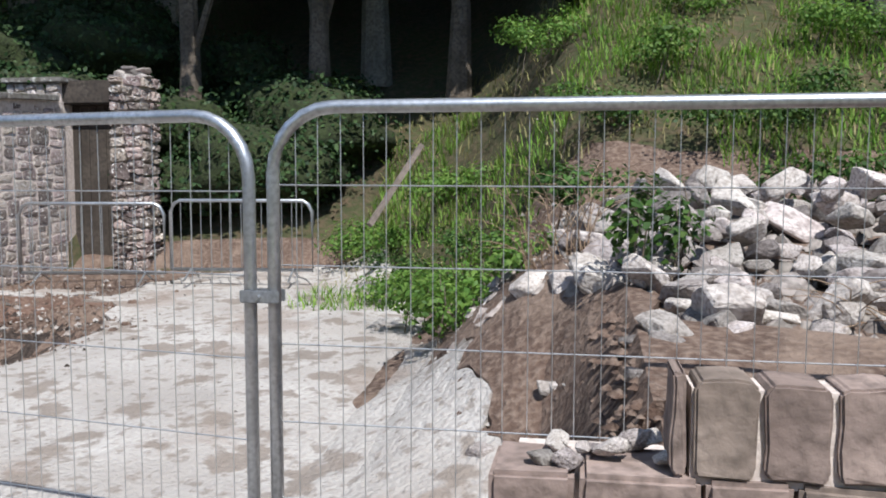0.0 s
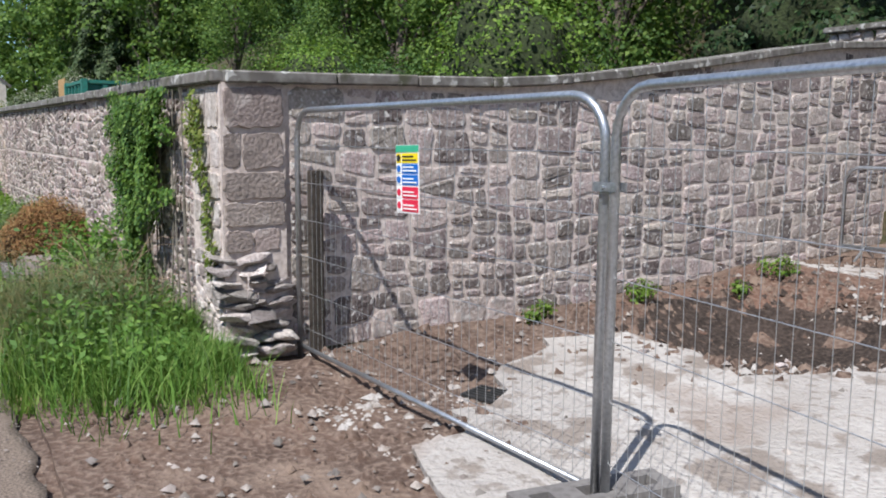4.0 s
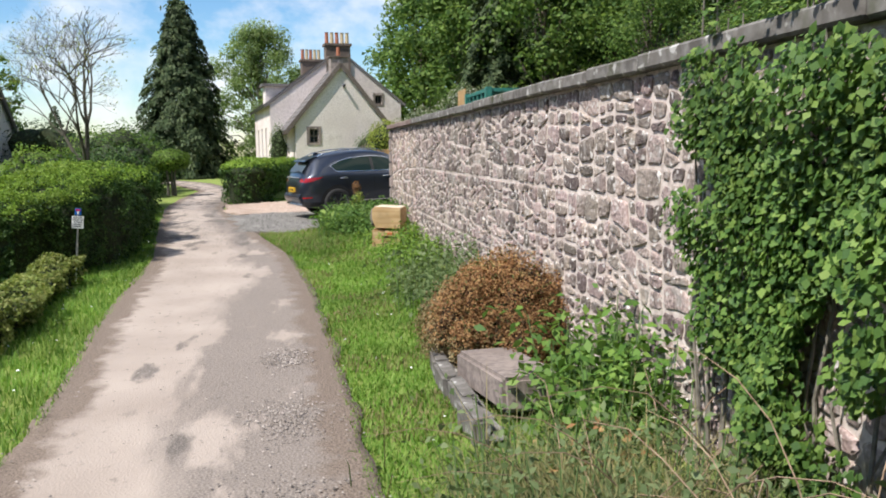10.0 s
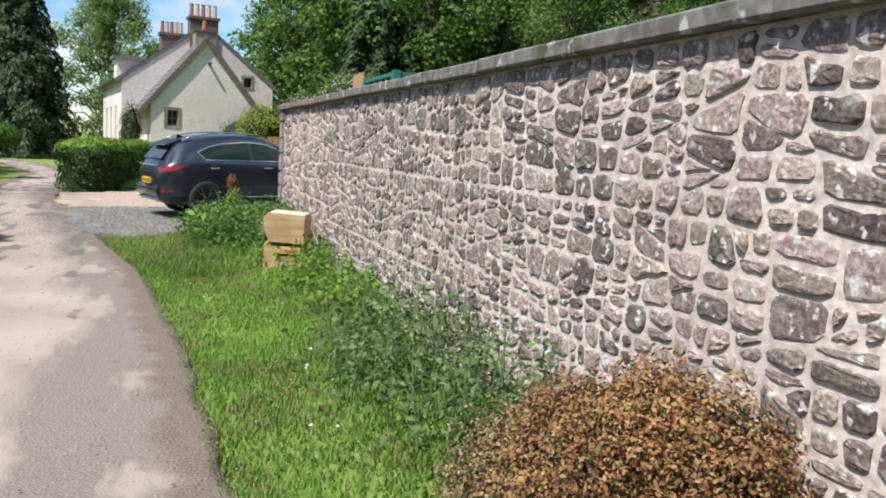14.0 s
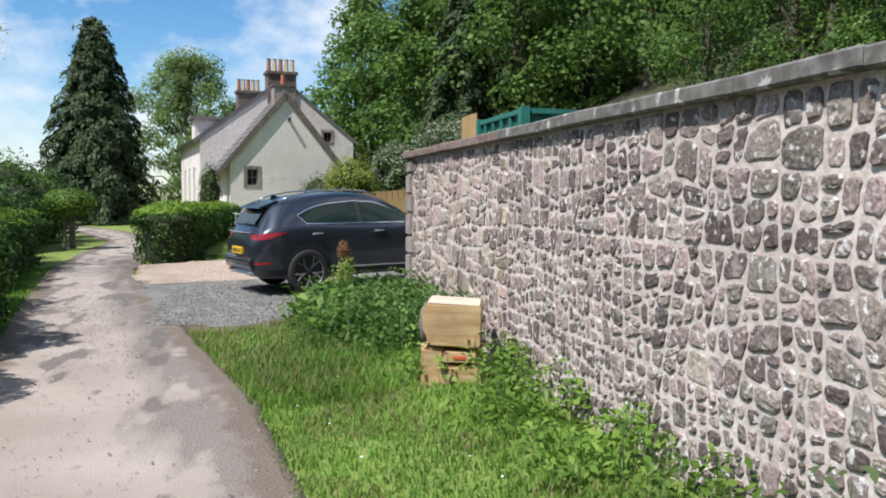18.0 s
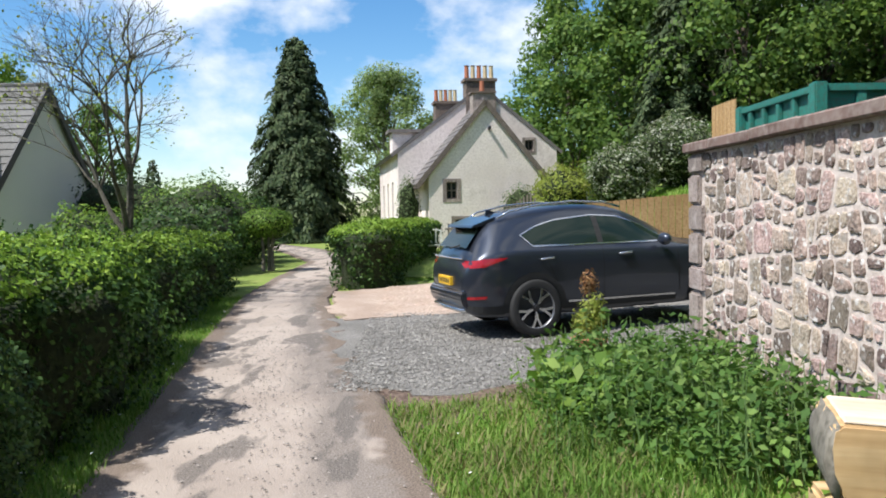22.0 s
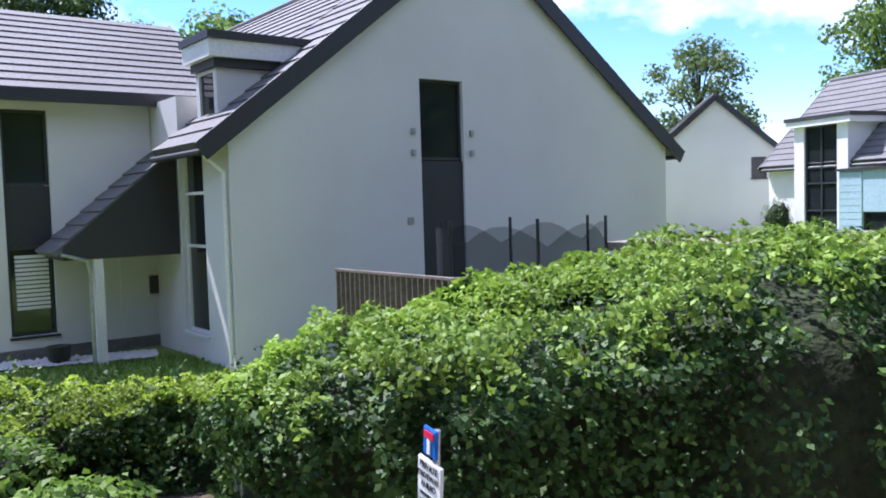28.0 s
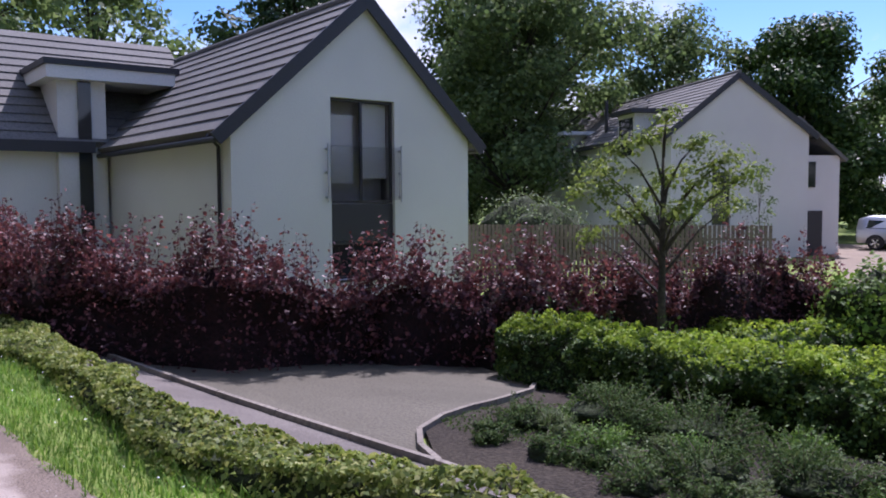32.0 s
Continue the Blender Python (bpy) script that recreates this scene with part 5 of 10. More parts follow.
for w in (0.05, 0.165, 0.165, 0.17, 0.16, 0.2, 0.18, 0.2, 0.2, 0.22):
    z1, out = 1.15 + rs.uniform(-0.02, 0.02), []
    for a, b in (((0.008, 0.905), (w - 0.008, 0.905)), ((w - 0.008, 0.905), (w - 0.008, z1)), ((w - 0.008, z1), (0.008, z1)), ((0.008, z1), (0.008, 0.905))):
        for t in (0.08, 0.36, 0.64, 0.92):
            out.append((x + a[0] + (b[0] - a[0]) * t + rs.uniform(-0.004, 0.004), a[1] + (b[1] - a[1]) * t + rs.uniform(-0.005, 0.005)))
    bm = prism(out, 0.16, "y", 0.007)
    for v in bm.verts:
        v.co += Vector((0, -0.45 + 0.006 * noise.noise(v.co * 9), 0))
    part("coping_block", bm, M["brown_slab"], sw)
    x += w
for k in range(24):
    me = convex_rock(350 + k % 4, 0.5)
    me.materials.append(M["pale_rock"])
    ob = new("broken_stone", me)
    ob.parent = sw
    s = rs.uniform(0.04, 0.11)
    ob.matrix_world = pose(7.3 + 0.035 * k * (1 + (k > 12)), -0.3 + rs.uniform(-0.12, 0.1), 0.915 + rs.uniform(0, 0.02), rs.uniform(-20, 20), 0, rs.uniform(0, 360)) @ Matrix.Diagonal((s, s, s, 1))

part("coping_mortar", box(7.66, -0.43, 0.88, 9.2, -0.30, 1.12), M["mortar"], sw)

# rubble pile
def rubble_fragments():
    """Smaller broken stone between the larger pieces."""
    r = np.random.default_rng(29)
    verts, faces = [], []
    base = np.array([(1, 0.1, 0), (0, 0.9, 0), (-1, 0, 0), (0.1, -0.8, 0), (0.3, 0.2, 0.7), (-0.4, -0.1, 0.75)])
    tri = [(0, 1, 4), (1, 5, 4), (1, 2, 5), (2, 3, 5), (3, 4, 5), (3, 0, 4)]
    for k in range(2400):
        x, y = r.uniform(6.6, 10.6), r.uniform(0.2, 4.9)
        if not on_heap(x, y):
            continue
        s = 0.025 + 0.075 * r.random() ** 2
        a = r.uniform(0, 6.28)
        m = np.array([[math.cos(a), -math.sin(a), 0], [math.sin(a), math.cos(a), 0.3 * r.normal()], [0, 0, 1]])
        p = (base * r.uniform(0.6, 1.4, (6, 1))) @ m.T * s + (x, y, height(x, y) + 0.01)
        i = len(verts)
        verts += p.tolist()
        faces += [tuple(i + q for q in f) for f in tri]
    tagged(raw_mesh("rubble_fragments", verts, faces, M["chips"]), "small broken stone filling the rubble heap", "rubble", "", "stuff")


rubble_fragments()
shapes = []
for k in range(14):
    me = convex_rock(400 + k, 0.52)
    me.materials.append(M["pale_rock"])
    shapes.append(me)


def pile():
    r = random.Random(17)
    spots = []
    for _ in range(300):
        x, y = r.uniform(7.0, 10.6), r.uniform(0.3, 4.8)
        if not on_heap(x, y):
            continue
        spots.append((x, y, r.uniform(0.14, 0.36)))
    for _ in range(14):
        spots.append((r.uniform(6.9, 8.4), r.uniform(0.4, 3.0), r.uniform(0.08, 0.22)))
    for _ in range(26):
        spots.append((r.uniform(0.2, 6.4), r.uniform(0.9, 8.4), r.uniform(0.06, 0.16)))
    spots += [(7.75, 0.95, 0.30), (8.05, 1.35, 0.40), (8.45, 1.3, 0.36), (7.3, 2.5, 0.26), (8.1, 3.1, 0.40), (8.75, 3.3, 0.44), (7.45, 3.0, 0.32)]
    for x, y, s in spots:
        extra = 0.45 * smooth_step(7.2, 8.2, x) * smooth_step(1.2, 3.2, y) * r.random() if s > 0.16 else 0.0
        ob = new("rock", r.choice(shapes))
        z = height(x, y) + s * 0.16 + extra * 0.7
        ob.matrix_world = pose(x, y, z, r.uniform(-35, 35), r.uniform(-35, 35), r.uniform(0, 360)) @ Matrix.Diagonal((s * r.uniform(0.8, 1.3), s * r.uniform(0.8, 1.2), s * r.uniform(0.7, 1.1), 1))
        tagged(ob, "angular pale broken stone on the rubble heap" if x > 6.9 else "broken stone lying on the bare soil", "rock", "rubble stones")


pile()


def weeds(name, spots, size, mat, label, category="weeds", n=900, leaf_size=0.06, core=None):
    e = thing(name, (0, 0, 0), label, category)
    centres, radii = [], []
    for x, y, r, h in spots:
        z = height(x, y)
        for _ in range(5):
            centres.append((x + rng.uniform(-0.6, 0.6) * r, y + rng.uniform(-0.6, 0.6) * r, z + h * rng.uniform(0.25, 0.8)))
            q = r * rng.uniform(0.35, 0.6)
            radii.append((q, q, h * 0.35))
    p, d = clump_points(n * len(spots), centres, radii, 0.8)
    leaf_cloud("leaves", p, leaf_size, mat, e, d + np.array([0, 0, 0.8]), 0.6, 0.7)
    bm = bmesh.new()
    for c, q in list(zip(centres, radii)):
        x, y, z = c
        tube_into(bm, [(x, y, height(x, y) - 0.03), (x + q[0] * 0.3, y, z), (x + q[0] * 0.2, y + q[1] * 0.4, z + q[2] * 0.8)], [0.008, 0.006, 0.003], 4, False)
    part("stem", bm, M["bark"] if core is None else core, e)
    return e


weeds("nettle_patch", [(6.5, 3.6, 0.6, 0.5), (6.2, 5.2, 0.7, 0.5), (5.6, 6.6, 0.8, 0.5), (6.6, 4.4, 0.5, 0.5), (7.0, 3.3, 0.3, 0.4)], 1, M["herb_leaf"], "bright green nettles beside the rubble heap", n=1000)
weeds("nettle_patch", [(7.75, 2.1, 0.36, 0.6), (7.4, 4.2, 0.5, 0.5), (9.4, 4.9, 0.8, 0.5), (8.4, 5.2, 0.7, 0.45), (10.3, 5.3, 0.8, 0.6)], 1, M["hedge_leaf"], "green weeds growing among the rubble", n=900)
weeds("weed_tuft", [(0.35, 2.6, 0.2, 0.2), (0.3, 3.9, 0.2, 0.22), (0.7, 5.4, 0.22, 0.25), (0.6, 4.9, 0.16, 0.18)], 1, M["lime_leaf"], "small weeds at the foot of the site wall", n=300, leaf_size=0.04)


def dead_twigs(x, y, r, h, n, mat, label):
    e = thing("dead_twigs", (0, 0, 0), label, "twigs")
    bm = bmesh.new()
    rr = random.Random(int(x * 100))
    for _ in range(n):
        a, b = rr.uniform(0, 6.28), rr.uniform(0.2, 1)
        x0, y0 = x + r * rr.uniform(-0.5, 0.5), y + r * rr.uniform(-0.4, 0.4)
        z0 = height(x0, y0)
        pts = []
        for k in range(7):
            f = k / 6
            reach, wob = r * f ** 1.6, 0.05 * noise.noise((x0 * 9, y0 * 9, f * 3))
            pts.append((x0 + reach * math.cos(a) + wob, y0 + reach * math.sin(a) - wob, z0 + h * b * (1.75 * f - 0.95 * f * f)))
        tube_into(bm, pts, [0.0036, 0.0034, 0.0031, 0.0027, 0.0023, 0.0018, 0.001], 4, False)
    part("stem", bm, mat, e)


M["dead_stem"] = rough_surface("dry_brown_stem", (0.26, 0.18, 0.12), (0.34, 0.25, 0.17), (0.18, 0.12, 0.08), 3, 20, 0.9, 0.3, 0.004)
dead_twigs(7.25, 2.9, 0.45, 0.85, 46, M["dead_stem"], "dry brown dead stems over the rubble")
dead_twigs(8.7, 1.3, 0.4, 0.3, 30, M["dead_stem"], "reddish dead twigs beside the blocks")
pk = thing("fallen_plank", (0, 0, 0), "pale timber plank leaning on the grassy bank", "plank")
part("plank", tube([(4.75, 7.75, 1.05), (5.22, 8.8, 2.1)], 0.045, 4), M["fence_wood"], pk)


# ---- houses ----


def wall_panel(u0, u1, base, top, openings, thick, place):
    """A wall with openings cut through it. top: a list of (u, z) along the top edge; place: (u, depth, z) to local space."""
    bm = bmesh.new()
    cuts = sorted({round(c, 4) for c in [u0, u1] + [u for u, z in top] + [v for o in openings for v in o[:2]] if u0 <= c <= u1})

    def top_at(u):
        for (a, za), (b, zb) in zip(top, top[1:]):
            if a <= u <= b:
                return za + (zb - za) * (u - a) / (b - a)
        return top[-1][1]

    def quad(pts):
        bm.faces.new([bm.verts.new(place(*p)) for p in pts])

    for a, b in zip(cuts, cuts[1:]):
        m = (a + b) / 2
        holes = sorted((o[2], o[3]) for o in openings if o[0] <= m <= o[1])
        z = base
        for lo, hi in holes + [(None, None)]:
            if lo is None:
                za, zb = top_at(a), top_at(b)
            else:
                za = zb = lo
            if min(za, zb) - z > 0.001:
                for d in (0, thick):
                    quad([(a, d, z), (b, d, z), (b, d, zb), (a, d, za)])
            if hi is not None:
                z = hi
        quad([(a, 0, top_at(a)), (b, 0, top_at(b)), (b, thick, top_at(b)), (a, thick, top_at(a))])
    for o0, o1, lo, hi in [o[:4] for o in openings]:
        for a, b, c, d in (((o0, lo), (o0, hi), 0, 0), ((o1, lo), (o1, hi), 0, 0), ((o0, lo), (o1, lo), 0, 0), ((o0, hi), (o1, hi), 0, 0)):
            quad([(a[0], 0, a[1]), (b[0], 0, b[1]), (b[0], thick, b[1]), (a[0], thick, a[1])])
    for u in (u0, u1):
        quad([(u, 0, base), (u, thick, base), (u, thick, top_at(u)), (u, 0, top_at(u))])
    bmesh.ops.recalc_face_normals(bm, faces=bm.faces)
    return bm


def placed_box(place, u0, u1, d0, d1, z0, z1, bevel=0.0):
    bm = box(u0, d0, z0, u1, d1, z1, bevel)
    for v in bm.verts:
        v.co = place(*v.co)
    bmesh.ops.recalc_face_normals(bm, faces=bm.faces)
    return bm


def window_in(e, place, u0, u1, z0, z1, bars=(), rails=(), sill=True, frame_mat="dark_trim", depth=0.09, glass="glass"):
    """A window set in an opening: frame members, mullions, pane and sill."""
    w = part("window", placed_box(place, u0, u1, depth + 0.05, depth + 0.06, z0, z1), M[glass], e)
    t = 0.055
    for a, b, c, d in ((u0, u0 + t, z0, z1), (u1 - t, u1, z0, z1), (u0 + t, u1 - t, z0, z0 + t), (u0 + t, u1 - t, z1 - t, z1)):
        part("frame", placed_box(place, a, b, depth, depth + 0.05, c, d), M[frame_mat], w)
    for u in bars:
        part("mullion", placed_box(place, u - t / 2, u + t / 2, depth, depth + 0.048, z0 + t, z1 - t), M[frame_mat], w)
    for z in rails:
        part("transom", placed_box(place, u0 + t, u1 - t, depth, depth + 0.046, z - t / 2, z + t / 2), M[frame_mat], w)
    if sill:
        part("sill", placed_box(place, u0 - 0.04, u1 + 0.04, -0.05, depth, z0 - 0.05, z0 - 0.004), M[frame_mat], w)
    return w


def tile_slope(e, eave_a, eave_b, ridge_b, ridge_a, courses, mat, name="roof_slope", thick=0.12):
    """A roof slope of lapped tile courses between four corners."""
    ea, eb, rb, ra = (Vector(p) for p in (eave_a, eave_b, ridge_b, ridge_a))
    n = (eb - ea).cross(ra - ea).normalized()
    if n.z < 0:
        n = -n
    bm = bmesh.new()
    vs = [bm.verts.new(p - n * thick) for p in (ea, eb, rb, ra)]
    bm.faces.new(vs)
    top = [bm.verts.new(p) for p in (ea, eb, rb, ra)]
    bm.faces.new(top)
    for j in range(4):
        bm.faces.new((vs[j], vs[(j + 1) % 4], top[(j + 1) % 4], top[j]))
    bmesh.ops.recalc_face_normals(bm, faces=bm.faces)
    deck = part(name, bm, mat, e)
    for k in range(courses):
        t0, t1 = k / courses, min(1.0, (k + 1.12) / courses)
        a0, b0, a1, b1 = ea.lerp(ra, t0), eb.lerp(rb, t0), ea.lerp(ra, t1), eb.lerp(rb, t1)
        bm = bmesh.new()
        vs = [bm.verts.new(p) for p in (a0 - n * 0.02, b0 - n * 0.02, b0 + n * 0.045, a0 + n * 0.045, b1 + n * 0.008, a1 + n * 0.008)]
        bm.faces.new((vs[0], vs[1], vs[2], vs[3]))
        bm.faces.new((vs[3], vs[2], vs[4], vs[5]))
        bm.faces.new((vs[0], vs[3], vs[5]))
        bm.faces.new((vs[1], vs[4], vs[2]))
        part("tile_course", bm, mat, deck)
    return deck


def beam(p, q, wide, tall, up=(0, 0, 1)):
    """A straight board from p to q."""
    p, q = Vector(p), Vector(q)
    d = (q - p).normalized()
    s = d.cross(Vector(up)).normalized() * wide / 2
    t = s.cross(d).normalized() * tall / 2
    bm = bmesh.new()
    ring = lambda o: [bm.verts.new(o + a * s + b * t) for a, b in ((-1, -1), (1, -1), (1, 1), (-1, 1))]
    r0, r1 = ring(p), ring(q)
    bm.faces.new(r0[::-1])
    bm.faces.new(r1)
    for j in range(4):
        bm.faces.new((r0[j], r0[(j + 1) % 4], r1[(j + 1) % 4], r1[j]))
    bmesh.ops.recalc_face_normals(bm, faces=bm.faces)
    return bm


FRONT = lambda u, d, z: Vector((u, d, z))


def gabled_block(e, W, L, base, eave, apex_u, apex, front_open=(), side_open=(), far_side_open=(), over=0.4, verge=0.12, wall="render_white", roof="roof_tile", courses=16, barge=0.26, trim="dark_trim", y0=0.0, cut=None):
    """Walls and roof of a gabled block whose gable stands at depth y0."""
    fp = lambda u, d, z: Vector((u, y0 + d, z))
    part("gable_wall", wall_panel(0, W, base, [(0, eave), (apex_u, apex), (W, eave)], list(front_open), 0.3, fp), M[wall], e)
    part("back_wall", wall_panel(0, W, base, [(0, eave), (apex_u, apex), (W, eave)], [], 0.3, lambda u, d, z: Vector((u, y0 + L - d, z))), M[wall], e)
    part("side_wall", wall_panel(y0 + 0.3, y0 + L - 0.3, base, [(y0 + 0.3, eave), (y0 + L - 0.3, eave)], list(side_open), 0.3, lambda u, d, z: Vector((d, u, z))), M[wall], e)
    part("side_wall", wall_panel(y0 + 0.3, y0 + L - 0.3, base, [(y0 + 0.3, eave), (y0 + L - 0.3, eave)], list(far_side_open), 0.3, lambda u, d, z: Vector((W - d, u, z))), M[wall], e)
    k0, k1 = (apex - eave) / apex_u, (apex - eave) / (W - apex_u)
    a, b = y0 - verge, y0 + L + verge
    up = 0.16
    near = b if cut is None else cut[0]
    tile_slope(e, (-over, a, eave - over * k0 + up), (-over, near, eave - over * k0 + up), (apex_u, near, apex + up), (apex_u, a, apex + up), courses, M[roof])
    if cut:
        tile_slope(e, (cut[1], near, eave + cut[1] * k0 + up), (cut[1], b, eave + cut[1] * k0 + up), (apex_u, b, apex + up), (apex_u, near, apex + up), courses - 4, M[roof])
        part("upper_wall", placed_box(FRONT, 0.02, cut[1] + 0.1, near + 0.05, 4.6, eave, eave + cut[1] * k0 - 0.05), M[wall], e)
    tile_slope(e, (W + over, a, eave - over * k1 + up), (W + over, b, eave - over * k1 + up), (apex_u, b, apex + up), (apex_u, a, apex + up), courses, M[roof])
    part("ridge", tube([(apex_u, a - 0.01, apex + up + 0.02), (apex_u, b + 0.01, apex + up + 0.02)], 0.09, 8), M[roof], e)
    for y in (a - 0.02, b + 0.02):
        part("bargeboard", beam((-over - 0.03, y, eave - over * k0 + 0.02), (apex_u, y, apex + 0.04), 0.05, barge), M[trim], e)
        part("bargeboard", beam((W + over + 0.03, y, eave - over * k1 + 0.02), (apex_u, y, apex + 0.04), 0.05, barge), M[trim], e)
    for u, k, end in ((-over, k0, near), (W + over, k1, b)):
        part("gutter", tube([(u, a, eave - over * k + 0.02), (u, end, eave - over * k + 0.02)], 0.06, 8), M[trim], e)


# house with the tall slit window
E_G = thing("house", pose(-11.87, -17.0, 0, 0, 0, 196.6), "white rendered modern house with a tall slit window", "house")
gabled_block(E_G, 11.8, 14.0, -1.6, 2.92, 5.6, 7.25, [(4.06, 5.16, -1.3, 4.08)], [(1.2, 2.4, -0.75, 2.75)], (), 0.50, 0.10, courses=18, barge=0.34, cut=(2.4, 1.2))
window_in(E_G, FRONT, 4.06, 5.16, 2.46, 4.08, sill=False)
part("dark_panel", placed_box(FRONT, 4.06, 5.16, 0.06, 0.14, -1.3, 2.44), M["dark_trim"], E_G, "dark grey panel below the window")
for u in (3.86, 5.36):
    for z in (2.60, 3.02):
        part("bracket", placed_box(FRONT, u - 0.05, u + 0.05, -0.06, 0.0, z - 0.06, z + 0.06, 0.01), M["galv"], E_G)
part("vent", placed_box(FRONT, 3.68, 3.82, -0.02, 0.02, 1.17, 1.32), M["galv"], E_G)
sp = lambda u, d, z: Vector((d, u, z))
window_in(E_G, sp, 1.2, 2.4, -0.75, 2.75, rails=(0.9, 1.9), frame_mat="white_trim")
part("downpipe", tube([(-0.42, 0.05, 2.5), (-0.06, 0.10, 2.2), (-0.06, 0.10, -1.2)], 0.04, 8), M["white_trim"], E_G)
# dormer on the near slope
part("dormer_roof", placed_box(FRONT, 0.06, 3.5, 0.85, 2.3, 4.66, 4.80), M["dark_trim"], E_G)
part("dormer_fascia", placed_box(FRONT, 0.10, 3.4, 0.9, 2.25, 4.34, 4.657), M["white_trim"], E_G)
part("dormer_soffit", placed_box(FRONT, 0.22, 2.3, 1.0, 2.15, 4.18, 4.337), M["dark_trim"], E_G)
part("dormer_cheek", placed_box(FRONT, 0.30, 2.2, 1.1, 1.2, 2.9, 4.177), M["render_white"], E_G)
part("dormer_cheek", placed_box(FRONT, 0.30, 2.2, 2.0, 2.1, 2.9, 4.177), M["render_white"], E_G)
window_in(E_G, lambda u, d, z: Vector((d + 0.28, u, z)), 1.2, 2.0, 2.8, 4.17, sill=False, frame_mat="white_trim", depth=0.02)
# wing with the porch
part("wing_wall", wall_panel(-3.45, 0.0, -1.6, [(-3.45, 3.9), (0.0, 3.9)], [(-2.8, -1.98, -0.75, 3.6)], 0.3, lambda u, d, z: Vector((u, 4.0 + d, z))), M["render_white"], E_G)
part("wing_wall", wall_panel(4.3, 11.9, -1.6, [(4.3, 3.9), (8.1, 6.2), (11.9, 3.9)], [], 0.3, lambda u, d, z: Vector((-3.45 + d + 0.17 * (u - 4.3), u, z))), M["render_white"], E_G)
wp = lambda u, d, z: Vector((u, 4.0 + d, z))
window_in(E_G, wp, -2.8, -1.98, 2.15, 3.6, sill=False)
part("dark_panel", placed_box(wp, -2.8, -1.98, 0.08, 0.15, 0.98, 2.14), M["dark_trim"], E_G)
lowwin = window_in(E_G, wp, -2.8, -1.98, -0.75, 0.97, sill=True)
for k in range(13):
    part("blind_slat", placed_box(wp, -2.66, -2.06, 0.125, 0.138, -0.25 + 0.083 * k, -0.19 + 0.083 * k), M["white_trim"], lowwin)
tile_slope(E_G, (-3.75, 3.62, 3.94), (2.0, 3.62, 3.94), (2.0, 8.1, 6.35), (-3.05, 8.1, 6.35), 12, M["roof_tile"])
part("fascia", placed_box(FRONT, -3.75, 0.4, 3.56, 3.64, 3.72, 3.95), M["dark_trim"], E_G)
tile_slope(E_G, (-2.4, 12.2, 3.94), (2.0, 12.2, 3.94), (2.0, 8.1, 6.35), (-3.05, 8.1, 6.35), 12, M["roof_tile"])
part("plinth", placed_box(FRONT, -3.47, 0.0, 3.96, 3.999, -1.5, -1.0), M["block"], E_G)
pg = bmesh.new()
for y in (2.5, 3.98):
    pg.faces.new([pg.verts.new(p) for p in ((-2.15, y, 0.74), (-0.02, y, 0.74), (-0.02, y, 2.78), (-2.15, y, 0.98))])
pg.verts.ensure_lookup_table()
for a, b in ((0, 1), (1, 2), (2, 3), (3, 0)):
    pg.faces.new((pg.verts[a], pg.verts[b], pg.verts[b + 4], pg.verts[a + 4]))
bmesh.ops.recalc_face_normals(pg, faces=pg.faces)
part("porch_roof", pg, M["dark_trim"], E_G, "dark boarded lean-to porch")
tile_slope(E_G, (-2.30, 2.52, 0.86), (-2.30, 4.0, 0.86), (-0.02, 4.0, 2.80), (-0.02, 2.52, 2.80), 8, M["roof_tile"], "porch_tiles", 0.06)
part("porch_post", placed_box(FRONT, -1.62, -1.46, 2.52, 2.68, -1.5, 0.74), M["white_trim"], E_G)
part("downpipe", tube([(-2.2, 2.45, 0.85), (-1.75, 2.5, 0.72), (-1.7, 2.5, 0.5), (-1.7, 2.5, -1.2)], 0.035, 8), M["galv"], E_G)
part("front_door", placed_box(wp, -0.75, -0.12, -0.02, 0.0, -1.1, 0.72), M["render_white"], E_G)
mbx = part("letter_box", placed_box(wp, -0.18, 0.0 - 0.0, -0.10, -0.025, -0.13, 0.25, 0.01), M["dark_trim"], E_G)

# house with the glazed balcony door
E_B = thing("house", pose(4.17, -8.49, 0, 0, 0, 270), "white rendered modern house with a glazed balcony door", "house")
gabled_block(E_B, 5.52, 10.0, -1.6, 2.9, 2.85, 5.45, [(2.06, 3.56, 0.0, 3.56)], (), (), 0.30, 0.10, courses=11, barge=0.26)
wb = window_in(E_B, FRONT, 2.06, 3.56, 1.5, 3.56, bars=(2.81,), sill=False, glass="clear_glass")
wb.visible_shadow = False
# Pale panels and backing added to stand in for reflections and a bright room.
for u0, u1, z0, z1 in ((2.12, 2.70, 1.9, 3.25), (2.92, 3.5, 2.0, 3.5)):
    part("blind", placed_box(FRONT, u0, u1, 0.24, 0.26, z0, z1), M["white_trim"], wb, "pale panel added behind the bright glass")
part("room_screen", placed_box(FRONT, 2.0, 3.62, 0.6, 0.62, 0.8, 3.7), M["render_white"], E_B)
part("dark_panel", placed_box(FRONT, 2.06, 3.56, 0.08, 0.16, 0.75, 1.49), M["dark_trim"], E_B)
window_in(E_B, FRONT, 2.06, 3.56, 0.0, 0.74, sill=True)
bal = part("balcony_glass", placed_box(FRONT, 2.0, 3.62, -0.09, -0.075, 1.56, 2.62), M["clear_glass"], E_B)
bal.visible_shadow = False
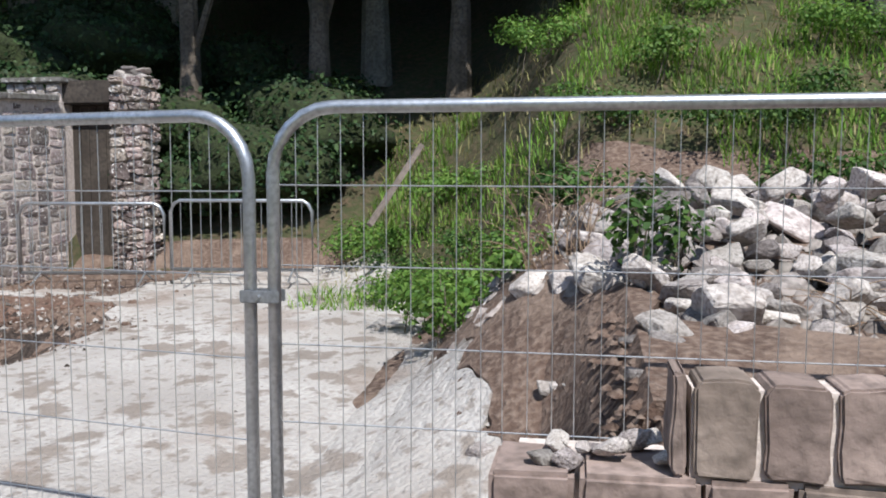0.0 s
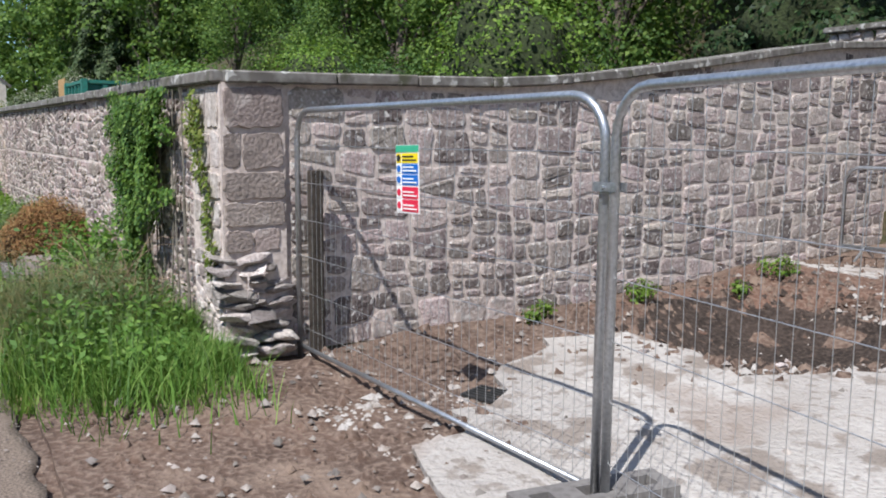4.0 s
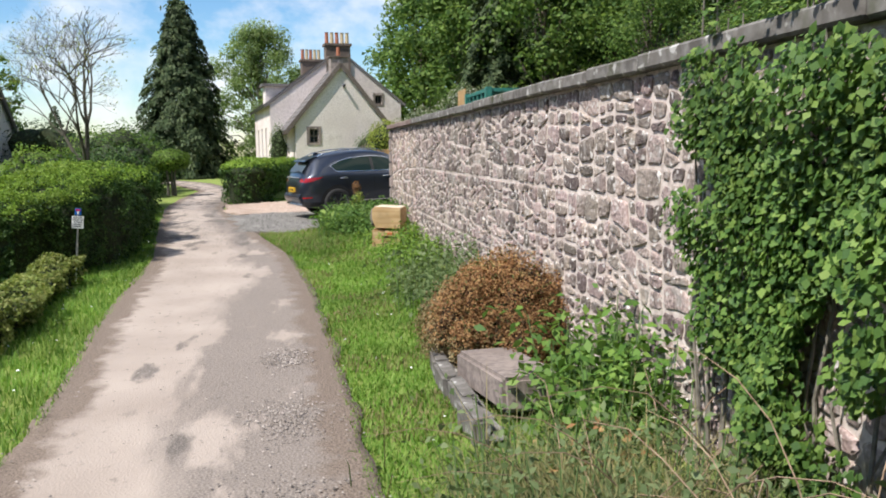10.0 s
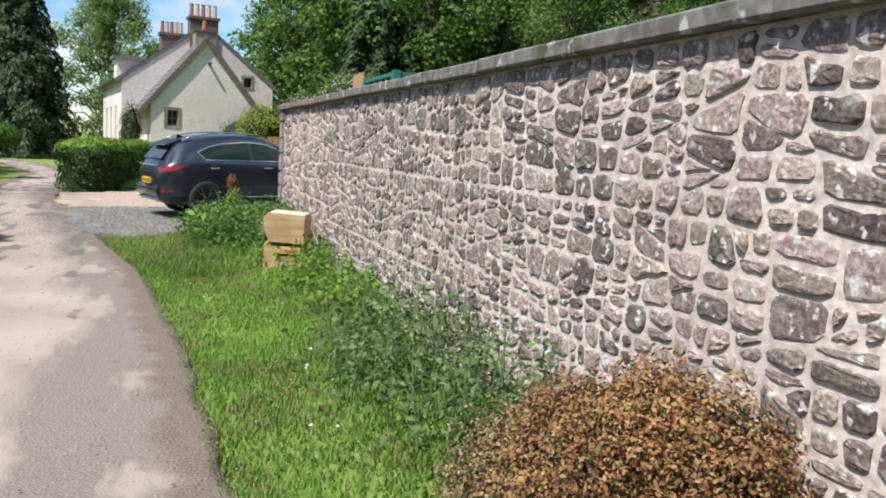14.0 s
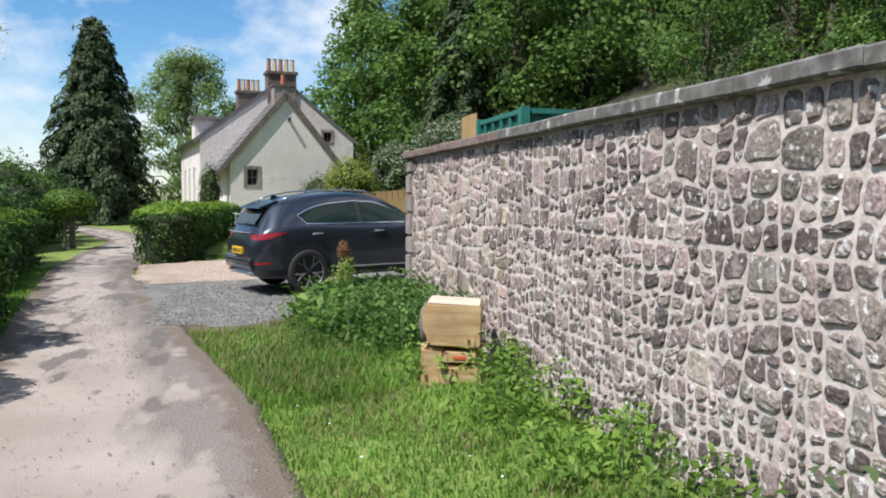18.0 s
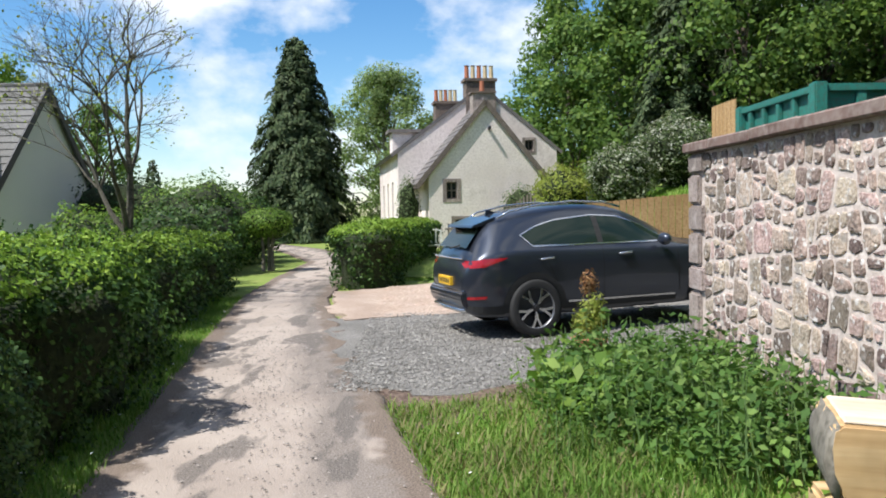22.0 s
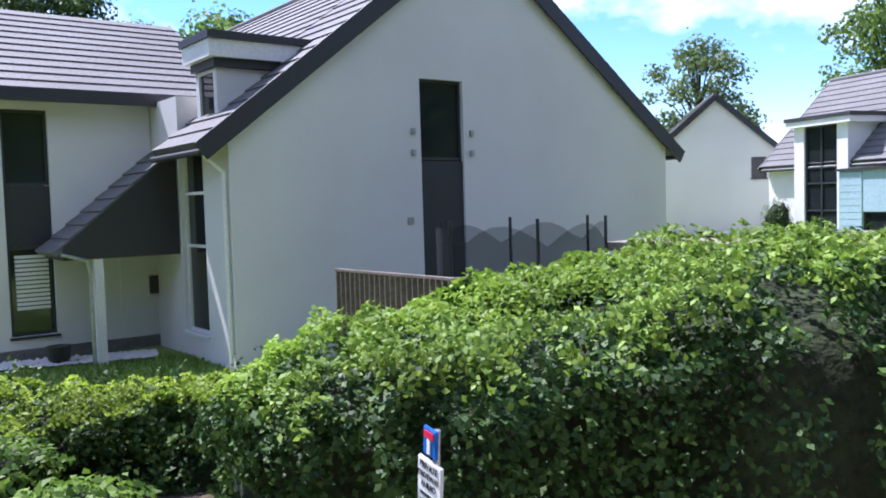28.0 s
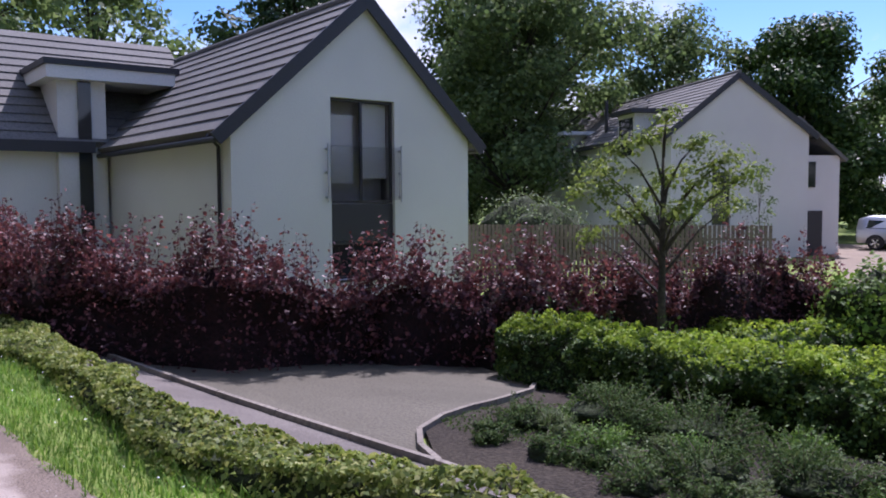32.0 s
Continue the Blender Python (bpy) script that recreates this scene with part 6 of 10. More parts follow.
for u in (1.95, 3.67):
    part("balcony_rail", tube([(u, -0.08, 1.52), (u, -0.08, 2.66)], 0.018, 6), M["galv"], E_B)
    for z in (1.62, 2.1, 2.55):
        part("bracket", placed_box(FRONT, u - 0.025, u + 0.025, -0.08, 0.0, z - 0.02, z + 0.02), M["galv"], E_B)
part("downpipe", tube([(-0.30, 0.3, 2.75), (-0.05, 0.42, 2.55), (-0.05, 0.42, -1.2)], 0.035, 8), M["dark_metal"], E_B)
# wing behind, with its own roof and dormer
part("wing_wall", wall_panel(-9.0, 0.0, -1.6, [(-9.0, 3.0), (0.0, 3.0)], [(-5.2, -4.0, 0.6, 2.4)], 0.3, lambda u, d, z: Vector((u, 7.2 + d, z))), M["render_white"], E_B)
window_in(E_B, lambda u, d, z: Vector((u, 7.2 + d, z)), -5.2, -4.0, 0.6, 2.4, bars=(-4.6,))
tile_slope(E_B, (-9.0, 6.85, 2.95), (2.8, 6.85, 2.95), (2.8, 10.6, 6.1), (-9.0, 10.6, 6.1), 14, M["roof_tile"])
part("fascia", placed_box(FRONT, -9.0, -0.4, 6.80, 6.87, 2.72, 2.98), M["dark_trim"], E_B)
part("dormer_roof", placed_box(FRONT, -1.55, 1.6, 6.55, 9.4, 4.72, 4.86), M["dark_trim"], E_B)
part("dormer_fascia", placed_box(FRONT, -1.5, 1.5, 6.6, 9.3, 4.42, 4.717), M["white_trim"], E_B)
part("dormer_wall", placed_box(FRONT, -1.2, -0.1, 6.95, 9.0, 0.0, 4.417), M["render_white"], E_B)
part("glazed_strip", placed_box(FRONT, -0.75, -0.45, 6.90, 6.945, -0.4, 4.4), M["glass"], E_B)

# pale house with blue boarding
E_L = thing("house", pose(-34.3, -15.05, 0, 0, 0, 180), "pale modern house with blue boarded bay and dormers", "house")
gabled_block(E_L, 6.8, 13.9, -0.9, 2.75, 3.4, 5.98, [], [(1.45, 2.95, -0.4, 2.7), (10.1, 11.6, -0.4, 2.7)], (), 0.3, 0.12, courses=15, barge=0.26)
for y0, y1 in ((1.45, 2.95), (10.1, 11.6)):
    window_in(E_L, lambda u, d, z: Vector((d - 0.36, u, z)), y0, y1, -0.4, 4.0, bars=((y0 + y1) / 2,), rails=(0.9, 1.9), sill=False, depth=0.0)
    for a in (y0 - 0.5, y1 + 0.02):
        part("dormer_cheek", placed_box(FRONT, -0.42, 1.6, a, a + 0.48, -0.7, 4.0), M["white_trim"], E_L)
    part("dormer_fascia", placed_box(FRONT, -0.6, 1.9, y0 - 0.75, y1 + 0.75, 4.0, 4.22), M["white_trim"], E_L)
    part("dormer_roof", placed_box(FRONT, -0.65, 2.0, y0 - 0.8, y1 + 0.8, 4.225, 4.36), M["dark_trim"], E_L)
# Roof windows are solid white: the sky's reflection is painted onto the panes.
for k in range(3):
    y = 6.0 + 0.8 * k
    part("roof_window", beam((0.75, y, 3.62), (1.65, y, 4.47), 0.56, 0.05, (0, -0.0, 1)), M["white_trim"], E_L)
part("roof_window", beam((0.55, 12.9, 3.42), (1.2, 12.9, 4.03), 0.6, 0.05), M["white_trim"], E_L)
part("blue_bay", wall_panel(4.3, 8.85, -0.9, [(4.3, 2.25), (8.85, 2.25)], [(5.2, 7.9, -0.7, 0.9)], 0.2, lambda u, d, z: Vector((-1.6 + d, u, z))), M["blue_board"], E_L, "pale blue boarded bay")
for y in (4.3, 8.65):
    part("blue_bay_side", placed_box(FRONT, -1.4, 0.0, y, y + 0.2, -0.9, 2.25), M["blue_board"], E_L)
part("bay_roof", placed_box(FRONT, -1.7, 0.1, 4.2, 8.95, 2.252, 2.34), M["dark_trim"], E_L)
for z in range(13):
    part("board", placed_box(FRONT, -1.625, -1.6, 4.3, 5.18, -0.7 + 0.225 * z, -0.7 + 0.225 * z + 0.21), M["blue_board"], E_L)
    part("board", placed_box(FRONT, -1.625, -1.6, 7.92, 8.85, -0.7 + 0.225 * z, -0.7 + 0.225 * z + 0.21), M["blue_board"], E_L)
window_in(E_L, lambda u, d, z: Vector((-1.6 + d, u, z)), 5.2, 7.9, -0.7, 0.9, bars=(6.1, 7.0), depth=0.05)
part("flue", tube([(-0.9, 7.2, 2.3), (-0.9, 7.2, 4.6)], 0.09, 10), M["dark_metal"], E_L, "black stove flue")
part("downpipe", tube([(-0.05, 9.8, 2.7), (-0.05, 9.8, -0.6)], 0.05, 8), M["white_trim"], E_L)

# further houses of the close
E_F = thing("house", pose(-33.2, -36.0, 0, 0, 0, 150), "pale rendered modern house at the end of the close", "house")
gabled_block(E_F, 6.6, 10, -1.3, 3.2, 3.3, 6.1, [(4.9, 5.6, 2.3, 3.3)], (), (), 0.35, 0.12, courses=12)
window_in(E_F, FRONT, 4.9, 5.6, 2.3, 3.3)
E_C = thing("house", pose(12.9, -33.1, 0, 0, 0, 242.7), "pale rendered modern house behind a timber fence", "house")
gabled_block(E_C, 6.8, 18.0, -1.6, 4.5, 3.2, 7.0, [(2.0, 2.9, 0.3, 2.7)], (), (), 0.35, 0.12, courses=14)
window_in(E_C, FRONT, 2.0, 2.9, 0.3, 2.7, sill=False)
part("dormer_wall", placed_box(FRONT, -0.4, 1.2, 3.0, 5.0, 3.0, 5.6), M["render_white"], E_C)
part("dormer_roof", placed_box(FRONT, -0.7, 1.6, 2.7, 5.3, 5.6, 5.8), M["dark_trim"], E_C)
part("dormer_window", placed_box(FRONT, -0.45, -0.40, 3.2, 4.8, 3.6, 5.4), M["glass"], E_C)
part("dormer_wall", placed_box(FRONT, -0.4, 1.2, 12.0, 14.5, 3.0, 5.2), M["render_white"], E_C)
part("dormer_roof", placed_box(FRONT, -1.0, 1.6, 11.5, 15.0, 5.2, 5.4), M["white_trim"], E_C)
part("flue", tube([(0.6, 9.0, 5.0), (0.6, 9.0, 6.9)], 0.1, 8), M["dark_metal"], E_C)
part("lean_to", placed_box(FRONT, 6.8, 9.0, 0.8, 8.0, -1.6, 3.5), M["render_white"], E_C)
tile_slope(E_C, (9.3, 0.6, 3.3), (9.3, 8.2, 3.3), (6.7, 8.2, 5.3), (6.7, 0.6, 5.3), 7, M["roof_tile"])
part("door", placed_box(FRONT, 7.2, 8.1, 0.74, 0.8, -1.3, 0.9), M["dark_trim"], E_C)
part("window", placed_box(FRONT, 7.0, 7.7, 0.74, 0.8, 2.0, 3.2), M["glass"], E_C)

# old cottage at the bend
E_W = thing("cottage", pose(-46.0, -2.15, 0, 0, 0, 98), "old white harled cottage with tall chimney stacks", "house")
gabled_block(E_W, 5.1, 3.2, -0.3, 3.35, 2.6, 6.45, [(0.78, 1.28, 2.2, 2.96), (1.15, 1.6, 0.75, 1.3)], (), (), 0.55, 0.10, "harl", "slate", 14, 0.22, "bargewood")
window_in(E_W, FRONT, 0.78, 1.28, 2.2, 2.96, bars=(1.03,), rails=(2.58,), sill=False, frame_mat="bargewood")
window_in(E_W, FRONT, 1.15, 1.6, 0.75, 1.3, bars=(1.37,), sill=False, frame_mat="bargewood")
for u0, u1, z0, z1 in ((0.78, 1.28, 2.2, 2.96), (1.15, 1.6, 0.75, 1.3)):
    for a, b, c, d in ((u0 - 0.16, u0, z0 - 0.14, z1 + 0.14), (u1, u1 + 0.16, z0 - 0.14, z1 + 0.14), (u0, u1, z1, z1 + 0.14), (u0, u1, z0 - 0.14, z0)):
        part("stone_surround", placed_box(FRONT, a, b, -0.02, 0.05, c, d), M["quoin"], E_W)
part("bracket", beam((2.75, -0.3, 5.35), (2.75, 0.02, 5.30), 0.10, 0.12), M["dark_metal"], E_W)
part("main_gable", wall_panel(-1.0, 6.85, -0.3, [(-1.0, 4.5), (3.15, 7.55), (6.85, 4.6)], [(5.25, 5.67, 4.55, 5.07)], 0.4, lambda u, d, z: Vector((u, 3.2 + d, z))), M["harl"], E_W)
window_in(E_W, lambda u, d, z: Vector((u, 3.2 + d, z)), 5.25, 5.67, 4.55, 5.07, bars=(5.46,), sill=False, frame_mat="bargewood")
for a, b, c, d in ((5.12, 5.25, 4.42, 5.2), (5.67, 5.80, 4.42, 5.2), (5.25, 5.67, 5.07, 5.2), (5.25, 5.67, 4.42, 4.55)):
    part("stone_surround", placed_box(lambda u, dd, z: Vector((u, 3.2 + dd, z)), a, b, -0.02, 0.05, c, d), M["quoin"], E_W)
part("front_wall", wall_panel(3.6, 13.4, -0.3, [(3.6, 4.5), (13.4, 4.5)], [(5.5, 6.4, 1.0, 3.2), (8.0, 8.9, 1.0, 3.2), (10.5, 11.4, 1.0, 3.2)], 0.4, lambda u, d, z: Vector((-1.0 + d, u, z))), M["harl"], E_W)
for y in (5.5, 8.0, 10.5):
    window_in(E_W, lambda u, d, z: Vector((-1.0 + d, u, z)), y, y + 0.9, 1.0, 3.2, bars=(y + 0.45,), frame_mat="white_trim")
tile_slope(E_W, (-1.35, 3.15, 4.4), (-1.35, 13.5, 4.4), (3.15, 13.5, 7.7), (3.15, 3.15, 7.7), 16, M["slate"])
tile_slope(E_W, (7.15, 3.15, 4.5), (7.15, 13.5, 4.5), (3.15, 13.5, 7.7), (3.15, 3.15, 7.7), 16, M["slate"])
for u0, u1, d in ((2.35, 3.8, 3.1), (1.75, 3.05, 9.0)):
    st = part("chimney", placed_box(FRONT, u0, u1, d, d + 0.8, 5.6, 7.9 if d < 5 else 7.6), M["chimney"], E_W)
    top = 7.9 if d < 5 else 7.6
    part("cap", placed_box(FRONT, u0 - 0.08, u1 + 0.08, d - 0.08, d + 0.88, top, top + 0.14), M["chimney"], st)
    for k in range(5):
        u = u0 + 0.12 + (u1 - u0 - 0.24) * k / 4
        part("chimney_pot", tube([(u, d + 0.4, top + 0.14), (u, d + 0.4, top + 0.75), (u, d + 0.4, top + 0.8)], [0.12, 0.10, 0.13], 10), M["terracotta"] if k in (0, 2) else M["buff_pot"], st)
part("low_chimney", placed_box(FRONT, 2.1, 3.1, 0.25, 0.95, 6.0, 6.92), M["stack_render"], E_W)
part("stack_cap", placed_box(FRONT, 2.03, 3.17, 0.18, 1.02, 6.92, 7.0), M["chimney"], E_W)
part("chimney_pot", tube([(2.6, 0.6, 7.0), (2.6, 0.6, 7.5)], [0.12, 0.1], 10), M["terracotta"], E_W)
part("dormer_wall", placed_box(FRONT, -1.0, 1.3, 5.6, 7.0, 4.3, 5.7), M["harl"], E_W)
part("dormer_roof", placed_box(FRONT, -1.2, 1.6, 5.4, 7.2, 5.7, 5.85), M["slate"], E_W)

# ---- vehicles ----


def loft(rings, closed=False):
    """A body through rings of (y, z) half sections at stations along x, mirrored across y."""
    bm = bmesh.new()
    rows = []
    for x, pts in rings:
        right = [bm.verts.new((x, -y, z)) for y, z in pts]
        left = [bm.verts.new((x, y, z)) for y, z in pts[::-1] if abs(y) > 1e-6]
        rows.append(right + left)
    for a, b in zip(rows, rows[1:]):
        for k in range(len(a) - 1):
            bm.faces.new((a[k], b[k], b[k + 1], a[k + 1]))
        bm.faces.new((a[-1], b[-1], b[0], a[0]))
    bm.faces.new(rows[0])
    bm.faces.new(rows[-1][::-1])
    bmesh.ops.recalc_face_normals(bm, faces=bm.faces)
    return bm


def section(zl, hw, zb, hr, zr):
    return [(hw * 0.86, zl), (hw * 0.97, zl + 0.06), (hw, zl + (zb - zl) * 0.45), (hw * 0.985, zb - 0.04), (hw * 0.95, zb), (hr + 0.03, zr - 0.13), (hr - 0.06, zr - 0.04), (hr * 0.55, zr - 0.008), (0, zr)]


def body_at(st, x):
    for (a, *p), (b, *q) in zip(st, st[1:]):
        if a <= x <= b:
            t = (x - a) / (b - a)
            return [u + (v - u) * t for u, v in zip(p, q)]
    return list(st[-1][1:])


def side_pane(st, outline, side, lift=0.008):
    """A pane on a vehicle's flank: outline of (x, share from belt to roof edge)."""
    bm = bmesh.new()
    vs = []
    for x, s in outline:
        zl, hw, zb, hr, zr = body_at(st, x)
        y = hw * 0.95 + (hr + 0.03 - hw * 0.95) * s + lift
        vs.append(bm.verts.new((x, side * y, zb + (zr - 0.13 - zb) * s)))
    bm.faces.new(vs if side < 0 else vs[::-1])
    return bm


def wheel(e, x, y, r, side, spokes=5, finish="chrome"):
    w = part("wheel", box(-0.01, -0.01, -0.01, 0.01, 0.01, 0.01), M["rubber"], e)
    w.matrix_local = pose(x, y, r, 0, 0, 0)
    prof = [(0.62, 0.10), (0.70, 0.115), (0.93, 0.115), (0.99, 0.095), (1.0, 0.0), (0.99, -0.095), (0.93, -0.115), (0.62, -0.115)]
    bm = bmesh.new()
    n = 28
    rings = [[bm.verts.new((r * q * math.cos(2 * math.pi * k / n), d, r * q * math.sin(2 * math.pi * k / n))) for q, d in prof] for k in range(n)]
    for k in range(n):
        for j in range(len(prof) - 1):
            bm.faces.new((rings[k][j], rings[k][j + 1], rings[(k + 1) % n][j + 1], rings[(k + 1) % n][j]))
    bmesh.ops.recalc_face_normals(bm, faces=bm.faces)
    part("tyre", bm, M["rubber"], w, "black rubber tyre", True)
    disc = bmesh.new()
    bmesh.ops.create_cone(disc, cap_ends=True, segments=28, radius1=r * 0.66, radius2=r * 0.66, depth=0.03, matrix=Matrix.Translation((0, side * 0.02, 0)) @ Matrix.Rotation(radians(90), 4, "X"))
    part("brake_disc", disc, M["dark_metal"], w)
    rim = bmesh.new()
    for k in range(spokes):
        a = 2 * math.pi * k / spokes + 0.3
        for off in (-0.13, 0.13):
            m = Matrix.Rotation(a + off, 4, "Y")
            box_into(rim, 0.04, side * 0.075 - 0.02, -0.018, r * 0.66, side * 0.075 + 0.012, 0.018, m)
    n = 28
    for k in range(n):
        a0, a1 = 2 * math.pi * k / n, 2 * math.pi * (k + 1) / n
        f = [rim.verts.new((r * q * math.cos(a), side * 0.09, r * q * math.sin(a))) for q, a in ((0.61, a0), (0.67, a0), (0.67, a1), (0.61, a1))]
        rim.faces.new(f)
    box_into(rim, -0.05, side * 0.075 - 0.02, -0.05, 0.05, side * 0.09, 0.05)
    part("rim", rim, M[finish], w, "machined alloy rim")


def arch(e, x, r, y, side):
    bm = bmesh.new()
    n = 18
    for k in range(n):
        a0, a1 = math.pi * (-0.04 + 1.08 * k / n), math.pi * (-0.04 + 1.08 * (k + 1) / n)
        f = [bm.verts.new((x + q * math.cos(a), side * y, 0.36 + q * math.sin(a))) for q, a in ((r * 0.2, a0), (r, a0), (r, a1), (r * 0.2, a1))]
        bm.faces.new(f)
    part("wheel_arch", bm, M["rubber"], e, "black plastic wheel arch")


def smooth_stations(st, step=0.09):
    """Stations of a vehicle body, rounded off between the given ones."""
    st = [np.array(p, float) for p in st]
    out = []
    for k in range(len(st) - 1):
        a, b, c, d = st[max(k - 1, 0)], st[k], st[k + 1], st[min(k + 2, len(st) - 1)]
        n = max(1, int((c[0] - b[0]) / step))
        for q in range(n):
            t = q / n
            p = 0.5 * ((2 * b) + (c - a) * t + (2 * a - 5 * b + 4 * c - d) * t * t + (3 * b - a - 3 * c + d) * t ** 3)
            p[0] = b[0] + (c[0] - b[0]) * t
            out.append(tuple(p))
    return out + [tuple(st[-1])]


def car_section(zl, hw, zb, hr, zr):
    """Half section of a car: sill, flank, shoulder, leaning glasshouse and roof."""
    side = [(hw * 0.84, zl), (hw * 0.93, zl + 0.03), (hw * 0.965, zl + 0.16), (hw * 0.985, zl + (zb - zl) * 0.45), (hw, zl + (zb - zl) * 0.72), (hw * 0.995, zb - 0.10), (hw * 0.975, zb - 0.03), (hw * 0.95, zb)]
    top = min(zr - 0.02, max(zb + 0.01, zr - 0.09))
    glass = [(hw * 0.95 + (hr - hw * 0.95) * t - 0.03 * math.sin(math.pi * t) * -0.6, zb + (top - zb) * t) for t in (0.2, 0.4, 0.6, 0.8, 1.0)]
    return side + glass + [(hr - 0.07, top + (zr - top) * 0.6), (hr * 0.6, zr - (zr - top) * 0.1), (hr * 0.3, zr), (0, zr)]


def flank_at(st, x, z):
    """Half width of a car body at a place along it and a height."""
    pts = car_section(*body_at(st, x))
    for (y0, z0), (y1, z1) in zip(pts, pts[1:]):
        if z0 <= z <= z1 and z1 > z0:
            return y0 + (y1 - y0) * (z - z0) / (z1 - z0)
    return pts[-3][0]


def flank_patch(st, lower, upper, side, lift=0.006, n=14, m=5):
    """A thin skin on a car's flank between two lines of (x, z) points."""
    def on(line, t):
        x = line[0][0] + (line[-1][0] - line[0][0]) * t
        for (a, za), (b, zb) in zip(line, line[1:]):
            if a <= x <= b + 1e-9:
                return x, za + (zb - za) * (x - a) / (b - a)
        return line[-1]
    bm = bmesh.new()
    rows = []
    for i in range(n + 1):
        (xa, za), (xb, zb) = on(lower, i / n), on(upper, i / n)
        row = []
        for j in range(m + 1):
            x, z = xa + (xb - xa) * j / m, za + (zb - za) * j / m
            row.append(bm.verts.new((x, side * (flank_at(st, x, z) + lift), z)))
        rows.append(row)
    for a, b in zip(rows, rows[1:]):
        for j in range(m):
            bm.faces.new((a[j], b[j], b[j + 1], a[j + 1]) if side < 0 else (a[j], a[j + 1], b[j + 1], b[j]))
    return bm


def alloy_wheel(e, x, y, r, side):
    """A tyre on a two-tone alloy with five forked spokes."""
    w = part("wheel", tube([(0, -0.08, 0), (0, 0.08, 0)], 0.05, 12), M["dark_metal"], e)
    w.matrix_local = pose(x, y, r, 0, 0, 0)
    prof = [(0.70, 0.085), (0.74, 0.105), (0.90, 0.112), (0.97, 0.098), (1.0, 0.06), (1.0, -0.06), (0.97, -0.098), (0.90, -0.112), (0.70, -0.10)]
    n = 40
    bm = bmesh.new()
    rings = [[bm.verts.new((r * q * math.cos(2 * math.pi * k / n), d, r * q * math.sin(2 * math.pi * k / n))) for q, d in prof] for k in range(n)]
    for k in range(n):
        for j in range(len(prof) - 1):
            bm.faces.new((rings[k][j], rings[k][j + 1], rings[(k + 1) % n][j + 1], rings[(k + 1) % n][j]))
    bmesh.ops.recalc_face_normals(bm, faces=bm.faces)
    part("tyre", bm, M["rubber"], w, "black rubber tyre", True)
    disc = bmesh.new()
    bmesh.ops.create_cone(disc, cap_ends=True, segments=32, radius1=r * 0.7, radius2=r * 0.7, depth=0.02, matrix=Matrix.Rotation(radians(90), 4, "X"))
    part("wheel_barrel", disc, M["rubber"], w)
    bm = bmesh.new()
    lip = [(0.735, 0.086), (0.725, 0.096), (0.69, 0.088), (0.68, 0.05)]
    rings = [[bm.verts.new((r * q * math.cos(2 * math.pi * k / n), side * d, r * q * math.sin(2 * math.pi * k / n))) for q, d in lip] for k in range(n)]
    for k in range(n):
        for j in range(len(lip) - 1):
            bm.faces.new((rings[k][j], rings[k][j + 1], rings[(k + 1) % n][j + 1], rings[(k + 1) % n][j]))
    bmesh.ops.recalc_face_normals(bm, faces=bm.faces)
    part("rim", bm, M["alloy"], w, "machined alloy rim", True)
    for k in range(5):
        bm = bmesh.new()
        for f in (-1, 1):
            pts = [(0.05, f * 0.012), (r * 0.40, f * 0.030), (r * 0.70, f * 0.085), (r * 0.70, f * 0.045), (r * 0.42, f * 0.002), (0.05, f * -0.004)]
            a = [bm.verts.new((u, side * 0.082, v)) for u, v in pts]
            b = [bm.verts.new((u, side * 0.05, v)) for u, v in pts]
            bm.faces.new(a)
            for q in range(6):
                bm.faces.new((a[q], a[(q + 1) % 6], b[(q + 1) % 6], b[q]))
        bmesh.ops.recalc_face_normals(bm, faces=bm.faces)
        sp = part("spoke", bm, M["chrome"], w)
        sp.matrix_local = Matrix.Rotation(2 * math.pi * k / 5 + 0.3, 4, "Y")
    cap = bmesh.new()
    bmesh.ops.create_cone(cap, cap_ends=True, segments=16, radius1=0.035, radius2=0.03, depth=0.02, matrix=Matrix.Translation((0, side * 0.085, 0)) @ Matrix.Rotation(radians(90), 4, "X"))
    part("centre_cap", cap, M["dark_metal"], w)


def arch_lip(st, x, r0, r1, side, lift, n=22):
    """A band of trim round a wheel opening."""
    bm = bmesh.new()
    rows = []
    for k in range(n + 1):
        a = math.pi * (-0.03 + 1.06 * k / n)
        row = []
        for q in (r0, (r0 + r1) / 2, r1):
            px, pz = x + q * math.cos(a), max(0.24, 0.36 + q * math.sin(a))
            row.append(bm.verts.new((px, side * (max(0.84, flank_at(st, px, max(pz, body_at(st, px)[0]))) + lift), pz)))
        rows.append(row)
    for a, b in zip(rows, rows[1:]):
        for j in (0, 1):
            bm.faces.new((a[j], b[j], b[j + 1], a[j + 1]))
    bmesh.ops.recalc_face_normals(bm, faces=bm.faces)
    return bm


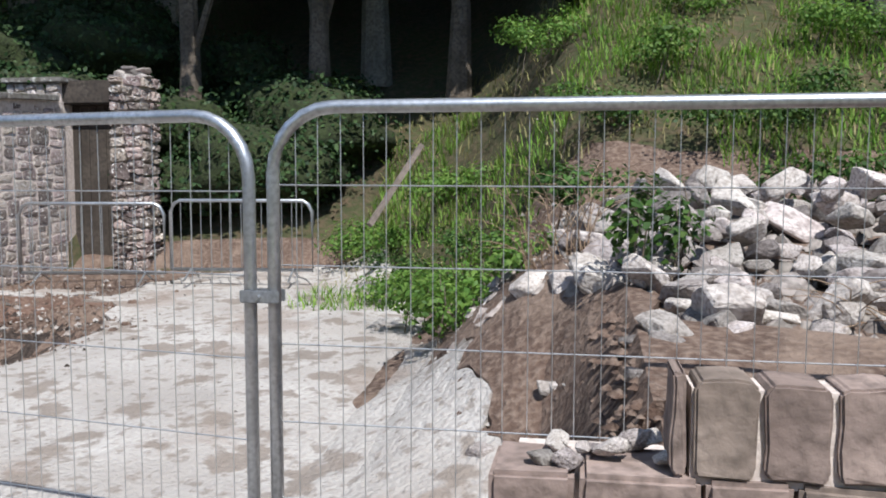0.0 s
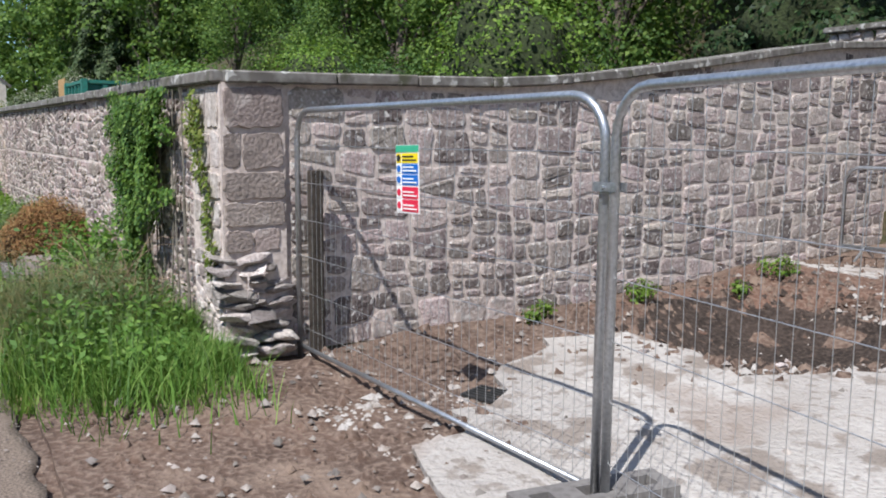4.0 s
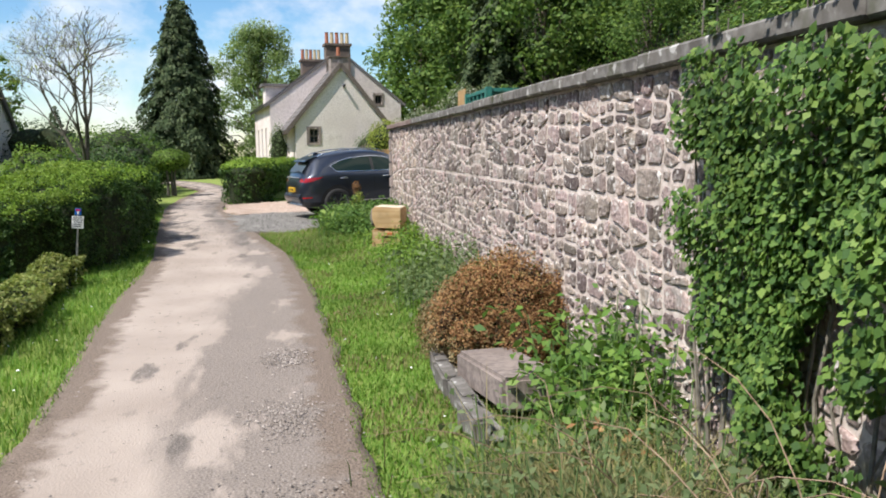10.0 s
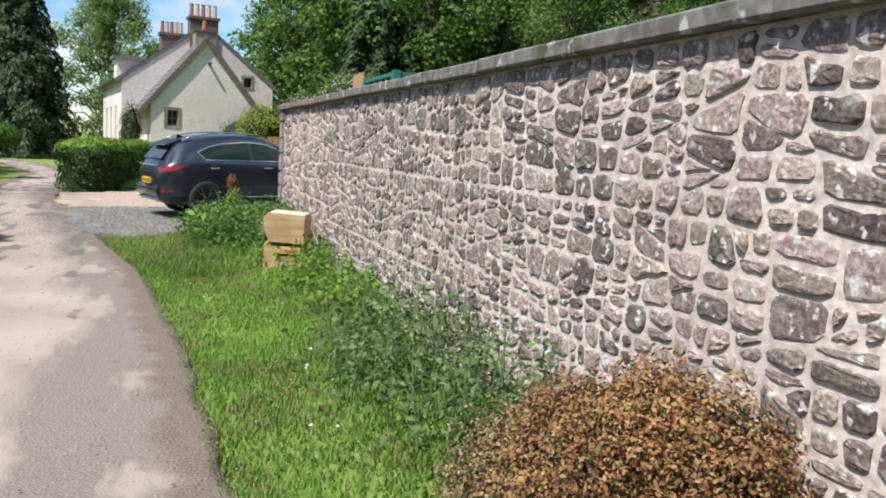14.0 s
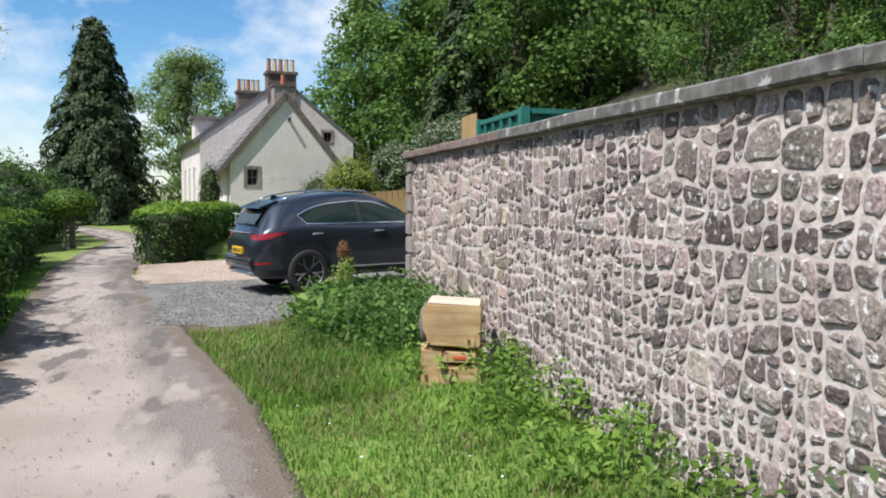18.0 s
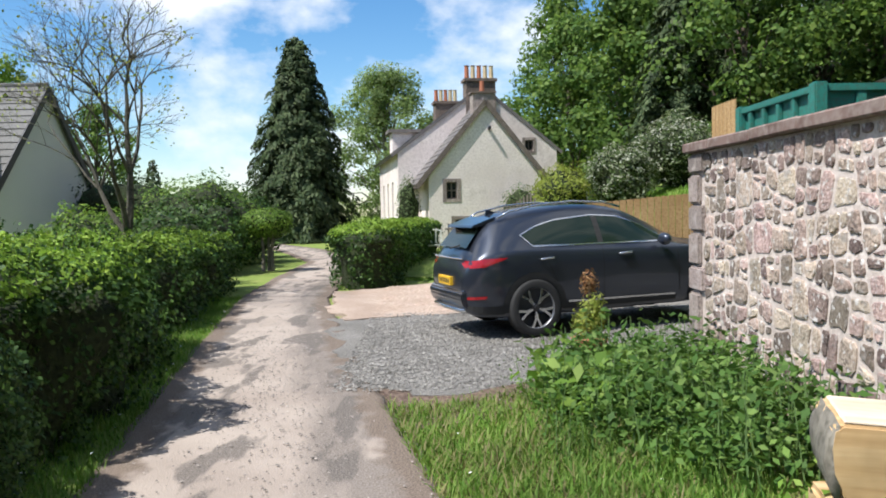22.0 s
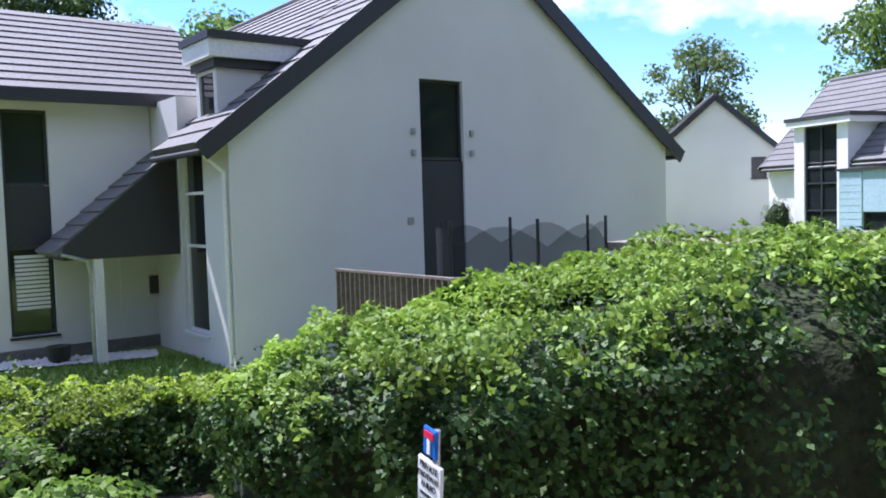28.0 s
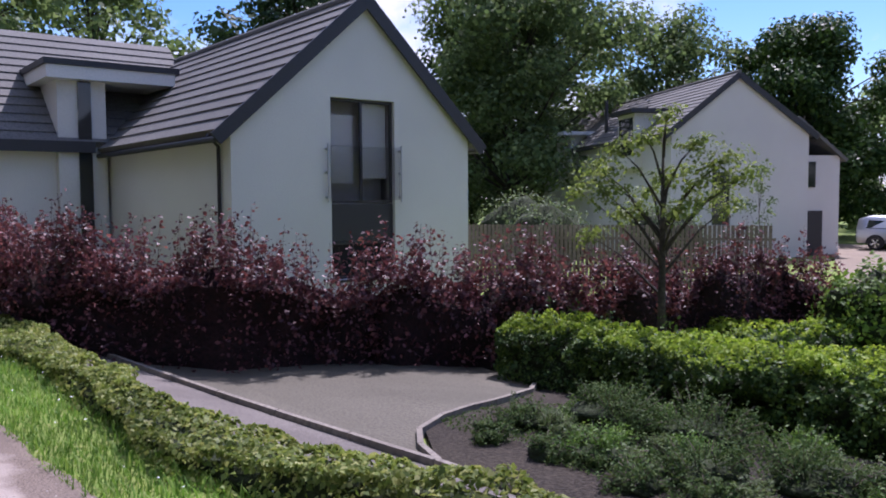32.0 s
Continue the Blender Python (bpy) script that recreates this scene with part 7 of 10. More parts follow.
def build_car():
    st = smooth_stations([(0.07, 0.44, 0.60, 0.74, 0.50, 0.80), (0.10, 0.36, 0.74, 0.86, 0.58, 0.98), (0.17, 0.31, 0.83, 0.97, 0.62, 1.11), (0.28, 0.28, 0.885, 1.04, 0.62, 1.24), (0.42, 0.27, 0.915, 1.08, 0.60, 1.40), (0.52, 0.26, 0.925, 1.10, 0.595, 1.485), (0.75, 0.25, 0.932, 1.11, 0.60, 1.555), (1.1, 0.25, 0.932, 1.105, 0.61, 1.605), (1.6, 0.25, 0.93, 1.08, 0.615, 1.635), (2.1, 0.25, 0.93, 1.06, 0.61, 1.62), (2.5, 0.25, 0.93, 1.045, 0.60, 1.545), (2.9, 0.25, 0.93, 1.03, 0.62, 1.36), (3.2, 0.25, 0.93, 1.02, 0.68, 1.18), (3.45, 0.26, 0.925, 1.0, 0.72, 1.10), (4.0, 0.28, 0.90, 0.93, 0.70, 1.02), (4.3, 0.34, 0.83, 0.82, 0.60, 0.90), (4.44, 0.42, 0.70, 0.64, 0.5, 0.72)])
    e = thing("car", pose(-20.24, -2.09, 0.0, 0, -2, 105.7) @ Matrix.Diagonal((0.95, 1, 1, 1)), "slate-blue family car parked nose-in beside the wall", "car")
    part("body", loft([(x, car_section(*p)) for x, *p in st]), M["car_paint"], e, "slate-blue metallic paint", True)
    lo = [(1.0, 1.145), (1.4, 1.135), (1.95, 1.125)]
    hi = [(0.86, 1.275), (1.1, 1.375), (1.4, 1.44), (1.95, 1.475)]
    lo2, hi2 = [(2.03, 1.12), (3.02, 1.105)], [(2.03, 1.475), (2.35, 1.44), (2.65, 1.335), (3.02, 1.125)]
    for s in (-1, 1):
        part("rear_side_window", flank_patch(st, lo, hi, s), M["car_glass"], e, "", True)
        part("front_side_window", flank_patch(st, lo2, hi2, s), M["car_glass"], e, "", True)
        part("window_pillar", flank_patch(st, [(1.95, 1.122), (2.03, 1.118)], [(1.95, 1.48), (2.03, 1.48)], s, 0.007, 2), M["rubber"], e)
        sill = [(1.0, 1.145), (1.4, 1.135), (1.95, 1.125), (3.04, 1.10)]
        part("window_trim", flank_patch(st, [(x, z - 0.018) for x, z in sill], sill, s, 0.010, 22, 1), M["chrome"], e, "chrome window trim")
        line = [(0.86, 1.275), (1.1, 1.375), (1.4, 1.44), (1.95, 1.475), (2.35, 1.44), (2.65, 1.335), (3.02, 1.125)]
        part("roof_trim", flank_patch(st, line, [(x, z + 0.014) for x, z in line], s, 0.010, 26, 1), M["chrome"], e)
        part("quarter_trim", flank_patch(st, [(0.985, 1.135), (1.003, 1.135)], [(0.845, 1.28), (0.862, 1.28)], s, 0.010, 1, 6), M["chrome"], e)
        for x in (1.06, 2.22):
            y = flank_at(st, x, 1.0)
            part("door_handle", tube([(x, s * y, 0.965), (x + 0.02, s * (y + 0.032), 0.972), (x + 0.19, s * (y + 0.032), 0.978), (x + 0.21, s * y, 0.975)], 0.014, 8), M["chrome"], e, "", True)
        for x0, x1 in ((1.10, 1.44), (1.99, 1.99), (3.12, 3.16)):
            part("door_gap", flank_patch(st, [(x1, 0.40), (x1 + 0.008, 0.40)], [(x0, 1.10), (x0 + 0.008, 1.10)], s, 0.004, 1, 8), M["rubber"], e)
        part("sill_cladding", flank_patch(st, [(1.42, 0.26), (3.10, 0.26)], [(1.42, 0.40), (3.10, 0.38)], s, 0.012, 10, 2), M["rubber"], e)
        part("sill_strip", flank_patch(st, [(1.46, 0.40), (3.08, 0.375)], [(1.46, 0.425), (3.08, 0.40)], s, 0.016, 10, 1), M["chrome"], e)
        part("roof_rail", tube([(0.62, s * 0.57, 1.50), (0.78, s * 0.585, 1.575), (1.2, s * 0.60, 1.645), (1.7, s * 0.605, 1.67), (2.2, s * 0.595, 1.635), (2.45, s * 0.58, 1.565)], 0.014, 8), M["chrome"], e, "", True)
        lump("mirror", (2.86, s * 1.04, 1.12), (0.075, 0.115, 0.08), M["car_paint"], e, 0.08, 3, 1.0)
        part("mirror_stalk", tube([(2.85, s * 0.90, 1.10), (2.85, s * 1.0, 1.11)], 0.02, 6), M["rubber"], e)
        part("tail_lamp", flank_patch(st, [(0.115, 0.905), (0.30, 0.915), (0.60, 1.005)], [(0.115, 0.985), (0.30, 1.015), (0.60, 1.018)], s, 0.012, 16, 3), M["tail_red"], e, "red tail lamp", True)
        part("reflector", flank_patch(st, [(0.10, 0.515), (0.32, 0.52)], [(0.10, 0.55), (0.32, 0.555)], s, 0.012, 6, 2), M["tail_red"], e)
        part("bumper_cladding", flank_patch(st, [(0.10, 0.40), (0.30, 0.28), (0.55, 0.26)], [(0.10, 0.44), (0.30, 0.42), (0.55, 0.42)], s, 0.009, 8, 3), M["rubber"], e)
        for x in (0.98, 3.74):
            alloy_wheel(e, x, s * 0.845, 0.365, s)
            part("wheel_arch", arch_lip(st, x, 0.385, 0.455, s, 0.012), M["rubber"], e, "black plastic wheel arch")
            part("wheel_well", arch_lip(st, x, 0.02, 0.39, s, 0.004), M["rubber"], e)
        part("exhaust", tube([(0.08, s * 0.52, 0.35), (0.30, s * 0.52, 0.35)], 0.035, 12), M["chrome"], e)
    rw = bmesh.new()
    rw.faces.new([rw.verts.new(p) for p in ((0.185, -0.58, 1.135), (0.185, 0.58, 1.135), (0.405, 0.51, 1.385), (0.405, -0.51, 1.385))])
    bmesh.ops.translate(rw, verts=rw.verts, vec=(-0.014, 0, 0.012))
    part("rear_window", rw, M["car_glass"], e)
    part("spoiler", prism([(0.28, 1.395), (0.30, 1.425), (0.62, 1.525), (0.62, 1.49), (0.44, 1.41)], 1.04, "y", 0.008), M["car_paint"], e).matrix_local = Matrix.Translation((0, -0.52, 0))
    part("wiper", tube([(0.14, 0.0, 1.13), (0.165, -0.35, 1.18)], 0.010, 5), M["rubber"], e)
    part("tail_strip", tube([(0.105, -0.60, 1.02), (0.085, -0.3, 1.02), (0.08, 0, 1.02), (0.085, 0.3, 1.02), (0.105, 0.60, 1.02)], 0.012, 6), M["chrome"], e)
    part("number_plate", box(0.03, -0.26, 0.665, 0.085, 0.26, 0.775, 0.003), M["plate_yellow"], e, "yellow rear number plate")
    for k in range(6):
        part("plate_mark", box(0.0275, -0.21 + 0.075 * k, 0.69, 0.0298, -0.165 + 0.075 * k, 0.75), M["sign_black"], e)
    part("bumper", prism([(0.02, 0.52), (0.03, 0.60), (0.10, 0.64), (0.20, 0.60), (0.20, 0.40), (0.07, 0.40)], 1.42, "y", 0.02), M["car_paint"], e).matrix_local = Matrix.Translation((0, -0.71, 0))
    part("bumper_trim", tube([(0.20, -0.74, 0.38), (0.06, -0.55, 0.37), (0.03, 0, 0.37), (0.06, 0.55, 0.37), (0.20, 0.74, 0.38)], 0.025, 8), M["chrome"], e, "", True)
    part("aerial", prism([(0.66, 1.52), (0.86, 1.56), (0.70, 1.62)], 0.04, "y", 0.008), M["car_paint"], e).matrix_local = Matrix.Translation((0, -0.02, 0))
    return e


M["cab_glass"], _nt, _b = material("clear_cab_glass", 0.05, 0.0, 0.7)
_b.inputs["Base Color"].default_value = (0.05, 0.075, 0.075, 1)
M["bright_green"] = plain("bright_green_paint", (0.02, 0.42, 0.10), 0.5)
M["plate_yellow"] = plain("yellow_plate", (0.70, 0.42, 0.02), 0.5)
M["car_glass"], _nt, _b = material("tinted_car_glass", 0.05, 0.0, 0.28)
_b.inputs["Base Color"].default_value = (0.012, 0.022, 0.017, 1)
build_car()


def build_van():
    st = [(0.20, 0.45, 0.80, 1.05, 0.72, 1.80), (0.26, 0.36, 0.92, 1.05, 0.80, 1.90), (0.5, 0.34, 0.95, 1.05, 0.84, 1.94), (2.6, 0.32, 0.95, 1.05, 0.84, 1.95), (3.4, 0.32, 0.95, 1.05, 0.82, 1.92), (3.75, 0.32, 0.95, 1.05, 0.80, 1.78), (4.25, 0.32, 0.95, 1.05, 0.78, 1.34), (4.8, 0.36, 0.90, 0.92, 0.70, 1.08), (4.98, 0.42, 0.80, 0.7, 0.6, 0.80)]
    e = thing("van", pose(-4.40, -23.0, height(-5, -23.5), 0, 0, 207) @ Matrix.Translation((-0.86, 0.82, 0.01)) @ Matrix.Diagonal((0.88, 0.95, 0.93, 1)), "black panel van parked on the paved court", "van")
    part("body", loft([(x, section(*p)) for x, *p in st]), M["van_paint"], e, "", True)
    for s in (-1, 1):
        part("side_window", side_pane(st, [(2.95, 0.05), (3.95, 0.02), (3.62, 0.72), (3.42, 0.82), (2.95, 0.84)], s, 0.012), M["cab_glass"], e)
        part("load_window", side_pane(st, [(0.62, 0.06), (1.6, 0.06), (1.6, 0.84), (0.66, 0.82)], s, 0.012), M["car_glass"], e)
        part("load_window", side_pane(st, [(1.7, 0.06), (2.8, 0.06), (2.8, 0.84), (1.7, 0.84)], s, 0.012), M["car_glass"], e)
        part("belt_strip", side_pane(st, [(0.5, -0.06), (3.9, -0.06), (3.9, -0.035), (0.5, -0.035)], s, 0.014), M["alloy"], e)
        mr = part("mirror", box(3.80, s * 1.06 - 0.10, 1.08, 3.92, s * 1.06 + 0.10, 1.30, 0.03), M["van_paint"], e)
        part("tail_lamp", box(0.18, s * 0.86 - 0.06, 0.9, 0.25, s * 0.86 + 0.06, 1.35, 0.01), M["tail_red"], e)
        part("roof_bar", tube([(0.6, s * 0.7, 1.97), (3.0, s * 0.7, 1.99)], 0.02, 6), M["dark_metal"], e)
        for x in (0.95, 3.95):
            wheel(e, x, s * 0.875, 0.34, s, 5, "alloy")
            arch(e, x, 0.42, 0.955, s)
    part("rear_ladder", tube([(0.17, -0.6, 0.6), (0.16, -0.6, 1.8)], 0.02, 6), M["chrome"], e)
    part("windscreen", loft([(3.78, [(0.70, 1.20), (0.72, 1.30), (0.66, 1.70), (0, 1.74)]), (4.26, [(0.74, 1.16), (0.74, 1.20), (0.70, 1.34), (0, 1.36)])]), M["car_glass"], e)


def build_suv(x, y, ang, paint, label):
    st = [(0.0, 0.5, 0.78, 1.0, 0.66, 1.25), (0.1, 0.36, 0.92, 1.05, 0.70, 1.62), (0.6, 0.34, 0.96, 1.08, 0.72, 1.78), (2.4, 0.34, 0.96, 1.06, 0.72, 1.78), (2.9, 0.34, 0.96, 1.05, 0.7, 1.62), (3.4, 0.34, 0.95, 1.02, 0.76, 1.18), (4.3, 0.36, 0.93, 0.98, 0.74, 1.08), (4.6, 0.44, 0.82, 0.8, 0.6, 0.92)]
    e = thing("car", pose(x, y, height(x, y) + 0.01, 0, 0, ang), label, "car", "parked cars")
    part("body", loft([(a, section(*p)) for a, *p in st]), paint, e, "", True)
    for s in (-1, 1):
        part("side_window", side_pane(st, [(0.5, 0.08), (3.05, 0.05), (2.7, 0.8), (0.6, 0.8)], s, 0.012), M["car_glass"], e)
        part("headlamp", box(4.35, s * 0.72 - 0.14, 0.82, 4.52, s * 0.72 + 0.1, 0.95, 0.02), M["chrome"], e)
        for a in (0.95, 3.75):
            wheel(e, a, s * 0.885, 0.37, s)
            arch(e, a, 0.45, 0.965, s)


build_van()
build_suv(10.7, -46.2, 193, M["suv_paint"], "silver parked car beside the far hedge")
build_suv(-9.5, -31.5, 207, M["tail_red"], "red parked car mostly hidden behind the van")

# ---- gravel, road patches ----
structure(sheet("dirt_edge", [(-16.3, -2.75), (-15.5, -2.35), (-15.8, -1.75), (-16.3, -1.1), (-17.2, -0.6), (-17.6, -2.0), (-18.5, -3.3)], -0.006, M["soil"], 0.2, 0.1), "trodden brown earth between gravel and grass", "soil")
structure(sheet("gravel_apron", [(-17.0, -2.95), (-16.5, -2.5), (-16.6, -1.9), (-17.0, -1.2), (-17.4, -0.2), (-17.0, 3.5), (-24.5, 4.5), (-23.0, -1.0), (-22.0, -3.85), (-19.0, -3.35)], 0.002, M["grey_gravel"], 0.2, 0.32), "grey stone chippings of the parking space", "gravel")
structure(sheet("gravel_drive", [(-21.8, -3.6), (-22.8, -1.0), (-24.5, 1.0), (-29.5, -1.7), (-31.5, -3.0), (-36, -2.0), (-36, -0.6), (-30, -0.4), (-27.2, -3.1), (-26.4, -4.3)], 0.018, M["pink_gravel"], 0.2, 0.25), "pinkish stone chippings of the drive", "gravel")

COTTAGE_LAWN = [(-29.0, -1.6), (-29.9, -2.85), (-33.0, -3.2), (-38.0, -3.2), (-44.5, -2.5), (-43.6, -1.1), (-36.0, -1.3)]
structure(sheet("cottage_lawn", COTTAGE_LAWN, 0.035, M["turf"], 0.4, 0.1), "small mown lawn in front of the cottage", "lawn")


M["dark_patch"] = rough_surface("dark_patched_tarmac", (0.135, 0.118, 0.105), (0.19, 0.168, 0.15), (0.10, 0.088, 0.08), 2, 40, 0.95, 0.7, 0.012)



def pebbles(name, n, area, size, mat, label):
    r = np.random.default_rng(len(name) + n)
    verts, faces = [], []
    base = np.array([(1, 0, 0), (0, 1, 0), (-1, 0, 0), (0, -1, 0), (0, 0, 0.7)])
    for _ in range(n):
        x, y = area(r)
        s = size * r.uniform(0.5, 1.5)
        a = r.uniform(0, 6.28)
        m = np.array([[math.cos(a), -math.sin(a), 0], [math.sin(a), math.cos(a), 0], [0, 0, 1]])
        p = (base * r.uniform(0.6, 1.3, (5, 1))) @ m.T * s + (x, y, height(x, y) + 0.012)
        i = len(verts)
        verts += p.tolist()
        faces += [(i, i + 1, i + 4), (i + 1, i + 2, i + 4), (i + 2, i + 3, i + 4), (i + 3, i, i + 4)]
    tagged(raw_mesh(name, verts, faces, mat), label, "gravel", "", "stuff")


def on_lane(r):
    x = r.uniform(-26, 4)
    a, b = lane_edges(x)
    t = r.beta(0.5, 0.5) if r.random() < 0.5 else r.random()
    return x, b + (a - b) * t


M["chip_grey"] = by_object(rough_surface("grey_chipping", (0.16, 0.152, 0.14), (0.245, 0.235, 0.218), (0.11, 0.105, 0.098), 4, 20, 0.9, 0.3, 0.005), 0.5, 1.5, 0.01, True)
M["chip_pink"] = by_object(rough_surface("pink_chipping", (0.40, 0.30, 0.24), (0.50, 0.40, 0.33), (0.30, 0.21, 0.16), 4, 20, 0.9, 0.3, 0.005), 0.6, 1.4, 0.02, True)
pebbles("lane_grit", 2600, on_lane, 0.007, M["chips"], "loose grit scattered on the lane")
pebbles("pothole_grit", 2200, lambda r: (r.normal(-2.75, 0.25), r.normal(-1.85, 0.16)) if r.random() < 0.5 else (r.normal(-4.3, 0.2), r.normal(-1.92, 0.12)) if r.random() < 0.5 else (r.normal(-5.8, 0.18), r.normal(-1.95, 0.1)), 0.008, M["chips"], "loose grit filling the potholes")
pebbles("far_lane_grit", 1900, lambda r: (lambda x: (x, sum(lane_edges(x)) / 2 + r.normal(0.05, 0.32)))(r.normal(-18.0, 2.6)), 0.010, M["chips"], "broken stones lying on the worn lane")
pebbles("grey_chippings", 16000, lambda r: (r.uniform(-22.5, -16.75), r.uniform(-3.2, 1.5)), 0.016, M["chip_grey"], "grey stone chippings")
pebbles("soil_clods", 1300, lambda r: (r.uniform(6.7, 8.5), r.uniform(0.1, 2.6)), 0.03, M["soil"], "dark clods of earth at the foot of the heap")
pebbles("pink_chippings", 8000, lambda r: (r.uniform(-27.5, -22.6), r.uniform(-3.2, 0.0)), 0.018, M["chip_pink"], "pinkish stone chippings")

# ---- things along the wall ----


def log_seat():
    e = thing("log_seat", pose(-12.70, -0.42, 0.02, 0, 0, 72) @ Matrix.Diagonal((0.82, 1.2, 1, 1)), "sawn log seat with a bark side resting on split log ends", "seat")
    outline = [(-0.20, 0.385), (0.26, 0.37), (0.285, 0.39), (0.29, 0.69), (0.27, 0.705), (-0.24, 0.725), (-0.285, 0.70), (-0.30, 0.62), (-0.285, 0.52), (-0.24, 0.43)]
    a = prism(outline, 0.42, "y", 0.010)
    bmesh.ops.translate(a, verts=a.verts, vec=(0, -0.21, 0))
    for v in a.verts:
        v.co += Vector([0.006 * noise.noise(v.co * 8 + Vector((k * 6, 0, 0))) for k in range(3)])
    a.normal_update()
    top = part("beam", a, M["wood_cut"], e, "pale freshly sawn beam")
    # Thin top slab in paler wood than the beam.
    slab = prism([(-0.235, 0.727), (-0.22, 0.732), (0.272, 0.712), (0.275, 0.706)], 0.40, "y")
    bmesh.ops.translate(slab, verts=slab.verts, vec=(0, -0.20, 0.002))
    part("sawn_top", slab, M["wood_pale"], top, "paler sawn top face")
    # rounded strip of bark left on one side
    bark = bmesh.new()
    rows = []
    for j in range(9):
        y = -0.205 + 0.41 * j / 8
        ring = []
        for k in range(9):
            f = -1.25 + 2.5 * k / 8
            w = 0.020 * noise.noise((y * 9, f * 3, 2.0)) + 0.012 * noise.noise((y * 25, f * 8, 5.0))
            ring.append(bark.verts.new((-0.225 - (0.095 + w) * math.cos(f), y, 0.565 + (0.165 + w) * math.sin(f))))
        rows.append(ring)
    for p, q in zip(rows, rows[1:]):
        for k in range(8):
            bark.faces.new((p[k], p[k + 1], q[k + 1], q[k]))
    bark.faces.new(rows[0])
    bark.faces.new(rows[-1][::-1])
    bmesh.ops.recalc_face_normals(bark, faces=bark.faces)
    part("bark_side", bark, M["pale_bark"], top, "rough pale bark", True)
    for x, y, w, d, h, r in ((-0.21, -0.02, 0.22, 0.36, 0.365, 6), (0.10, -0.16, 0.44, 0.17, 0.24, -3), (0.12, 0.12, 0.36, 0.2, 0.37, 5)):
        b = box(-w / 2, -d / 2, 0, w / 2, d / 2, h, 0.022)
        for v in b.verts:
            v.co += Vector([0.018 * noise.noise(v.co * 7 + Vector((k * 4, x, 0))) for k in range(3)])
        o = part("support", b, M["wood_cut"], e, "split log support")
        o.matrix_local = pose(x, y, 0, 0, 0, r)
    w = part("wedge", prism([(-0.10, 0.262), (0.24, 0.262), (0.24, 0.335), (-0.06, 0.345)], 0.16, "y", 0.006), M["wood_cut"], e, "split wedge with a red-orange mark")
    w.matrix_local = pose(0, -0.24, 0)
    part("paint_mark", box(0.02, -0.246, 0.29, 0.14, -0.2405, 0.315), M["mark_red"], e, "red-orange paint mark")


M["wood_pale"] = grained("pale_sawn_wood", (0.52, 0.43, 0.32), (0.66, 0.57, 0.45), (0.74, 0.67, 0.56), 0)
M["mark_red"] = plain("orange_red_paint", (0.55, 0.10, 0.03), 0.7)
log_seat()


M["old_slab"] = rough_surface("dark_pinkish_old_stone", (0.20, 0.165, 0.148), (0.28, 0.235, 0.21), (0.15, 0.125, 0.112), 2.5, 22, 0.9, 0.7, 0.01)


def stone_trough():
    e = thing("stone_slab", pose(-4.36, -0.54, 0.07, 0, -3, 6), "old dressed stone slab lying beside the browned bush", "stone")
    b = box(-0.42, -0.20, 0.0, 0.52, 0.20, 0.21, 0.025)
    for v in b.verts:
        v.co += Vector([0.014 * noise.noise(v.co * 5 + Vector((k * 6, 0, 0))) for k in range(3)])
    part("slab", b, M["old_slab"], e)
    for k, (x, w, d) in enumerate(((-5.12, 0.36, 0.0), (-4.72, 0.42, -0.015), (-4.28, 0.44, 0.01), (-3.82, 0.46, -0.01))):
        b = box(-w / 2 + 0.006, -0.055, -0.1, w / 2 - 0.006, 0.055, 0.13, 0.018)
        for v in b.verts:
            v.co += Vector([0.012 * noise.noise(v.co * 7 + Vector((j * 6, x, 0))) for j in range(3)])
        s = thing("edging_stone", pose(x, -0.84 + d, height(x, -0.84), 3, 0, 2 * k - 3), "narrow grey kerb stone edging the border", "kerb", "border edging stones")
        part("stone", b, M["coping"], s)
    pebbles("border_chippings", 900, lambda r: (r.uniform(-5.3, -3.6), r.uniform(-0.80, -0.74)), 0.03, M["chip_grey"], "broken grey stone between kerb and slab")


stone_trough()

# potted shrub near the car
pot = thing("potted_shrub", pose(-17.95, -0.62, height(-17.95, -0.62), 0, 0, 0), "yellow and red shrub growing in a clay pot", "plant")
bm = tube([(0, 0, 0), (0, 0, 0.05), (0, 0, 0.22), (0, 0, 0.25)], [0.13, 0.14, 0.19, 0.20], 16)
part("pot", bm, M["terracotta"], pot)
p, d = clump_points(1500, [(0, 0, 0.42), (0.05, 0.05, 0.56), (-0.08, 0, 0.36)], [(0.2, 0.2, 0.22), (0.14, 0.14, 0.2), (0.18, 0.16, 0.16)], 0.9)
leaf_cloud("leaves", p, 0.04, M["yellow_leaf"], pot, d)
p, d = clump_points(400, [(0.02, 0, 0.82)], [(0.10, 0.10, 0.16)], 0.9)
leaf_cloud("young_growth", p, 0.035, M["rust_leaf"], pot, d)
bm = bmesh.new()
for k in range(9):
    tube_into(bm, [(0, 0, 0.2), (0.05 * math.cos(k), 0.05 * math.sin(k), 0.5), (0.08 * math.cos(k), 0.08 * math.sin(k), 0.85)], [0.008, 0.006, 0.003], 4, False)
part("stem", bm, M["bark"], pot)

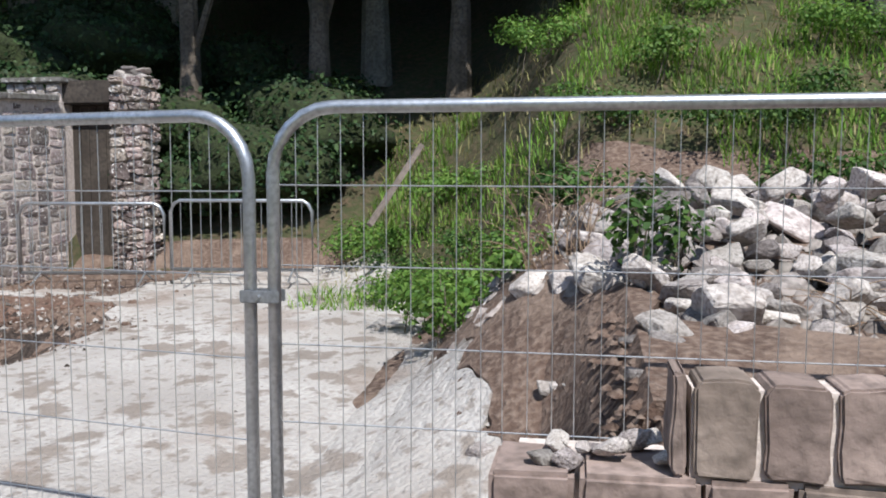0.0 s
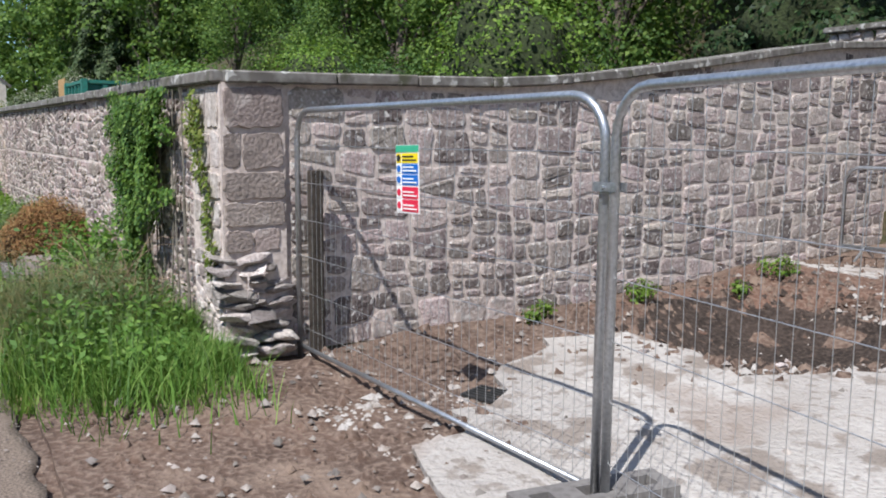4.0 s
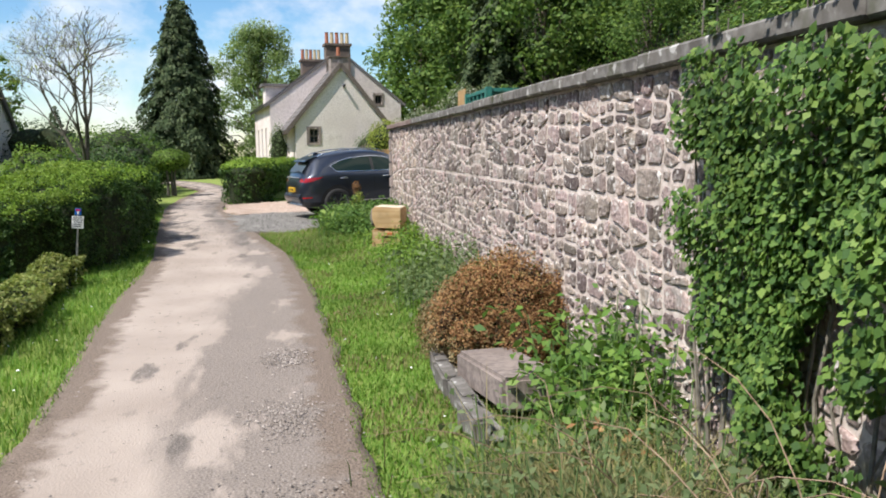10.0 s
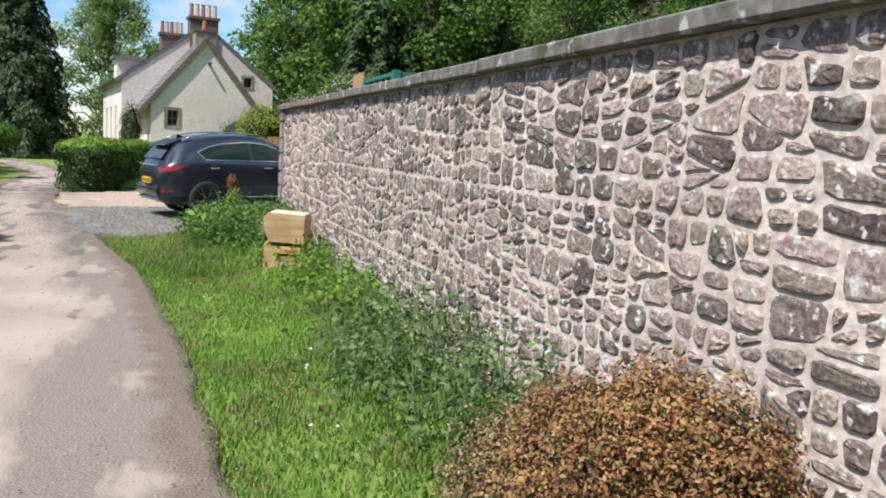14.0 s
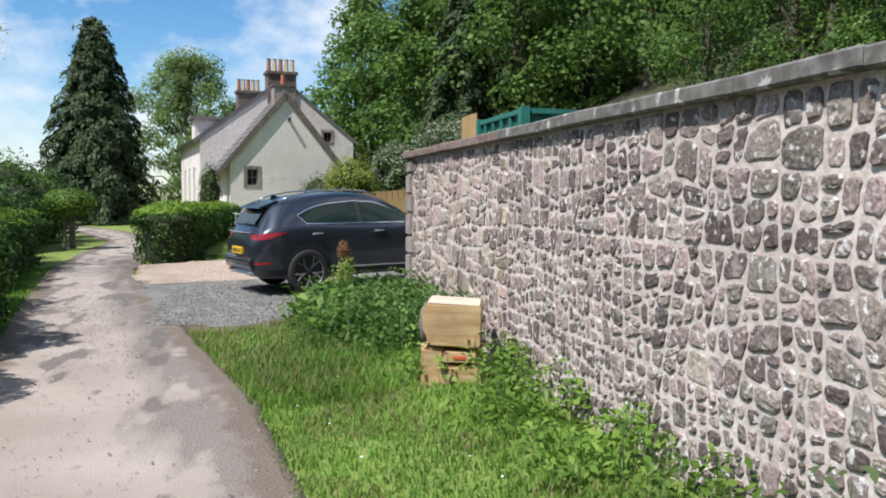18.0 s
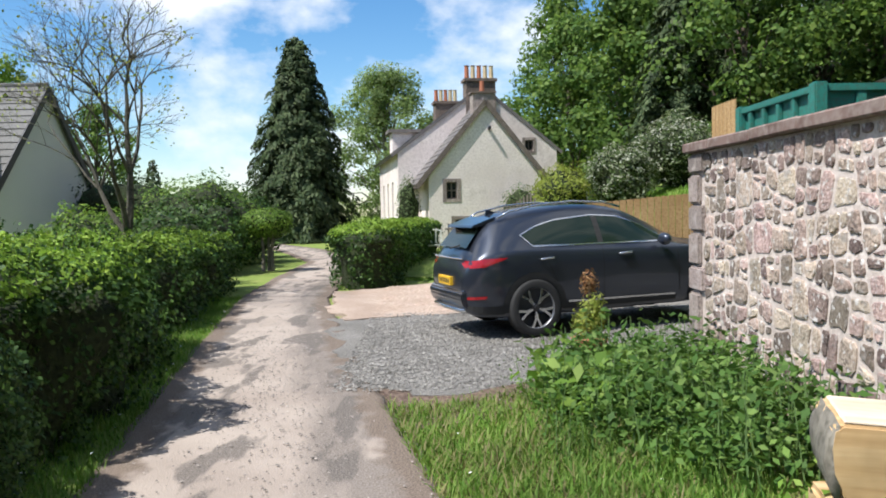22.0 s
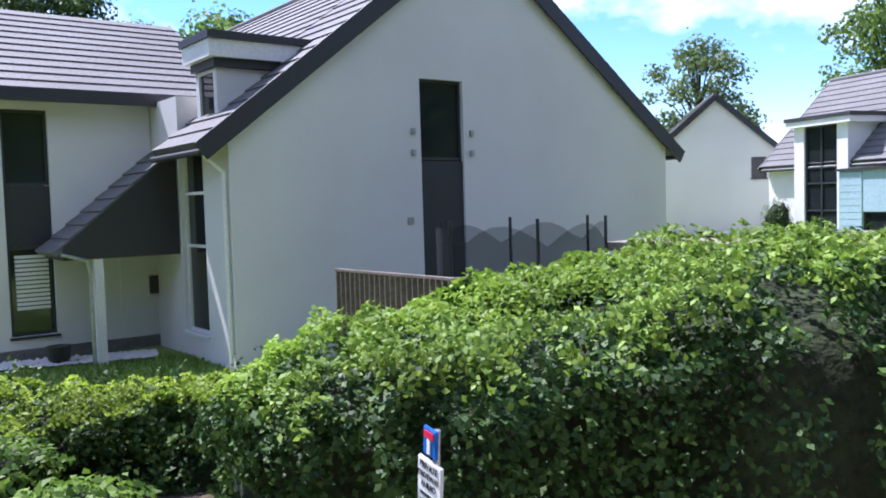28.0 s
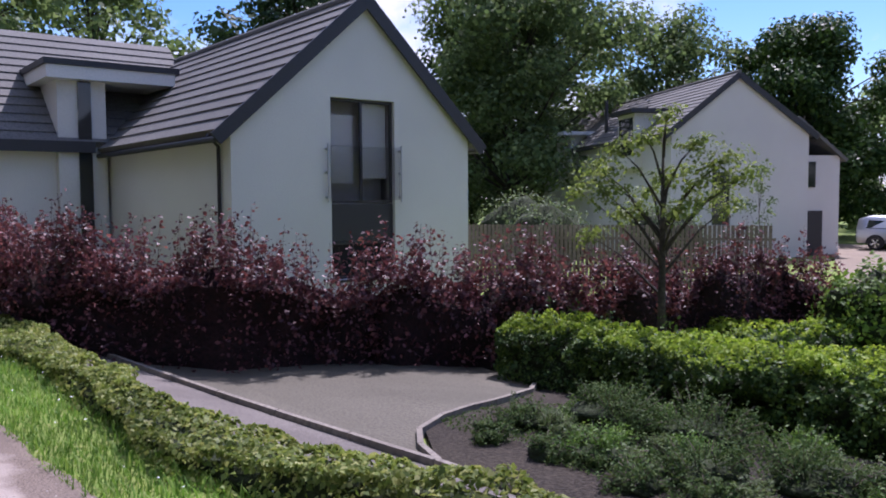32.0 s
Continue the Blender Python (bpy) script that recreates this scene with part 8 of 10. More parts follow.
# green container with a timber screen, behind the wall
ct = thing("shipping_container", (0, 0, 0), "green ribbed steel container behind the wall", "container")
part("body", box(-22.95, 2.97, 0.9, -20.36, 8.2, 3.18), M["container_green"], ct)
for k in range(5):
    x = -22.62 + 0.52 * k
    part("rib", box(x, 2.90, 1.0, x + 0.11, 2.972, 3.12, 0.012), M["container_green"], ct)
for k in range(7):
    y = 3.45 + 0.7 * k
    part("rib", box(-20.362, y, 1.0, -20.29, y + 0.14, 3.12, 0.012), M["container_green"], ct)
for z in (1.0, 2.62, 3.17):
    part("rail", box(-23.0, 2.89, z - 0.05, -20.3, 2.975, z + 0.05, 0.012), M["container_green"], ct)
    part("rail", box(-20.365, 2.98, z - 0.052, -20.275, 8.2, z + 0.052, 0.012), M["container_green"], ct)
for x in (-22.97, -20.33):
    part("corner_post", box(x - 0.10, 2.86, 0.9, x + 0.10, 3.04, 3.25, 0.02), M["container_green"], ct)
part("lashing_lug", box(-20.28, 4.3, 2.75, -20.24, 4.5, 3.0, 0.01), M["bright_green"], ct, "bright green lug")
part("label_bar", box(-21.0, 2.962, 2.70, -20.55, 2.9695, 2.84), M["sign_white"], ct)
sc = thing("timber_screen", (0, 0, 0), "pale new timber screen beside the container", "fence")
for k in range(6):
    x = -24.3 + 0.19 * k
    part("board", box(x, 2.9, 0.9, x + 0.17, 2.93, 3.42, 0.004), M["new_wood"], sc)
part("rail", box(-24.3, 2.935, 3.0, -23.15, 2.98, 3.1), M["new_wood"], sc)
pl = thing("timber_planks", (0, 0, 0), "stack of pale planks lying on the container", "planks")
for k in range(4):
    part("plank", box(-21.9 + 0.2 * k, 5.6 + 0.12 * k, 3.225 + 0.045 * k, -21.74 + 0.2 * k, 8.1 + 0.1 * k, 3.265 + 0.045 * k), M["new_wood"], pl)

# timber fence and pickets in the garden
yf = thing("garden_fence", (0, 0, 0), "low fence of yellow timber boards below the lawn", "fence")
for k in range(46):
    y = -0.4 + 0.15 * k
    z = height(-27, y)
    part("board", box(-27.03, y, z, -27.0, y + 0.135, 1.62 + 0.012 * k, 0.003), M["new_wood"], yf)
pf = thing("picket_fence", (0, 0, 0), "weathered picket fence in front of the cottage", "fence")
for k in range(34):
    y = -1.5 + 0.13 * k
    z = height(-40.5, y)
    part("picket", box(-40.52, y, z, -40.5, y + 0.07, z + 1.15 + 0.01 * k), M["fence_wood"], pf)
for z in (0.45, 0.95):
    part("rail", box(-40.5, -1.6, z, -40.46, 3.0, z + 0.07), M["fence_wood"], pf)
bn = thing("garden_bench", pose(-38.6, -2.3, height(-38.6, -2.3), 0, 0, 100), "white metal garden bench by the hedge", "bench")
part("seat", box(-0.6, -0.2, 0.42, 0.6, 0.2, 0.46, 0.01), M["white_trim"], bn)
for k in range(7):
    part("back_slat", box(-0.55 + 0.18 * k, 0.18, 0.5, -0.5 + 0.18 * k, 0.21, 0.95), M["white_trim"], bn)
part("back_rail", tube([(-0.6, 0.2, 0.46), (-0.55, 0.2, 0.95), (0, 0.2, 1.02), (0.55, 0.2, 0.95), (0.6, 0.2, 0.46)], 0.025, 6), M["white_trim"], bn)
for x in (-0.55, 0.55):
    for y in (-0.18, 0.18):
        part("leg", tube([(x, y, 0), (x, y, 0.43)], 0.022, 6), M["white_trim"], bn)

# ---- close to the south: path, beds, court ----
structure(sheet("footpath", [(-5.0, -6.0), (-2.1, -5.55), (0.6, -5.2), (3.0, -3.9), (3.4, -4.6), (0.6, -6.6), (-0.6, -8.0), (-1.2, -9.6), (-3.0, -9.0), (-3.75, -7.7), (-4.1, -6.5)], 0.02, M["path"], 0.25, 0.02), "buff tarmac footpath edged with concrete", "path")
structure(sheet("bed_mulch", [(-9.6, -6.2), (-12.4, -6.1), (-12.8, -8.0), (-11.0, -8.9), (-9.6, -8.8)], 0.012, M["forest_floor"], 0.25, 0.08), "dark mulch between the bed and the hedges", "soil")
structure(sheet("verge_gravel", [(-9.6, -5.0), (-5.0, -4.6), (0.0, -4.3), (3.0, -3.9), (0.6, -5.2), (-2.1, -5.5), (-5.0, -5.95), (-7.4, -6.2), (-9.6, -6.0)], 0.008, M["dark_patch"], 0.3, 0.05), "dark gravel strip beside the footpath", "gravel")
structure(sheet("planting_bed", [(-5.0, -6.08), (-7.4, -6.25), (-10.5, -6.1), (-10.8, -9.4), (-3.1, -9.1), (-3.8, -7.72), (-4.15, -6.52)], 0.012, M["mulch"], 0.3, 0.05), "planting bed of dark bark mulch", "bed")
structure(sheet("paved_court", [(-2.8, -19.2), (-6.2, -22.4), (-9.5, -24.5), (-16, -34), (-10, -50), (16, -50), (9, -40), (3.5, -30), (-0.5, -21)], 0.015, M["paving"], 0.8, 0.05), "pale red block paved parking court", "paving")
structure(sheet("front_path", [(-6.2, -22.2), (-7.6, -19.6), (-8.2, -19.4), (-7.2, -22.6)], 0.016, M["paving"], 0.4, 0.02), "paved path to the front door", "path")


def edging(points, label):
    e = thing("kerb_edging", (0, 0, 0), label, "kerb", "", "structure")
    for (x0, y0), (x1, y1) in zip(points, points[1:]):
        n = max(1, round(math.hypot(x1 - x0, y1 - y0) / 0.9))
        for k in range(n):
            a = (x0 + (x1 - x0) * k / n, y0 + (y1 - y0) * k / n)
            b = (x0 + (x1 - x0) * (k + 0.985) / n, y0 + (y1 - y0) * (k + 0.985) / n)
            part("edging_stone", beam((*a, height(*a) + 0.01), (*b, height(*b) + 0.01), 0.05, 0.11), M["edging"], e)


M["edging"] = rough_surface("pale_concrete_edging", (0.20, 0.175, 0.145), (0.26, 0.23, 0.19), (0.16, 0.14, 0.12), 2, 20, 0.9, 0.4, 0.006)
edging([(3.0, -3.85), (0.6, -5.15), (-2.1, -5.52), (-5.03, -5.98), (-7.4, -6.2), (-9.6, -6.25)], "pale concrete edging along the footpath")
edging([(-5.03, -6.0), (-4.6, -6.15), (-4.25, -6.4), (-4.0, -6.85), (-3.85, -7.3), (-3.75, -7.7), (-3.35, -8.6), (-3.0, -9.0)], "pale concrete edging curving round the bed")


# ---- hedges ----
def hedge(name, line, label, leaf_mat, core_mat, per_m, leaf_size, rough=0.12, spread=0.62, sprigs=0, shoots=None):
    """A hedge along plan points (x, y, half width, height): a dark uneven body under a shell of leaves."""
    e = thing(name, (0, 0, 0), label, "hedge")
    pts = [np.array(p, float) for p in line]
    seg = [np.linalg.norm((b - a)[:2]) for a, b in zip(pts, pts[1:])]
    total = sum(seg)

    def along(s):
        for a, b, l in zip(pts, pts[1:], seg):
            if s <= l:
                return a + (b - a) * s / l, (b - a)[:2] / l
            s -= l
        return pts[-1], (pts[-1] - pts[-2])[:2] / seg[-1]

    half = [(1.0, 0.0), (1.06, 0.35), (1.06, 0.84), (0.88, 0.965), (0.0, 1.0)]
    prof = [(-u, v) for u, v in half] + half[-2::-1]
    lean = 0.58

    def surface(s, q):
        c, d = along(s)
        k = q * (len(prof) - 1)
        i = min(int(k), len(prof) - 2)
        f = k - i
        a, b = prof[i], prof[i + 1]
        u, v = a[0] + (b[0] - a[0]) * f, a[1] + (b[1] - a[1]) * f
        cap = min(1.0, math.sqrt(max(0.0, min(s, total - s)) / (0.75 * c[2] + 1e-6) + 0.02))
        nx, ny = -d[1], d[0]
        z0 = height(c[0], c[1])
        w = 1 + rough * 1.6 * noise.noise((c[0] * 1.1 + u, c[1] * 1.1, v * 1.4)) + rough * noise.noise((c[0] * 3.1, c[1] * 3.1 + u, v * 3))
        out = c[2] * u * w * (0.35 + 0.65 * cap)
        return Vector((c[0] + nx * out, c[1] + ny * out, z0 - 0.03 + c[3] * v * (0.9 + 0.1 * cap) * (1 + rough * (1.7 if sprigs >= 200 else 0.6) * noise.noise((c[0] * 0.9, c[1] * 0.9, 5 + u))))), Vector((nx * u, ny * u, 0.15 + max(0.0, v - lean) * 2)).normalized()

    n = max(6, int(total / 0.22))
    m = 13
    verts = []
    for i in range(n + 1):
        s = total * i / n
        c, d = along(s)
        base = Vector((c[0], c[1], height(c[0], c[1]) + c[3] * 0.42))
        for j in range(m):
            p, nn = surface(s, j / (m - 1))
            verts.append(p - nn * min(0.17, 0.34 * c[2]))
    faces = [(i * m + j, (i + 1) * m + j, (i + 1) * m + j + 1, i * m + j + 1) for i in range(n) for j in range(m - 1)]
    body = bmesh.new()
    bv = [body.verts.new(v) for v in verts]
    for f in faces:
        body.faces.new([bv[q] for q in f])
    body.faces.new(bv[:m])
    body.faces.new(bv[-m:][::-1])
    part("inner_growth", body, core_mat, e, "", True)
    k = int(total * per_m)
    c, d, young, young_d = [], [], [], []
    for _ in range(k):
        s, q = total * rng.random(), min(1.0, max(0.0, rng.normal(0.5, 0.26)))
        p, nn = surface(s, q)
        if rng.random() < 0.35 / max(1.0, total):
            end = rng.random() < 0.5
            c0, d0 = along(0.0 if end else total)
            side, up = rng.uniform(-1, 1), rng.random()
            p = Vector((c0[0] - d0[1] * side * c0[2] * 0.45, c0[1] + d0[0] * side * c0[2] * 0.45, height(c0[0], c0[1]) + c0[3] * up * 0.9))
            nn = Vector((d0[0], d0[1], 0.2)) * (-1 if end else 1)
        tuft = noise.noise(p * 5.0) + 0.5 * noise.noise(p * 11.0)
        if tuft < -0.35 and rng.random() < 0.8:
            continue
        deep = min(0.17, 0.34 * along(s)[0][2])
        off = deep * (0.25 + 0.75 * tuft) - deep * 0.75 * rng.random() ** 2
        # Up-facing leaves take the paler colour, painting the hedge top as sunlit.
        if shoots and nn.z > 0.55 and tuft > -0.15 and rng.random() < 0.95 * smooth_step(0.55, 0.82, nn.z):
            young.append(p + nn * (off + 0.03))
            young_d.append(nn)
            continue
        c.append(p + nn * off)
        d.append(nn)
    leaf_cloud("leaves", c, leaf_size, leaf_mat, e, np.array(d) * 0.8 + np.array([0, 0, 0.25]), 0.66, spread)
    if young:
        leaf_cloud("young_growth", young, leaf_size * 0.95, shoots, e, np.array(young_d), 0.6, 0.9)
    if sprigs:
        c, d = [], []
        bm = bmesh.new()
        for _ in range(sprigs):
            p, nn = surface(total * rng.random(), rng.uniform(0.35, 0.65))
            h = (0.14 + 0.66 * rng.random() ** 1.6) * (0.35 if shoots else 1.0)
            tip = p + Vector((rng.uniform(-0.1, 0.1), rng.uniform(-0.1, 0.1), h))
            tube_into(bm, [p - nn * 0.1, (p + tip) / 2, tip], [0.006, 0.004, 0.002], 3, False)
            for _ in range(int(9 + h * 40)):
                f = rng.random()
                c.append(p.lerp(tip, f) + Vector(rng.normal(size=3)) * 0.045)
                d.append(Vector((0, 0, 1)))
        part("twig_growth", bm, M["bark"], e)
        leaf_cloud("sprig_leaves", c, leaf_size, leaf_mat, e, d, 0.66, 1.2)
    return e


def left_of(x, off):
    return lane_edges(x)[1] - off


tall = [(-10.6, -5.72, 0.58, 1.2), (-11.1, -5.8, 0.7, 1.32), (-12.5, -5.52, 0.98, 1.44), (-14.2, -5.62, 1.05, 1.45), (-16.0, -6.05, 1.05, 1.48), (-17.8, -6.58, 1.05, 1.55), (-20.0, -6.95, 1.0, 1.5), (-22.5, -7.15, 1.0, 1.30), (-25.0, -7.3, 0.9, 1.25), (-28.5, -7.7, 0.9, 1.3)]
hedge("hedge", tall[:4], "tall dense green hedge beside the lane, sunlit on top", M["hedge_leaf"], M["core"], 21000, 0.038, 0.15, 0.75, 0, M["hedge_sunlit_leaf"])
hedge("hedge", tall[3:7], "tall uneven hornbeam hedge shading the lane edge", M["hedge_leaf"], M["core"], 7500, 0.06, 0.34, 0.75, 120, M["hedge_sunlit_leaf"])
hedge("hedge", tall[6:], "green hedge further along the lane", M["hedge_leaf"], M["core"], 3200, 0.08, 0.34, 0.75, 60, M["hedge_sunlit_leaf"])
low = [(x, left_of(x, 0.84), 0.21 + 0.06 * math.sin(x * 2.3), 0.21 + 0.18 * smooth_step(-4.5, -8.5, x) + 0.04 * math.sin(x * 1.7 + 1)) for x in (6, 4.5, 3, 2, 1, 0, -1, -2, -3, -4, -5, -6, -7, -8, -9, -10.4)]
hedge("low_hedge", low, "low clipped hedge of small variegated leaves", M["low_leaf"], M["core"], 2600, 0.045, 0.5, 0.9)
hedge("hedge", [(-2.1, -9.45, 0.55, 0.74), (-3.4, -9.8, 0.62, 0.78), (-6.0, -10.1, 0.62, 0.78), (-8.5, -10.1, 0.62, 0.78), (-10.6, -9.6, 0.62, 0.72), (-12.5, -8.5, 0.62, 0.70), (-14.6, -7.8, 0.62, 0.8)], "clipped laurel hedge with bright sunlit top", M["laurel_leaf"], M["core"], 9000, 0.052, 0.24, 0.8, 160, M["laurel_sunlit_leaf"])
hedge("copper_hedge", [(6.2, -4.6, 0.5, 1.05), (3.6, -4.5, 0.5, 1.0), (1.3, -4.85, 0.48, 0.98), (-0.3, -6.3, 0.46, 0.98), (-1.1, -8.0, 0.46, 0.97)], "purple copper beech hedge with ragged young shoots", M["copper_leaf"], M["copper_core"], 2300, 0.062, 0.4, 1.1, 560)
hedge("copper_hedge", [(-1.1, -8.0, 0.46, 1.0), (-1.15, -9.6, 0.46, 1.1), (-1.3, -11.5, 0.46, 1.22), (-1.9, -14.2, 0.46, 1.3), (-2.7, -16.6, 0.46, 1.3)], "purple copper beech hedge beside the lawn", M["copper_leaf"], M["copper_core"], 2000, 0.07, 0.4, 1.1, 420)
hedge("hedge", [(-2.6, -13.2, 0.5, 0.8), (-3.3, -14.6, 0.5, 0.8), (-3.5, -16.0, 0.5, 0.75)], "small clipped green hedge beside the copper hedge", M["laurel_leaf"], M["core"], 2200, 0.08, 0.24, 0.8, 0, M["laurel_sunlit_leaf"])
hedge("hedge", [(-27.2, -3.75, 0.6, 1.25), (-29.5, -3.7, 0.75, 1.35), (-33, -3.6, 0.8, 1.28), (-37, -3.25, 0.8, 1.3), (-42, -2.6, 0.8, 1.35)], "rounded dark hedge at the drive entrance", M["hedge_leaf"], M["core"], 1800, 0.085, 0.22, 0.75, 0, M["hedge_sunlit_leaf"])
hedge("hedge", [(10, -47.5, 0.8, 1.6), (2, -49, 0.8, 1.6), (-8, -50, 0.8, 1.6)], "far dark boundary hedge of the parking court", M["wood_leaf"], M["core"], 400, 0.18)


def shrub(name, x, y, r, h, mat, label, n, size, core="core", lift=0.0, group=""):
    """A rounded shrub standing on the ground: body of twigs, shell of leaves, and stems."""
    z = height(x, y) + lift
    e = thing(name, (x, y, z), label, "shrub", group)
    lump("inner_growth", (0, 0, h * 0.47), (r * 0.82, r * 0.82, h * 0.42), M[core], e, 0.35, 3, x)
    p, d = blob_points(n, (0, 0, h * 0.5), (r, r, h * 0.5), 0.35, 0.3, x)
    p[:, 2] = np.maximum(p[:, 2], 0.01)
    leaf_cloud("leaves", p, size, mat, e, d + np.array([0, 0, 0.3]), 0.6, 0.9)
    bm = bmesh.new()
    for k in range(5):
        a = k * 1.3
        tube_into(bm, [(0.05 * math.cos(a), 0.05 * math.sin(a), -0.02), (r * 0.3 * math.cos(a), r * 0.3 * math.sin(a), h * 0.5)], [0.02, 0.008], 5, False)
    part("stem", bm, M["bark"], e)
    return e


def bed_plant(x, y, r, h, mat, label, n, size):
    """A loose spreading plant: uneven clumps of small leaves with shoots standing out of them."""
    z = height(x, y) - 0.03
    e = thing("bed_shrub", (x, y, z), label, "shrub", "bed shrubs")
    spots, radii = [], []
    for k in range(7):
        a, q = 2.4 * k + br.random(), r * br.uniform(0.15, 0.8)
        up = h * br.uniform(0.22, 0.66) * (1.1 - 0.6 * q / r)
        w = r * br.uniform(0.26, 0.46)
        spots.append((q * math.cos(a), q * math.sin(a), up))
        radii.append((w, w * br.uniform(0.8, 1.2), max(0.06, min(w * 0.8, up * 0.9))))
    lump("inner_growth", (0, 0, h * 0.2), (r * 0.6, r * 0.6, h * 0.24), M["core"], e, 0.4, 3, x)
    p, d = clump_points(n, spots, radii, 0.8)
    p[:, 2] = np.maximum(p[:, 2], 0.01)
    bm = bmesh.new()
    more = []
    for _ in range(int(26 + 60 * r)):
        k = br.randrange(7)
        a = br.uniform(0, 6.28)
        root = Vector((spots[k][0] * 0.4, spots[k][1] * 0.4, 0.0))
        tip = Vector(spots[k]) + Vector((math.cos(a) * radii[k][0] * 1.05, math.sin(a) * radii[k][1] * 1.05, radii[k][2] * br.uniform(0.2, 1.25)))
        tube_into(bm, [root, root.lerp(tip, 0.6) + Vector((0, 0, 0.04)), tip], [0.006, 0.004, 0.002], 3, False)
        for _ in range(16):
            q = root.lerp(tip, br.uniform(0.55, 1.03))
            more.append((q.x + br.gauss(0, 0.018), q.y + br.gauss(0, 0.018), max(0.01, q.z + br.gauss(0, 0.018))))
    part("stem", bm, M["bark"], e)
    c = np.vstack([p, np.array(more)])
    leaf_cloud("leaves", c, size, mat, e, np.vstack([d, np.tile((0, 0, 1.0), (len(more), 1))]) + np.array([0, 0, 0.3]), 0.42, 1.1)
    return e


br = random.Random(61)
for k in range(44):
    x, y = -4.6 - 5.5 * (k + br.random()) / 44, -6.75 - 2.1 * br.random()
    if x > -5.2 and y > -7.3:
        continue
    q = br.uniform(0.16, 0.34)
    bed_plant(x, y, q, q * br.uniform(0.8, 1.25), M[br.choice(("sage_leaf", "herb_leaf", "bed_leaf"))], "low loose plant in the planting bed", int(5000 * q * q) + 250, 0.036)
for x, y, q, h in ((-5.0, -8.0, 0.66, 0.66), (-4.55, -7.35, 0.36, 0.36), (-4.75, -6.75, 0.2, 0.28), (-5.75, -8.2, 0.5, 0.55), (-6.5, -7.3, 0.46, 0.44), (-7.0, -7.75, 0.5, 0.46), (-7.7, -7.9, 0.42, 0.36), (-8.3, -8.3, 0.5, 0.4), (-5.7, -7.0, 0.26, 0.22)):
    bed_plant(x, y, q, h, M["bed_leaf"], "spreading dull green shrub in the planting bed", int(7500 * q * q) + 500, 0.034)
tagged(leaf_cloud("ground_cover", [(x, y, height(x, y) + 0.03 + 0.09 * max(0.0, noise.noise((x * 2, y * 2, 0)))) for x, y in ((br.uniform(-10.3, -4.0), br.uniform(-9.0, -6.7)) for _ in range(15000)) if noise.noise((x * 1.4, y * 1.4, 7)) > -0.2], 0.028, M["bed_leaf"], None, None, 0.6, 1.0), "low creeping plants covering the bed", "plants", "", "stuff")
for x, y, r, h in ((-9.9, -7.0, 0.42, 0.64), (-9.3, -8.6, 0.42, 0.62)):
    shrub("lime_shrub", x, y, r, h, M["lime_leaf"], "bright green leafy shrub at the hedge foot", 1800, 0.07)
shrub("round_bush", -3.9, -15.8, 0.95, 1.75, M["lime_leaf"], "rounded green bush on a low stem by the lawn", 3200, 0.10)


def browned_bush(x, y):
    """A half-dead box bush: many uneven clumps, orange at the top, paler below, still green at one side."""
    z = height(x, y) - 0.04
    e = thing("browned_bush", (x, y, z), "dying box bush with orange-brown leaves and a green side", "shrub")
    q = random.Random(12)
    lobes = [(0.0, 0.0, 0.30, 0.44), (0.28, 0.16, 0.50, 0.36), (0.42, 0.22, 0.30, 0.34), (-0.22, -0.06, 0.26, 0.36), (0.1, -0.16, 0.24, 0.34), (0.2, 0.02, 0.52, 0.30)]
    spots, radii = [], []
    for a, b, c, w in lobes:
        lump("inner_growth", (a, b, c), (w * 0.74, w * 0.68, w * 0.68), M["dead_core"], e, 0.3, 3, a)
        for _ in range(9):
            d = Vector((q.gauss(0, 1), q.gauss(0, 1), abs(q.gauss(0, 1)) - 0.2)).normalized()
            k = q.uniform(0.08, 0.15)
            spots.append((a + d.x * w * 0.86, b + d.y * w * 0.80, max(0.05, c + d.z * w * 0.80)))
            radii.append((k, k, k * q.uniform(0.7, 1.1)))
    shells = [blob_points(int(95000 * w * w), (a, b, c), (w * 0.95, w * 0.9, w * 0.9), 0.32, 0.26, a) for a, b, c, w in lobes]
    p, d = clump_points(26000, spots, radii, 0.7)
    p, d = np.vstack([p] + [k[0] for k in shells]), np.vstack([d] + [k[1] for k in shells])
    p[:, 2] = np.maximum(p[:, 2], 0.01)
    tone = p[:, 2] + 0.55 * p[:, 0] + rng.normal(0, 0.10, len(p))
    green = (p[:, 0] < -0.40 + rng.normal(0, 0.06, len(p))) | (rng.random(len(p)) < 0.07)
    for name, pick, mat in (("green_leaves", green, "bed_leaf"), ("brown_leaves", ~green & (tone > 0.42), "rust_leaf"), ("faded_leaves", ~green & (tone <= 0.42), "faded_leaf")):
        leaf_cloud(name, p[pick], 0.020, M[mat], e, d[pick] + np.array([0, 0, 0.3]), 0.6, 1.0)


browned_bush(-5.35, -0.47)
shrub("yellow_bush", -33.5, 1.7, 0.85, 1.5, M["yellow_leaf"], "rounded yellow-green bush in the garden", 4600, 0.08)
for x, y, r, h in ((-32.5, 3.2, 0.95, 1.7), (-33.0, 5.0, 1.2, 2.0)):
    shrub("flowering_bush", x, y, r, h, M["blossom"], "bush covered in small white blossom", 5200, 0.09)
shrub("cottage_climber", -45.6, 1.9, 0.9, 2.6, M["sage_leaf"], "climbing rose against the cottage wall", 1800, 0.10)
shrub("cottage_climber", -46.3, -3.1, 0.5, 3.2, M["sage_leaf"], "climber on the corner of the cottage", 1500, 0.10)
